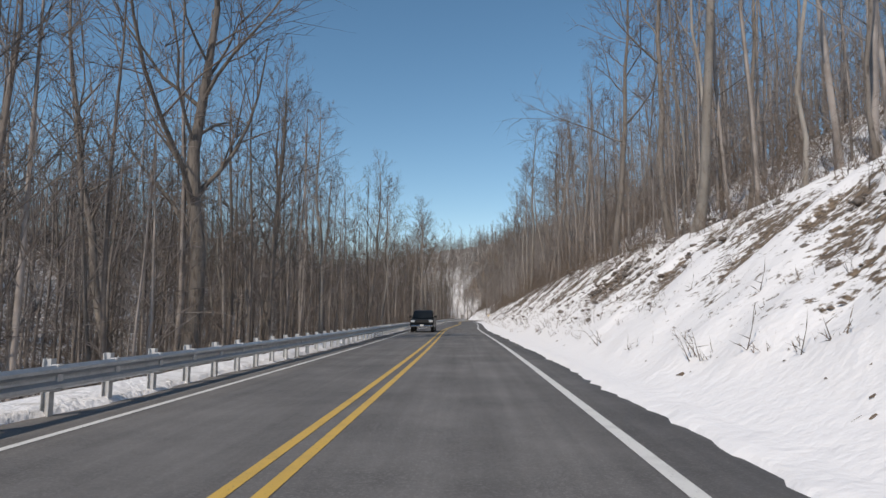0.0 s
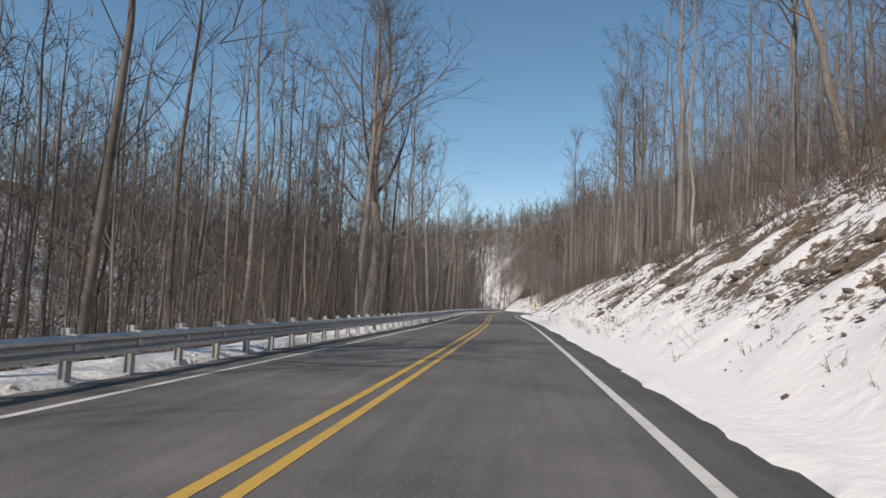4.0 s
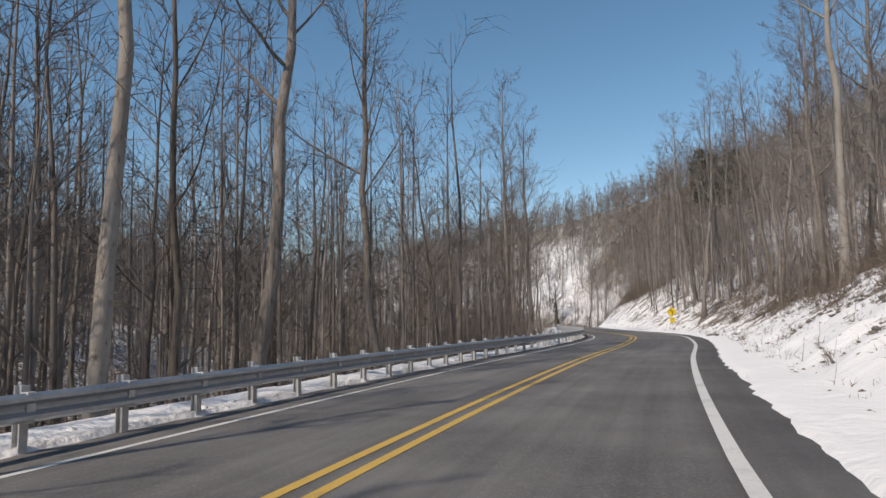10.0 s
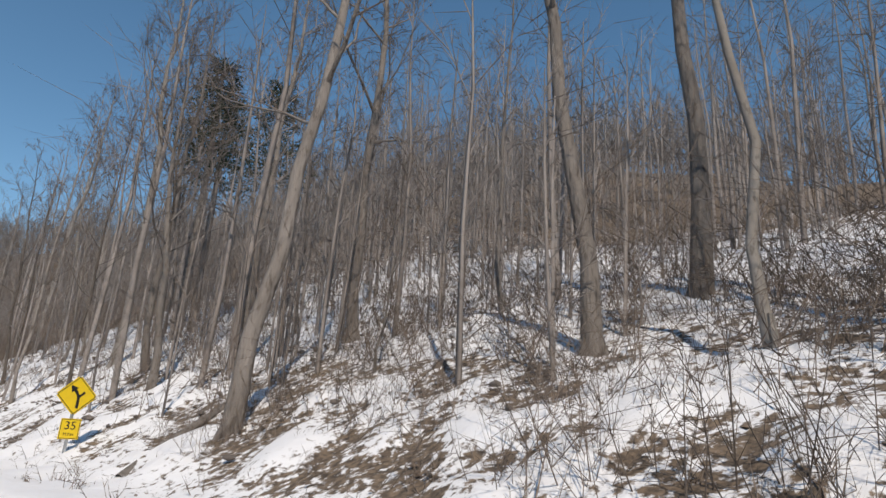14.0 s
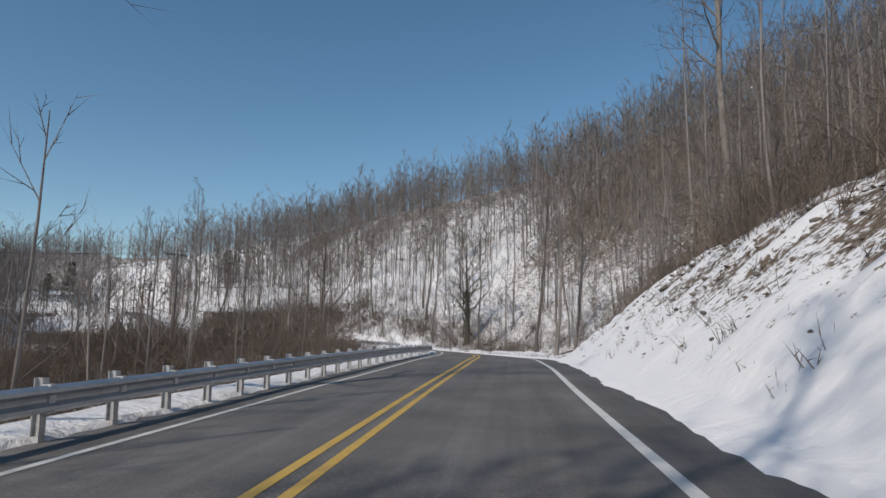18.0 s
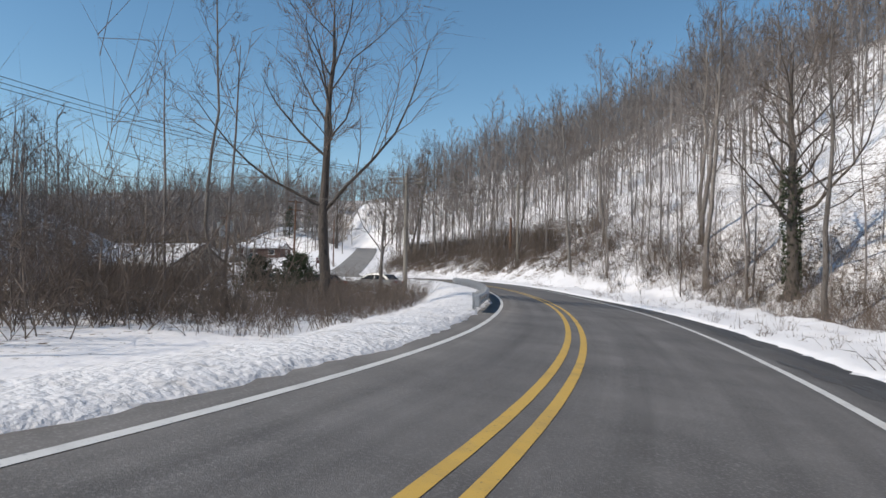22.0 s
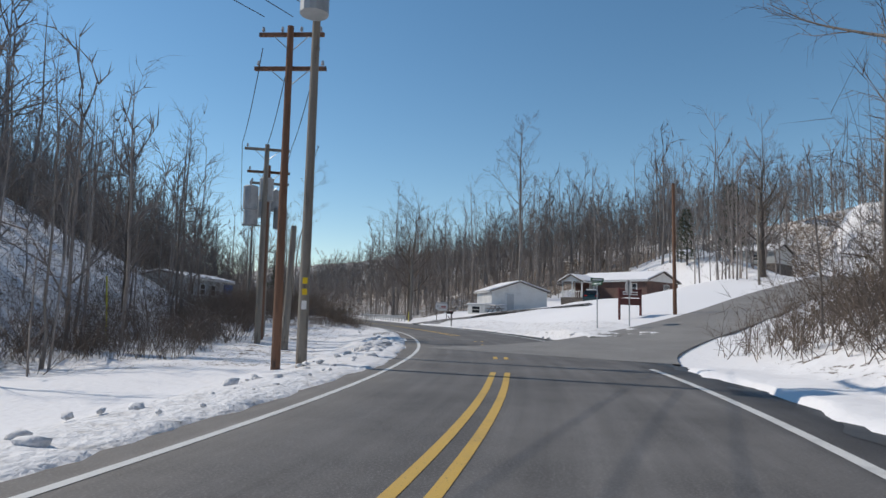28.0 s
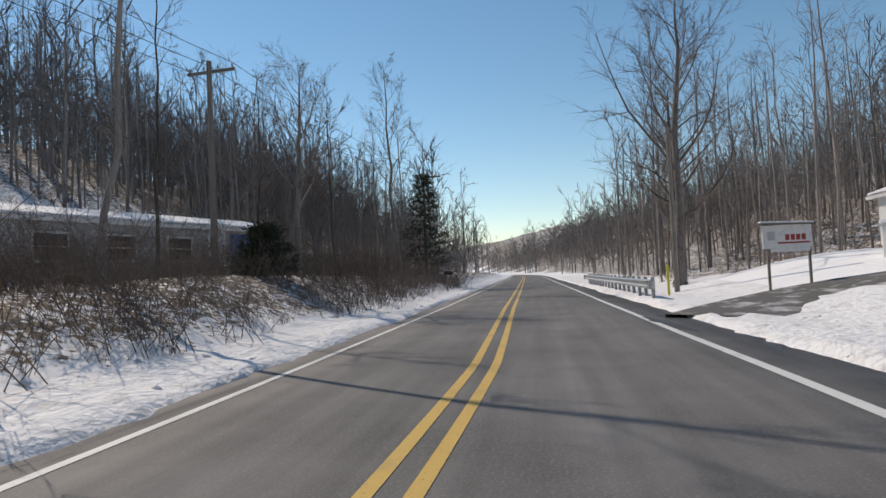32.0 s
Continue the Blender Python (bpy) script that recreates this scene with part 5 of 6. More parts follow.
tree_kind("spruce", "evergreen_tree", "dark green conical evergreen tree", BARK_DARK, pine_shape(1, 12, 0.1, 3.0, 15), NEEDLE)
tree_kind("pine", "pine_tree", "tall pine with dark needles in its upper half", BARK, pine_shape(2, 19, 0.55, 3.2, 11), NEEDLE)
tree_kind("yew", "evergreen_bush", "dense dark evergreen bush standing in snow", BARK_DARK, pine_shape(3, 3.6, 0.03, 2.2, 9, 1.6), NEEDLE)
for key, x, y, turn, size in (("pine", 4.0, 262.0, 0.3, 0.95), ("pine", 5.8, 266.5, 1.3, 0.9), ("pine", 7.5, 261.0, 2.0, 0.85), ("spruce", -150.5, 430.0, 0.2, 0.95), ("spruce", -152.0, 424.0, 1.2, 0.7), ("spruce", -160.0, 366.0, 0.2, 0.7), ("yew", -54.0, 355.0, 0.4, 0.8), ("yew", -57.0, 354.0, 1.4, 0.7), ("yew", -131.5, 371.6, 0.9, 0.5), ("spruce", -104.0, 432.0, 1.0, 0.8)):
    plant(key, x, y, turn, size, group="evergreens")

# ivy on the broad tree at the bend
ivy_rng = np.random.RandomState(9)
ivy = [[], []]
ih = ivy_rng.rand(900) ** 0.8 * 7.5
ia = ivy_rng.rand(900) * 6.28
spread_r = 0.42 * (1 - ih / 16) + 0.05 + 0.25 * ivy_rng.rand(900) * (ih > 3.5)
spikes(ivy, np.c_[np.cos(ia) * spread_r, np.sin(ia) * spread_r, ih], np.c_[np.cos(ia), np.sin(ia), ivy_rng.randn(900) * 0.8], 0.1 + 0.14 * ivy_rng.rand(900), 0.06, 2)
ivy_ob = link_mesh("ivy", mesh_from("ivy", *packed(ivy)), IVY)
ivy_ob.location = (-27.8, 369.7, ground_at(-27.8, 369.7))
tagged(ivy_ob, "dark green ivy climbing a broad bare tree trunk", "ivy", kind="stuff")


# ---- utility poles and wires ----
def crossarm(top, z, length, turn, arm_mat, insulators=4, shift=0.0):
    arm = part("crossarm", box_bm(length, 0.10, 0.12, (0, 0, 0), 0.01), arm_mat, top)
    arm.matrix_basis = Matrix.Translation((0, 0, z)) @ Matrix.Rotation(turn, 4, "Z") @ Matrix.Translation((shift, 0.13, 0))
    bm = bmesh.new()
    for sx in (-1, 1):
        rod_bm((sx * length * 0.27, -0.02, -0.05), (0, -0.04, -0.55), 0.015, sides=5, bm=bm)
    part("brace", bm, GALV, arm)
    for k in range(insulators):
        u = -length / 2 + 0.12 + (length - 0.24) * k / (insulators - 1)
        bm = rod_bm((u, 0, 0.05), (u, 0, 0.14), 0.02, sides=6)
        rod_bm((u, 0, 0.12), (u, 0, 0.24), 0.055, 0.035, sides=8, bm=bm)
        part("insulator", bm, CERAMIC, arm)


def tank(top, x, y, z, r=0.33, tall=1.0):
    bm = rod_bm((0, 0, -tall / 2), (0, 0, tall / 2), r, sides=14)
    rod_bm((0, 0, tall / 2), (0, 0, tall / 2 + 0.06), r * 1.04, r * 0.8, sides=14, bm=bm)
    ob = part("transformer", bm, TANK, top, "grey steel cylindrical transformer")
    ob.location = (x, y, z)
    b2 = rod_bm((0.05, 0, tall / 2 + 0.04), (0.08, 0, tall / 2 + 0.32), 0.05, 0.03, sides=8)
    part("bushing", b2, CERAMIC, ob)
    part("bracket", box_bm(0.22, 0.06, 0.3, (-r * (1 if x > 0 else -1), 0, 0)), GALV, ob)


def utility_pole(x, y, tall, mat, label, arms=(), turn=0.0, tanks=(), lean=(0, 0), z=None, r=0.15, name="utility_pole"):
    z = ground_at(x, y) if z is None else z
    top = empty(name, Matrix.LocRotScale((x, y, z), Euler((radians(lean[0]), radians(lean[1]), 0)), None))
    part("shaft", rod_bm((0, 0, -0.5), (0, 0, tall), r, r * 0.68, 12), mat, top, smooth=False)
    for az, length, count in arms:
        crossarm(top, az, length, turn, mat, count)
    for tx_, ty_, tz_ in tanks:
        tank(top, tx_, ty_, tz_)
    tagged(top, label, "utility pole", "utility poles")
    return top


utility_pole(-52.2, 363.4, 8.9, POLE_GREY, "weathered grey utility pole with two crossarms by the bend", ((8.45, 2.6, 4), (8.15, 2.4, 4)), radians(40), r=0.17)
utility_pole(-85.9, 377.7, 10.2, POLE_BROWN, "reddish-brown utility pole with two crossarms in snow", ((10.0, 2.0, 4), (8.95, 2.2, 3)), radians(80), lean=(0, 1.5), r=0.14)
utility_pole(-81.8, 378.9, 10.3, POLE_GREY, "grey utility pole carrying one transformer beside the road", ((10.0, 1.9, 3),), radians(-5), tanks=((0.52, 0.0, 8.6),), r=0.125)
utility_pole(-95.9, 375.3, 9.0, POLE_GREY, "grey utility pole with a crossarm and one transformer", ((8.8, 2.0, 3),), radians(96), tanks=((0.0, -0.62, 6.5),), lean=(0, 0))
utility_pole(-97.6, 375.1, 8.3, POLE_BROWN, "brown utility pole with transformers in a cluster", ((8.0, 2.0, 3),), radians(96), tanks=((0.55, 0.05, 7.0), (0.05, -0.72, 5.9)))
utility_pole(-98.8, 374.95, 7.9, POLE_GREY, "grey utility pole with transformers in a cluster", ((7.6, 1.9, 3),), radians(96), tanks=((0.52, -0.1, 6.3), (0.05, 0.62, 5.8), (-0.55, 0.1, 6.8)))
tagged_pole = bpy.data.objects["utility_pole.002"]
for pz_tag, tall_tag, mat_tag in ((2.0, 0.14, SIGN_YELLOW), (1.75, 0.14, SIGN_YELLOW), (1.45, 0.2, SIGN_WHITE)):
    tag = part("pole_tag", box_bm(0.02, 0.11, tall_tag, (0.124, 0, pz_tag)), mat_tag, tagged_pole, "small plate nailed to the pole")
    tag.rotation_euler = (0, 0, radians(10))
utility_pole(-93.6, 376.8, 5.1, POLE_GREY, "short bare grey wooden pole in the snow", r=0.17, lean=(-2, 0))
utility_pole(-48.4, 332.0, 9.8, POLE_GREY, "grey utility pole rising out of brush in the valley", ((9.3, 2.4, 4),), radians(70))
utility_pole(-56.6, 384.8, 8.6, POLE_GREY, "grey utility pole on the wooded hillside", ((8.2, 2.4, 4),), radians(30))
utility_pole(-59.7, 388.0, 4.6, POLE_BROWN, "short brown wooden pole on the hillside")
utility_pole(-102.8, 398.0, 7.9, POLE_BROWN, "bare orange-brown pole with a street lamp by the house", r=0.12)
utility_pole(-119.5, 414.0, 8.6, POLE_GREY, "slim grey utility pole beside the side road", r=0.11)
utility_pole(-134.6, 367.0, 9.0, POLE_GREY, "grey utility pole behind the trailer", ((8.6, 2.2, 4),), radians(96))
utility_pole(-165.0, 364.5, 9.0, POLE_GREY, "distant grey utility pole beside the road", ((8.6, 2.2, 4),), radians(96))
utility_pole(-141.5, 384.3, 6.8, POLE_GREY, "slim grey pole beside the driveway guardrail", r=0.11)


def wire(a, b, sag, label="thin dark power line between utility poles", r=0.014):
    a, b = Vector(a), Vector(b)
    n = 12
    pts = []
    for k in range(n + 1):
        u = k / n
        p = a.lerp(b, u)
        pts.append((p.x, p.y, p.z - sag * 4 * u * (1 - u)))
    out = [[], []]
    tube(out, pts, [r] * (n + 1), 4)
    ob = link_mesh("power_line", mesh_from("power_line", *packed(out)), WIRE)
    tagged(ob, label, "cable", "power lines")


def arm_end(x, y, z, turn, u):
    return (x + math.cos(turn) * u, y + math.sin(turn) * u, z)


for u in (-1.1, 0.0, 1.1):
    wire(arm_end(-48.4, 332.0, ground_at(-48.4, 332) + 9.5, radians(70), u), arm_end(-52.2, 363.4, ground_at(-52.2, 363.4) + 8.65, radians(40), u), 0.7)
    wire(arm_end(-52.2, 363.4, ground_at(-52.2, 363.4) + 8.65, radians(40), u), arm_end(-85.9, 377.7, 10.1, radians(80), u * 0.8), 0.8)
    wire(arm_end(-85.9, 377.7, 9.1, radians(80), u * 0.8), arm_end(-95.9, 375.3, ground_at(-95.9, 375.3) + 9.0, radians(96), u), 0.3)
    wire(arm_end(-95.9, 375.3, ground_at(-95.9, 375.3) + 9.0, radians(96), u), arm_end(-134.6, 367.0, ground_at(-134.6, 367) + 8.8, radians(96), u), 0.9)
    wire(arm_end(-134.6, 367.0, ground_at(-134.6, 367) + 8.8, radians(96), u), arm_end(-165.0, 364.5, ground_at(-165, 364.5) + 8.8, radians(96), u), 0.7)
wire((-52.2, 363.4, ground_at(-52.2, 363.4) + 8.2), (-56.6, 384.8, ground_at(-56.6, 384.8) + 8.3), 0.4)
wire((-81.8, 378.9, 9.9), (-74.0, 401.0, 12.5), 0.5)
wire((-48.4, 332.0, ground_at(-48.4, 332) + 9.4), (-95.0, 300.0, 9.0), 1.0)


# ---- signs ----
def writing(text, size, mat, parent, at, turn, label=""):
    cu = bpy.data.curves.new("lettering", "FONT")
    cu.body, cu.size, cu.align_x, cu.align_y, cu.extrude = text, size, "CENTER", "CENTER", 0.0015
    tmp = bpy.data.objects.new("lettering", cu)
    dg = bpy.context.evaluated_depsgraph_get()
    me = bpy.data.meshes.new_from_object(tmp.evaluated_get(dg))
    bpy.data.objects.remove(tmp)
    ob = link_mesh("lettering", me, mat, parent, label)
    ob.matrix_basis = Matrix.Translation(at) @ turn
    return ob


UP = Matrix.Rotation(radians(90), 4, "X")


def curve_sign(x, y, turn):
    """Yellow diamond with a bent arrow and side road, speed plate below; its face looks along local -y."""
    z = ground_at(x, y)
    top = empty("curve_warning_sign", Matrix.LocRotScale((x, y, z - 0.85), Euler((0, 0, turn)), (1.27,) * 3))
    part("post", box_bm(0.06, 0.035, 2.2, (0, 0.03, 0.9), 0.005), GALV, top, "perforated steel sign post")
    side = 0.60
    bm = box_bm(side, 0.006, side, (0, 0, 0), 0.0)
    bmesh.ops.bevel(bm, geom=[e for e in bm.edges if abs(e.verts[0].co.y - e.verts[1].co.y) > 0.003], offset=0.04, segments=3, affect="EDGES")
    plate = part("diamond_plate", bm, SIGN_YELLOW, top, "yellow diamond plate with black border")
    plate.matrix_basis = Matrix.Translation((0, 0, 1.95)) @ Matrix.Rotation(radians(45), 4, "Y")
    bd = bmesh.new()
    for a, b in (((-1, -1), (1, -1)), ((1, -1), (1, 1)), ((1, 1), (-1, 1)), ((-1, 1), (-1, -1))):
        h = side / 2 - 0.03
        mx, mz = (a[0] + b[0]) / 2 * h, (a[1] + b[1]) / 2 * h
        box_bm(abs(a[0] - b[0]) * h + 0.014, 0.003, abs(a[1] - b[1]) * h + 0.014, (mx, -0.006, mz), bm=bd)
    part("border", bd, SIGN_BLACK, plate)
    arrow = bmesh.new()
    pts = [(0.04, 1.70), (0.04, 1.84), (0.035, 1.93), (-0.02, 2.02), (-0.07, 2.08)]
    for a, b in zip(pts, pts[1:]):
        w = Vector((b[0] - a[0], 0, b[1] - a[1]))
        box_bm(0.055, 0.004, w.length + 0.035, ((a[0] + b[0]) / 2, -0.008, (a[1] + b[1]) / 2), turn=Matrix.Rotation(math.atan2(w.x, w.z), 4, "Y"), bm=arrow)
    box_bm(0.045, 0.004, 0.14, (0.10, -0.0085, 1.975), turn=Matrix.Rotation(radians(45), 4, "Y"), bm=arrow)
    head = [arrow.verts.new(v) for v in ((-0.15, -0.010, 2.16), (-0.115, -0.010, 2.00), (0.005, -0.010, 2.105))]
    arrow.faces.new(head)
    part("arrow", arrow, SIGN_BLACK, top, "black bent arrow with a side road")
    low = part("speed_plate", box_bm(0.40, 0.006, 0.42, (0, 0, 1.26), 0.0), SIGN_YELLOW, top, "yellow advisory speed plate")
    bl = bmesh.new()
    for sx, sz, cx, cz in ((0.36, 0.01, 0, 1.45), (0.36, 0.01, 0, 1.07), (0.01, 0.38, -0.18, 1.26), (0.01, 0.38, 0.18, 1.26)):
        box_bm(sx, 0.003, sz, (cx, -0.005, cz), bm=bl)
    part("border", bl, SIGN_BLACK, low)
    writing("35", 0.24, SIGN_BLACK, low, (0, -0.006, 1.32), UP)
    writing("M.P.H.", 0.085, SIGN_BLACK, low, (0, -0.006, 1.15), UP)
    tagged(top, "yellow diamond curve warning sign with speed plate on snow bank", "road sign")


curve_sign(-1.85, 245.8, radians(14))


def stop_sign(x, y, turn):
    z = ground_at(x, y)
    top = empty("stop_sign", Matrix.LocRotScale((x, y, z), Euler((0, 0, turn)), None))
    part("post", box_bm(0.06, 0.04, 2.6, (0, 0.03, 1.1)), GALV, top)
    bm = bmesh.new()
    bmesh.ops.create_cone(bm, cap_ends=True, segments=8, radius1=0.41, radius2=0.41, depth=0.006, matrix=Matrix.Translation((0, 0, 2.05)) @ Matrix.Rotation(radians(90), 4, "X") @ Matrix.Rotation(radians(22.5), 4, "Z"))
    part("octagon_plate", bm, ALUMINIUM, top, "bare grey aluminium back of the octagon")
    bm = bmesh.new()
    bmesh.ops.create_cone(bm, cap_ends=True, segments=8, radius1=0.40, radius2=0.40, depth=0.003, matrix=Matrix.Translation((0, -0.006, 2.05)) @ Matrix.Rotation(radians(90), 4, "X") @ Matrix.Rotation(radians(22.5), 4, "Z"))
    part("face", bm, SIGN_RED, top, "red face turned towards the side road")
    tagged(top, "octagonal stop sign seen from its bare metal back", "road sign")


stop_sign(-98.7, 393.5, radians(-50))


def street_name_sign(x, y, turn):
    z = ground_at(x, y)
    top = empty("street_name_sign", Matrix.LocRotScale((x, y, z), Euler((0, 0, turn)), None))
    part("post", rod_bm((0, 0, -0.3), (0, 0, 2.3), 0.03, sides=8), GALV, top)
    for k, a in enumerate((0, 80)):
        pl = part("name_plate", box_bm(0.75, 0.01, 0.18, (0, 0, 2.3 + 0.2 * k)), SIGN_GREEN, top, "green name plate with unreadable lettering")
        pl.rotation_euler = (0, 0, radians(a))
        part("lettering_bar", box_bm(0.55, 0.004, 0.07, (0, -0.008, 2.3 + 0.2 * k)), SIGN_WHITE, pl)
    tagged(top, "street name sign with two green plates at the junction", "road sign")


street_name_sign(-98.4, 391.7, radians(20))


def board_sign(x, y, turn):
    """Maroon board on two legs with a pale band."""
    z = ground_at(x, y)
    top = empty("church_style_board", Matrix.LocRotScale((x, y, z), Euler((0, 0, turn)), None))
    for sx in (-0.85, 0.85):
        part("leg", box_bm(0.10, 0.10, 1.9, (sx, 0, 0.75)), SIGN_MAROON, top)
    part("board", box_bm(1.7, 0.06, 0.5, (0, 0, 1.40), 0.01), SIGN_MAROON, top)
    part("lower_board", box_bm(1.7, 0.06, 0.4, (0, 0, 0.90), 0.01), SIGN_MAROON, top)
    for k in range(2):
        part("lettering_bar", box_bm(1.2, 0.006, 0.06, (0, -0.036, 1.47 - 0.13 * k)), SIGN_WHITE, top)
    ob = tagged(top, "maroon wooden notice board on two legs in the snow", "sign board")
    ob.name = "notice_board"


board_sign(-103.4, 395.5, radians(112))


def billboard(x, y, turn):
    z = ground_at(x, y) + 0.35
    top = empty("roadside_billboard", Matrix.LocRotScale((x, y, z), Euler((0, 0, turn)), (0.70,) * 3))
    for sx in (-0.75, 0.85):
        part("leg", box_bm(0.09, 0.09, 3.4, (sx, 0.06, 0.55)), WOOD_GREY, top)
    part("panel", box_bm(1.9, 0.06, 0.95, (0, 0, 1.75)), SIGN_WHITE, top, "weathered white sign panel")
    part("lower_strip", box_bm(1.5, 0.05, 0.14, (0.1, -0.01, 1.20)), SIGN_WHITE, top)
    part("roof_board", box_bm(2.2, 0.30, 0.05, (0, 0, 2.27), turn=Matrix.Rotation(radians(2), 4, "Y")), WOOD_GREY, top)
    part("snow_cap", box_bm(2.1, 0.28, 0.08, (0, 0, 2.335), 0.03, turn=Matrix.Rotation(radians(2), 4, "Y")), SNOW, top)
    for k in range(4):
        part("lettering_bar", box_bm(0.16, 0.006, 0.24, (0.0 + 0.21 * k, -0.034, 1.72)), SIGN_RED, top, "faded red block of lettering")
    part("lettering_bar", box_bm(1.25, 0.006, 0.07, (0.25, -0.034, 1.50)), SIGN_RED, top)
    part("emblem", box_bm(0.30, 0.006, 0.36, (-0.62, -0.034, 1.80)), DOOR_GREY, top)
    tagged(top, "small white billboard with red lettering and snow on top", "billboard")


billboard(-134.4, 387.3, radians(103))


def mailbox(x, y, turn, mat, label):
    z = ground_at(x, y)
    top = empty("mailbox", Matrix.LocRotScale((x, y, z), Euler((0, 0, turn)), None))
    part("post", box_bm(0.09, 0.09, 1.35, (0, 0, 0.45)), WOOD_GREY, top)
    bm = rod_bm((0, 0, 0), (-0.35, 0, 0.35), 0.03, sides=6)
    br = part("brace", bm, WOOD_GREY, top)
    br.location = (0, 0, 0.6)
    outline = [(-0.09, 0), (0.09, 0), (0.09, 0.14)] + [(0.09 * math.cos(a), 0.14 + 0.09 * math.sin(a)) for a in np.linspace(0.3, math.pi - 0.3, 6)] + [(-0.09, 0.14)]
    bx_ = part("box", prism_bm(outline, 0.52, "x"), mat, top)
    bx_.location = (-0.12, 0, 1.13)
    part("door", box_bm(0.01, 0.17, 0.19, (-0.27, 0, 0.10)), mat, bx_)
    part("flag", box_bm(0.10, 0.008, 0.05, (0.05, -0.10, 0.18)), SIGN_RED, bx_)
    tagged(top, label, "mailbox", "mailboxes")


mailbox(-120.7, 386.8, radians(100), PLASTIC, "black mailbox on a braced wooden post in snow")
mailbox(-151.0, 370.9, radians(-80), PLASTIC, "dark mailbox on a post beside the road")


def marker_post(x, y, tall, mat, label, lean=(0, 0), r=0.04):
    ob = part("marker_post", rod_bm((0, 0, -0.2), (0, 0, tall), r, sides=8), mat)
    ob.matrix_basis = Matrix.LocRotScale((x, y, ground_at(x, y)), Euler((radians(lean[0]), radians(lean[1]), 0)), None)
    tagged(ob, label, "marker post")


marker_post(-139.0, 384.0, 1.2, MARKER, "yellow plastic marker on a guy wire", (0, 6), 0.05)
marker_post(-97.0, 368.5, 3.2, MARKER, "tall yellow guy-wire guard in the snow", (10, -16), 0.04)
marker_post(-37.4, 371.3, 0.55, WOOD_GREY, "short stake in the snow at the pull-off")


# ---- buildings ----
def gable_house(name, x, y, turn, length, depth, wall, rise, walls, label, over=0.35, snow=True, z=None, base=0.0):
    """A one-storey gabled building; its ridge runs along local x, its front looks along local -y. Returns the thing."""
    z = ground_at(x, y) if z is None else z
    top = empty(name, Matrix.LocRotScale((x, y, z), Euler((0, 0, turn)), None))
    part("foundation", box_bm(length + 0.04, depth + 0.04, 1.6, (0, 0, -0.6)), STONE, top)
    part("wall", box_bm(length, depth, wall, (0, 0, 0.2 + wall / 2)), walls, top)
    zt = 0.2 + wall
    for sx in (-1, 1):
        part("gable", prism_bm([(-depth / 2, zt), (depth / 2, zt), (0, zt + rise)], 0.12, "x"), walls, top).location = (sx * (length / 2 - 0.061), 0, 0)
    run = math.hypot(depth / 2, rise)
    slope = math.atan2(rise, depth / 2)
    for sy in (-1, 1):
        half = run + over
        m = Matrix.Translation((0, sy * (math.cos(slope) * half / 2), zt + rise - math.sin(slope) * half / 2)) @ Matrix.Rotation(-sy * slope, 4, "X")
        part("roof", box_bm(length + 2 * over, half, 0.12, (0, 0, 0.06), turn=Matrix.Identity(4)), STONE, top).matrix_basis = m
        if snow:
            part("roof_snow", box_bm(length + 2 * over - 0.1, half - 0.1, 0.14, (0, 0, 0.19), 0.05), SNOW, top, "smooth layer of snow on the roof").matrix_basis = m
        part("fascia", box_bm(length + 2 * over, 0.03, 0.16, (0, sy * (half / 2 + 0.016), 0.05)), TRIM, top).matrix_basis = m
    tagged(top, label, "house")
    return top


def window(top, x, y, z, w, h, axis="y", out=-1, shutters=None):
    """A framed window set on a wall; out: the side that it faces."""
    m = Matrix.Translation((x, y, z)) @ (Matrix.Identity(4) if axis == "y" else Matrix.Rotation(radians(90), 4, "Z"))
    if axis == "x":
        m = Matrix.Translation((x, y, z)) @ Matrix.Rotation(radians(90 * out), 4, "Z")
    elif out > 0:
        m = m @ Matrix.Rotation(radians(180), 4, "Z")
    bm = bmesh.new()
    for sx, sz, cx, cz in ((w + 0.16, 0.08, 0, h / 2 + 0.04), (w + 0.16, 0.08, 0, -h / 2 - 0.04), (0.08, h, -w / 2 - 0.04, 0), (0.08, h, w / 2 + 0.04, 0), (w, 0.05, 0, 0)):
        box_bm(sx, 0.07, sz, (cx, -0.02, cz), bm=bm)
    fr = part("window", bm, TRIM, top)
    fr.matrix_basis = m
    part("pane", box_bm(w, 0.02, h, (0, -0.005, 0)), GLASS_DARK, fr)
    part("sill", box_bm(w + 0.24, 0.12, 0.04, (0, -0.05, -h / 2 - 0.10)), TRIM, fr)
    if shutters:
        for sx in (-1, 1):
            part("shutter", box_bm(w * 0.36, 0.04, h, (sx * (w / 2 + 0.10 + w * 0.18), -0.03, 0)), shutters, fr)


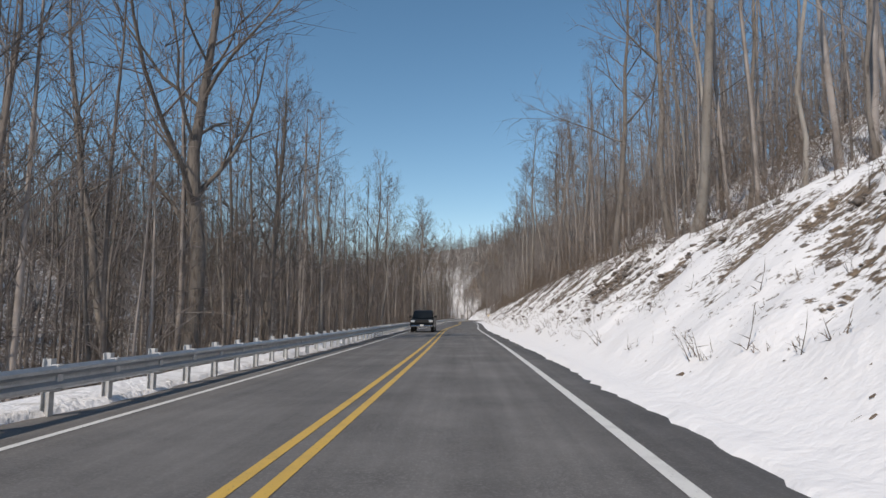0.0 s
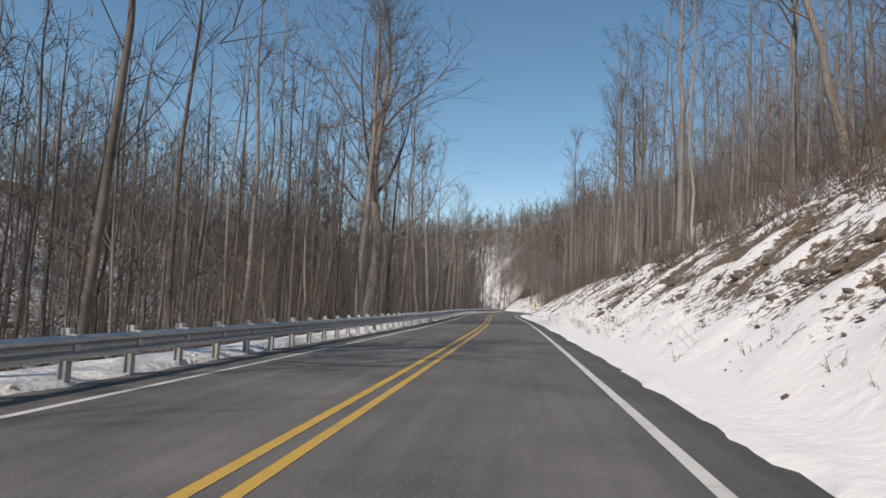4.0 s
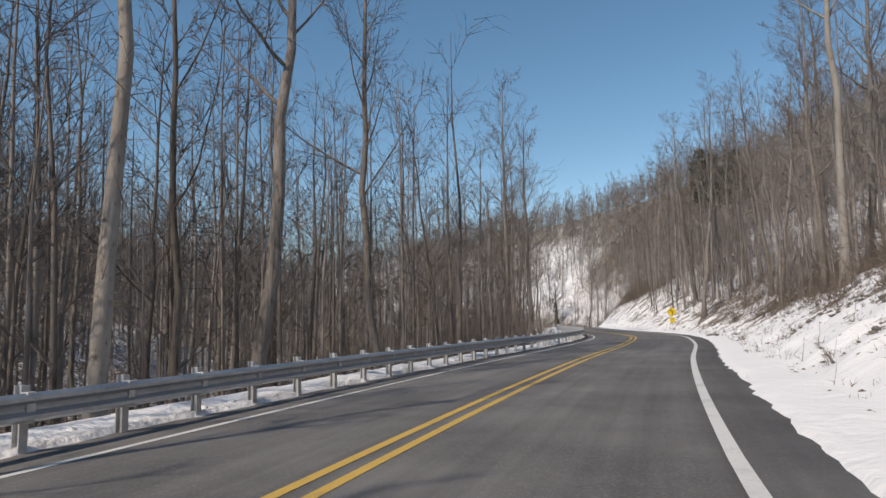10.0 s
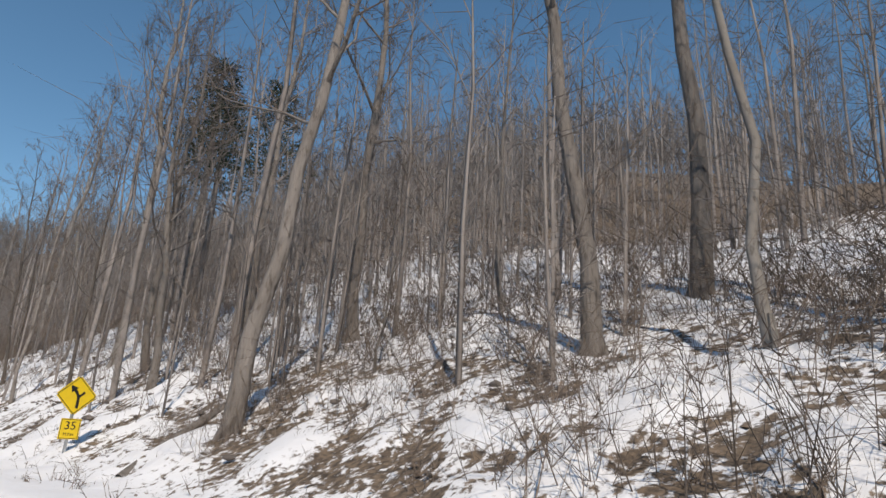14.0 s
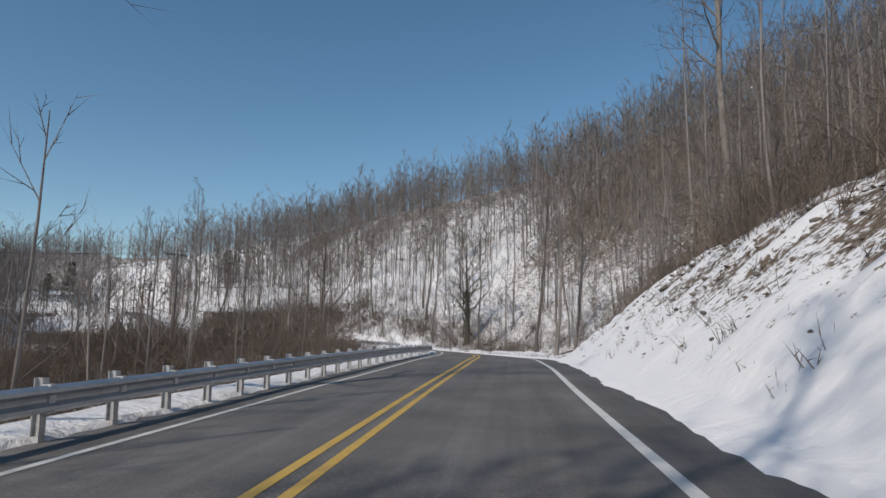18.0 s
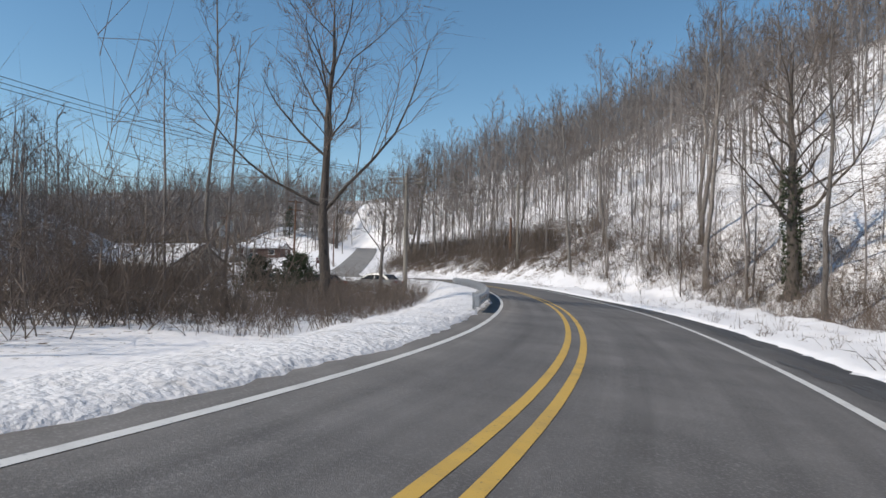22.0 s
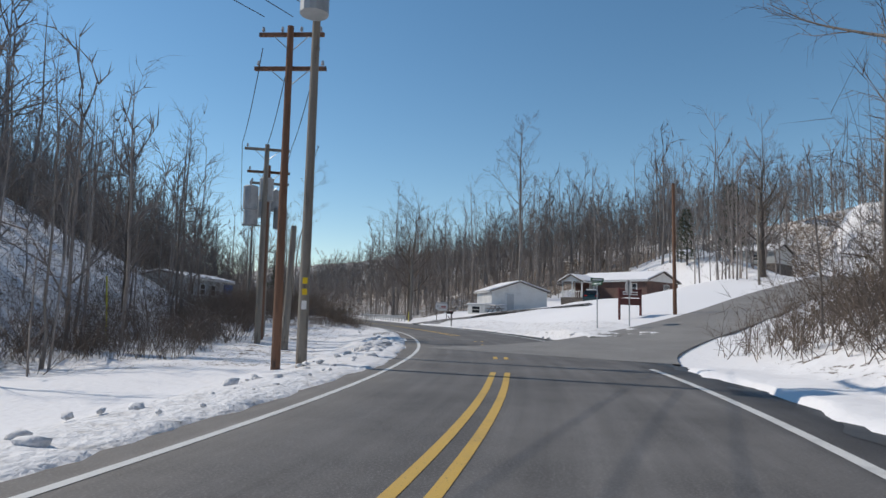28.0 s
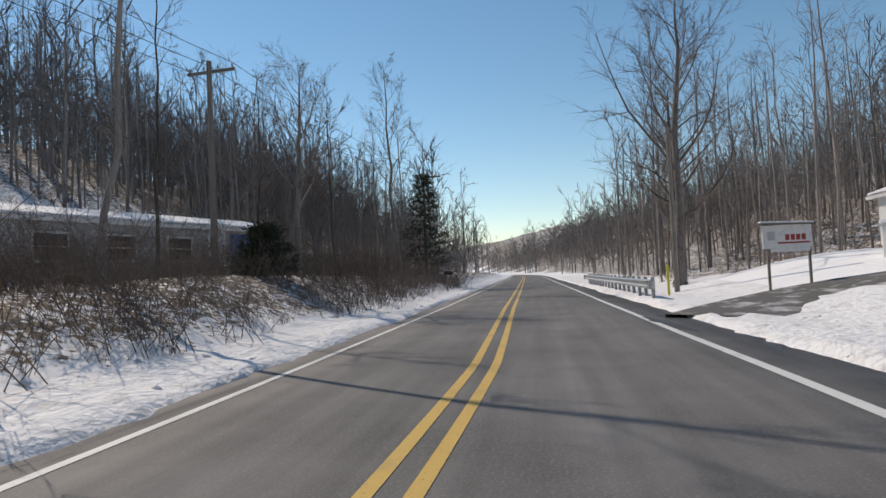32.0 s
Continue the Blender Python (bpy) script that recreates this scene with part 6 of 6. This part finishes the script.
def door(top, x, y, z, w=0.92, h=2.05, axis="y", out=-1, mat=None):
    m = Matrix.Translation((x, y, z)) @ (Matrix.Identity(4) if axis == "y" else Matrix.Rotation(radians(90 * out), 4, "Z"))
    bm = bmesh.new()
    for sx, sz, cx, cz in ((w + 0.18, 0.09, 0, h + 0.045), (0.09, h, -w / 2 - 0.045, h / 2), (0.09, h, w / 2 + 0.045, h / 2)):
        box_bm(sx, 0.06, sz, (cx, -0.02, cz), bm=bm)
    fr = part("door_frame", bm, TRIM, top)
    fr.matrix_basis = m
    part("door_leaf", box_bm(w, 0.045, h, (0, -0.01, h / 2)), mat or DOOR_GREY, fr)
    part("handle", rod_bm((w * 0.38, -0.03, 1.0), (w * 0.38, -0.09, 1.0), 0.025, sides=8), CHROME, fr)


# brick house on the rise above the junction
HT = math.atan2(0.6, 0.8)
HX, HY, HZ = -145.0, 412.0, 3.3


def by_house(lx, ly):
    return HX + 0.8 * lx - 0.6 * ly, HY + 0.6 * lx + 0.8 * ly


house = gable_house("brick_bungalow", HX, HY, HT, 10.4, 7.6, 2.1, 1.15, BRICK_DARK, "low dark brick bungalow with white gables and snowy roof", z=HZ)
for sx in (-1, 1):
    g = part("gable_siding", prism_bm([(-3.85, 2.25), (3.85, 2.25), (0, 3.42)], 0.05, "x"), SIDING_WHITE, house, "white siding in the gable")
    g.location = (sx * 5.22, 0, 0)
window(house, 3.2, -3.8, 1.4, 1.3, 1.0, "y", -1)
door(house, -2.2, -3.82, 0.2, axis="y")
window(house, 5.22, 0.8, 1.4, 1.2, 1.0, "x", 1)
porch = gable_house("front_porch", *by_house(-3.4, -5.3), HT + radians(90), 3.0, 3.2, 2.0, 0.75, TRIM, "white porch with posts and a small snowy gable", z=HZ)
for child in list(porch.children):
    if child.name.startswith("wall"):
        bpy.data.objects.remove(child)
for cx, cy in ((-1.35, 1.45), (-1.35, 0.0), (-1.35, -1.45), (1.2, 1.45), (1.2, -1.45)):
    part("porch_post", box_bm(0.14, 0.14, 2.0, (cx, cy, 1.2), 0.01), TRIM, porch)
part("porch_rail", box_bm(0.06, 2.8, 0.08, (-1.35, 0, 0.95)), TRIM, porch)
for k in range(9):
    part("baluster", box_bm(0.04, 0.04, 0.75, (-1.35, -1.25 + 0.31 * k, 0.56)), TRIM, porch)
porch["category"] = "porch"

# white shed and site trailer beside the driveway
shed = gable_house("white_shed", -145.5, 397.2, radians(6), 7.0, 7.0, 2.3, 1.15, SIDING_WHITE, "white sided shed with a snow-covered gable roof", z=1.45)
door(shed, 3.52, -1.2, 0.2, 0.9, 2.0, "x", 1)
trailer = empty("white_trailer_hut", Matrix.LocRotScale((-140.5, 393.5, -0.1), Euler((0, 0, radians(141.5))), None))
part("body", box_bm(6.0, 2.2, 2.1, (0, 0, 1.25), 0.04), SIDING_WHITE, trailer)
part("roof_snow", box_bm(6.1, 2.3, 0.16, (0, 0, 2.42), 0.06), SNOW, trailer)
part("eave_trim", box_bm(6.1, 2.3, 0.08, (0, 0, 2.30)), DOOR_GREY, trailer)
part("skirting", box_bm(5.8, 2.0, 0.9, (0, 0, -0.2)), DOOR_GREY, trailer)
door(trailer, 2.0, -1.12, 0.35, 0.8, 1.85, "y", -1, SIGN_WHITE)
window(trailer, 0.2, -1.12, 1.75, 0.8, 0.5, "y", -1)
window(trailer, -3.02, 0.0, 1.75, 1.0, 0.7, "x", -1)
tagged(trailer, "small white trailer hut with a snowy flat roof", "trailer")
table = empty("picnic_table", Matrix.LocRotScale((-135.8, 393.4, ground_at(-135.8, 393.4)), Euler((0, 0, radians(10))), None))
part("tabletop", box_bm(1.8, 0.75, 0.05, (0, 0, 0.75)), WOOD_GREY, table)
part("snow_cap", box_bm(1.76, 0.72, 0.10, (0, 0, 0.825), 0.03), SNOW, table)
for sy in (-0.65, 0.65):
    part("bench", box_bm(1.8, 0.28, 0.05, (0, sy, 0.45)), WOOD_GREY, table)
for sx in (-0.65, 0.65):
    for sy in (-1, 1):
        part("leg", rod_bm((sx, sy * 0.15, 0.72), (sx, sy * 0.7, -0.05), 0.04, sides=6), WOOD_GREY, table)
    part("brace", box_bm(0.05, 1.5, 0.08, (sx, 0, 0.42)), WOOD_GREY, table)
tagged(table, "weathered picnic table capped with snow", "picnic table")

# long mobile home above the left bank
home = gable_house("mobile_home", -136.8, 360.3, radians(174), 14.0, 4.6, 2.3, 0.55, SIDING_GREY, "long pale grey mobile home with a snowy low roof", over=0.2, z=1.55)
for wx in (-5.2, -2.2, 0.8):
    window(home, wx, -2.3, 1.45, 1.3, 1.0, "y", -1)
door(home, 3.0, -2.33, 0.25)
window(home, -7.02, 0.5, 1.5, 0.7, 0.7, "x", -1)
part("tarpaulin", box_bm(2.6, 0.10, 1.7, (5.2, -2.42, 1.4), 0.03), TARP, home, "blue tarpaulin hung on the wall")

# tan house in the hollow and houses up the hill
hollow = gable_house("tan_house", -83.2, 359.4, radians(24), 10.0, 8.5, 2.6, 2.0, SIDING_TAN, "tan house with a snowy gable roof in the hollow", z=-1.7)
window(hollow, 5.02, 1.5, 1.6, 1.1, 1.1, "x", 1)
window(hollow, 5.02, -1.8, 1.6, 1.1, 1.1, "x", 1)
window(hollow, 0.0, 4.25, 1.6, 1.4, 1.1, "y", 1)
hill_house = gable_house("tan_cottage", -91.3, 408.8, radians(30), 6.0, 5.0, 2.1, 1.2, SIDING_TAN, "small tan cottage half hidden by bare trees")
window(hill_house, 0.0, -2.52, 1.5, 1.2, 1.0, "y", -1, SIGN_MAROON)
window(hill_house, -3.02, 0.0, 1.5, 1.0, 1.0, "x", -1)
upper = gable_house("hilltop_house", -160.0, 439.0, radians(35), 9.0, 6.5, 1.9, 1.1, SIDING_GREY, "distant grey house with a snowy roof up the side road")
window(upper, 2.0, -3.27, 1.2, 1.2, 0.9, "y", -1)
window(upper, -2.5, -3.27, 1.2, 1.2, 0.9, "y", -1)


# ---- vehicles ----
def wheel(top, x, y, r, w):
    ob = part("wheel", rod_bm((x, y - w / 2, r), (x, y + w / 2, r), r, sides=20), RUBBER, top, "black tyre with bright rim")
    sy = 1 if y > 0 else -1
    bm = rod_bm((x, y + sy * (w / 2 - 0.01), r), (x, y + sy * (w / 2 + 0.012), r), r * 0.62, r * 0.55, sides=16)
    for k in range(5):
        a = k * 1.2566
        box_bm(r * 0.5, 0.03, r * 0.14, (x + math.cos(a) * r * 0.3, y + sy * (w / 2 + 0.012), r + math.sin(a) * r * 0.3), turn=Matrix.Rotation(-a, 4, "Y"), bm=bm)
    part("rim", bm, ALUMINIUM, ob)


def shell(profile, widths, mat, name, parent):
    """A body from a side outline; widths narrow with height."""
    bm = bmesh.new()
    rows = []
    for sy in (-1, 1):
        rows.append([bm.verts.new((x, sy * widths(x, z), z)) for x, z in profile])
    n = len(profile)
    bm.faces.new(rows[0])
    bm.faces.new(list(reversed(rows[1])))
    for k in range(n):
        bm.faces.new((rows[0][k], rows[1][k], rows[1][(k + 1) % n], rows[0][(k + 1) % n]))
    bmesh.ops.recalc_face_normals(bm, faces=bm.faces)
    bmesh.ops.bevel(bm, geom=[e for e in bm.edges if abs(e.verts[0].co.y - e.verts[1].co.y) < 0.5], offset=0.05, segments=2, affect="EDGES")
    return part(name, bm, mat, parent)


def sedan(x, y, turn, mat, label, z=None, snow=False, size=1.0):
    z = ground_at(x, y) if z is None else z
    top = empty("sedan", Matrix.LocRotScale((x, y, z), Euler((0, 0, turn)), (size,) * 3))
    low = [(-2.25, 0.35), (-2.3, 0.62), (-2.15, 0.92), (-1.5, 1.0), (0.95, 0.96), (2.0, 0.82), (2.28, 0.62), (2.28, 0.35), (1.85, 0.25), (-1.85, 0.25)]
    shell(low, lambda u, v: 0.90 - 0.06 * max(0, v - 0.6), mat, "body", top)
    cab = [(-1.75, 0.95), (-1.1, 1.40), (-0.2, 1.46), (0.45, 1.40), (1.25, 0.93)]
    shell(cab, lambda u, v: 0.84 - 0.34 * max(0, v - 0.95), mat, "cabin", top)
    for sy in (-1, 1):
        for outline in ([(-1.45, 1.00), (-0.98, 1.34), (-0.35, 1.37), (-0.35, 0.99)], [(-0.27, 0.99), (-0.27, 1.37), (0.38, 1.33), (0.95, 0.98)]):
            bm = bmesh.new()
            bm.faces.new([bm.verts.new((u, sy * (0.853 - 0.34 * max(0, v - 0.95)), v)) for u, v in outline])
            bmesh.ops.solidify(bm, geom=bm.faces[:], thickness=0.012)
            part("side_window", bm, GLASS_DARK, top)
        part("mirror", box_bm(0.12, 0.16, 0.12, (0.85, sy * 0.95, 1.02), 0.03), mat, top)
    for outline, nm in (([(0.52, 1.37), (1.22, 0.98)], "windscreen"), ([(-1.72, 1.0), (-1.16, 1.37)], "rear_window")):
        (u1, v1), (u2, v2) = outline
        bm = bmesh.new()
        up = Vector((v1 - v2, 0, u2 - u1)).normalized() * 0.02
        if up.z < 0:
            up = -up
        bm.faces.new([bm.verts.new(Vector(c) + up) for c in ((u1, -0.66, v1), (u1, 0.66, v1), (u2, 0.72, v2), (u2, -0.72, v2))])
        bmesh.ops.solidify(bm, geom=bm.faces[:], thickness=0.012)
        part(nm, bm, GLASS_DARK, top)
    for sx in (-1.38, 1.38):
        for sy in (-0.80, 0.80):
            wheel(top, sx, sy, 0.32, 0.22)
    for sy in (-0.62, 0.62):
        part("headlight", box_bm(0.16, 0.34, 0.13, (2.2, sy, 0.70), 0.03), LENS, top)
        part("tail_light", box_bm(0.12, 0.34, 0.15, (-2.24, sy, 0.80), 0.03), LENS_RED, top)
    part("bumper", box_bm(0.12, 1.7, 0.16, (2.26, 0, 0.42), 0.04), mat, top)
    if snow:
        part("snow_cap", box_bm(1.5, 1.15, 0.14, (-0.4, 0, 1.52), 0.06), SNOW, top, "thick snow on the roof")
        part("snow_cap", box_bm(1.0, 1.45, 0.10, (1.6, 0, 0.98), 0.05, turn=Matrix.Rotation(radians(6), 4, "Y")), SNOW, top)
    tagged(top, label, "car", "parked cars")
    return top


sedan(-57.2, 365.2, radians(193), PAINT_SILVER, "silver sedan parked behind the guardrail in snow", size=1.0)
sedan(-60.2, 361.9, radians(190), PAINT_BLACK, "dark sedan with snow on roof and bonnet, parked in the lot", snow=True, size=0.92)
sedan(-138.2, 405.2, radians(160), PAINT_TEAL, "dark teal car with a snowy roof parked by the house", snow=True)


def pickup(x, y, turn):
    top = empty("pickup_truck", Matrix.LocRotScale((x, y, float(ROAD_Z[0])), Euler((0, 0, turn)), None))
    low = [(-2.75, 0.55), (-2.75, 1.12), (-0.75, 1.14), (1.2, 1.14), (2.55, 1.05), (2.75, 0.85), (2.75, 0.5), (2.3, 0.42), (-2.3, 0.42)]
    shell(low, lambda u, v: 0.98 - 0.05 * max(0, v - 0.8), PAINT_BLACK, "body", top)
    cab = [(-0.95, 1.12), (-0.85, 1.80), (0.35, 1.84), (0.65, 1.78), (1.35, 1.12)]
    shell(cab, lambda u, v: 0.92 - 0.2 * max(0, v - 1.12), PAINT_BLACK, "cab", top)
    part("bed_floor", box_bm(1.8, 1.5, 0.04, (-1.8, 0, 1.16)), PLASTIC, top)
    for sy in (-1, 1):
        part("bed_rail", box_bm(1.9, 0.10, 0.10, (-1.78, sy * 0.90, 1.19), 0.02), PLASTIC, top)
        for outline in ([(-0.72, 1.2), (-0.68, 1.72), (0.02, 1.76), (0.02, 1.2)], [(0.1, 1.2), (0.1, 1.76), (0.45, 1.72), (1.05, 1.2)]):
            bm = bmesh.new()
            bm.faces.new([bm.verts.new((u, sy * (0.935 - 0.2 * (v - 1.12)), v)) for u, v in outline])
            bmesh.ops.solidify(bm, geom=bm.faces[:], thickness=0.012)
            part("side_window", bm, GLASS_DARK, top)
        part("mirror", box_bm(0.12, 0.22, 0.2, (0.95, sy * 1.08, 1.3), 0.03), PLASTIC, top)
        part("headlight", box_bm(0.10, 0.34, 0.20, (2.72, sy * 0.74, 0.92), 0.03), LENS, top)
        part("tail_light", box_bm(0.06, 0.16, 0.32, (-2.76, sy * 0.86, 0.92), 0.02), LENS_RED, top)
    bm = bmesh.new()
    bm.faces.new([bm.verts.new(c) for c in ((0.74, -0.72, 1.75), (0.74, 0.72, 1.75), (1.40, 0.84, 1.17), (1.40, -0.84, 1.17))])
    bmesh.ops.solidify(bm, geom=bm.faces[:], thickness=0.012)
    part("windscreen", bm, GLASS_DARK, top)
    part("grille", box_bm(0.06, 1.1, 0.26, (2.76, 0, 0.92), 0.02), PLASTIC, top)
    part("bumper", box_bm(0.16, 1.8, 0.13, (2.80, 0, 0.52), 0.04), CHROME, top)
    part("bumper", box_bm(0.16, 1.8, 0.18, (-2.82, 0, 0.56), 0.05), CHROME, top)
    part("number_plate", box_bm(0.01, 0.30, 0.15, (2.90, 0, 0.58)), SIGN_WHITE, top)
    for sx in (-1.75, 1.75):
        for sy in (-0.84, 0.84):
            wheel(top, sx, sy, 0.39, 0.26)
    tagged(top, "black pickup truck coming the other way in its lane", "pickup truck")


TRUCK_S = 114.5
pickup(*along(TRUCK_S, -1.62), heading(TRUCK_S) - math.pi / 2)


# ---- side road, driveway and loose things ----
def ribbon(name, pts, width, mat, label, lift=0.02, flare=0.0):
    s, p = spline(pts, 1.0)
    t = np.gradient(p[:, :2], axis=0)
    t /= np.linalg.norm(t, axis=1)[:, None]
    half = width / 2 + flare * np.exp(-s / 5.0)
    left = np.c_[p[:, 0] - t[:, 1] * half, p[:, 1] + t[:, 0] * half, p[:, 2] + lift]
    right = np.c_[p[:, 0] + t[:, 1] * half, p[:, 1] - t[:, 0] * half, p[:, 2] + lift]
    n = len(s)
    low = np.concatenate([left, right]) - (0, 0, 0.15)
    i = np.arange(n - 1)
    tri = np.concatenate([np.stack([i, i + n, i + n + 1], 1), np.stack([i, i + n + 1, i + 1], 1), np.stack([i, i + 1, i + 2 * n + 1], 1), np.stack([i, i + 2 * n + 1, i + 2 * n], 1), np.stack([i + n, i + 3 * n + 1, i + n + 1], 1), np.stack([i + n, i + 3 * n, i + 3 * n + 1], 1)])
    ob = link_mesh(name, mesh_from(name, np.concatenate([left, right, low]), tri), mat)
    ob.data.polygons.foreach_set("use_smooth", [False] * len(tri))
    tagged(ob, label, "road", kind="structure")
    return ob


ribbon("side_road", SIDE, 4.7, ASPHALT_OLD, "worn grey asphalt side road climbing past the house", 0.004, 2.0)
drive = [(*along(su, du), 0.0) for su, du in ((522.5, 5.2), (524.5, 7.5), (525.2, 10.0), (523.5, 13.0), (520.0, 16.0), (517.0, 20.0))]
ribbon("driveway", [(x, y, ground_at(x, y) + 0.05) for x, y, _ in drive], 3.6, GRAVEL, "wet gravel driveway with melting snow", 0.03)


def log(a, b, r, mat, label, snow=False):
    a, b = Vector(a), Vector(b)
    pts = [a.lerp(b, u) + Vector((0, 0, 0.04 * math.sin(5 * u))) for u in np.linspace(0, 1, 6)]
    out = [[], []]
    tube(out, [tuple(p) for p in pts], [r, r * 1.02, r * 0.94, r * 0.9, r * 0.82, r * 0.7], 9)
    ob = link_mesh("fallen_log", mesh_from("fallen_log", *packed(out)), mat)
    tagged(ob, label, "log", "fallen logs")


def rest(x, y, r):
    return (x, y, ground_at(x, y) + r * 0.8)


log(rest(-0.9, 218.4, 0.14), rest(-1.3, 220.0, 0.14), 0.14, BARK_PALE, "short cut log lying in roadside snow")
log(rest(-1.3, 240.9, 0.1), rest(2.4, 243.9, 0.1), 0.11, BARK, "fallen trunk leaning down the snow bank")
log(rest(-14.6, 343.5, 0.1), rest(-11.5, 348.5, 0.1), 0.10, BARK_PALE, "pale fallen limb on the crest of the bank")
for k in range(7):
    yy = 203 + 2.1 * k
    log(rest(5.0 + 0.7 * k, yy, 0.1), rest(13.5 + 0.5 * k, yy + 3.0, 0.1), 0.12, BARK, "fallen trunk among brush on the hillside")
log(rest(-32, 383, 0.1), rest(-27, 386, 0.1), 0.1, BARK_DARK, "dark fallen limb on the snowy hillside")


def snow_lumps(name, s0, s1, d0, d1, count, size, seed, label):
    r = np.random.RandomState(seed)
    s = r.uniform(s0, s1, count)
    d = r.uniform(d0, d1, count)
    x, y = along(s, d)
    z = np.where(np.abs(d) < 4.3, np.maximum(height(x, y), tilt(s, d)), height(x, y) - 0.04)
    ob = gather(name, clumps, [(r.randint(5), x[k], y[k], z[k] + 0.06, r.rand() * 6.3, size * (0.35 + r.rand() ** 2)) for k in range(count)], SNOW_DIRTY)
    tagged(ob, label, "snow", kind="stuff")


snow_lumps("snow_lumps", 438, 600, -4.9, -3.2, 650, 0.16, 1, "lumps of ploughed snow along the road edge")
snow_lumps("snow_lumps", 60, 390, -4.4, -3.8, 700, 0.11, 2, "lumps of ploughed snow beneath the guardrail")
snow_lumps("snow_lumps", 489, 600, 4.7, 6.4, 420, 0.18, 3, "lumps of ploughed snow along the road edge")
snow_lumps("snow_lumps", 480, 484, -4.4, -3.4, 40, 0.30, 4, "broken heap of ploughed snow blocks")

# damp strips where meltwater runs over the asphalt
damp_rng = np.random.RandomState(21)
for s0, s1, d0, d1, count, wide in ((398, 424, 3.95, 4.6, 9, 0.16), (448, 462, 3.95, 4.4, 6, 0.16), (508, 526, 3.85, 4.4, 6, 0.12), (462, 476, 4.05, 4.6, 8, 0.16)):
    for k in range(count):
        a0 = damp_rng.uniform(s0, s1)
        a1 = a0 + damp_rng.uniform(1.5, 4.5)
        mid = damp_rng.uniform(d0, d1)
        skew = damp_rng.uniform(-0.12, 0.22)
        half = wide * damp_rng.uniform(0.5, 1.3)
        shape = lambda s, a0=a0, a1=a1: np.sqrt(np.clip(np.sin(np.pi * (s - a0) / (a1 - a0)), 0.02, 1))
        strip("damp_patch", a0, a1, lambda s: mid + skew * (s - a0) - half * shape(s) * (1 + 0.5 * np.sin(4.1 * s)), lambda s: mid + skew * (s - a0) + half * shape(s) * (1 + 0.5 * np.sin(5.3 * s + 1)), 0.0025 + 0.0009 * (k % 6), 0.0025 + 0.0009 * (k % 6), ASPHALT_WET, 0.25, "dark damp patch of meltwater on asphalt", "road", ragged=0.05)
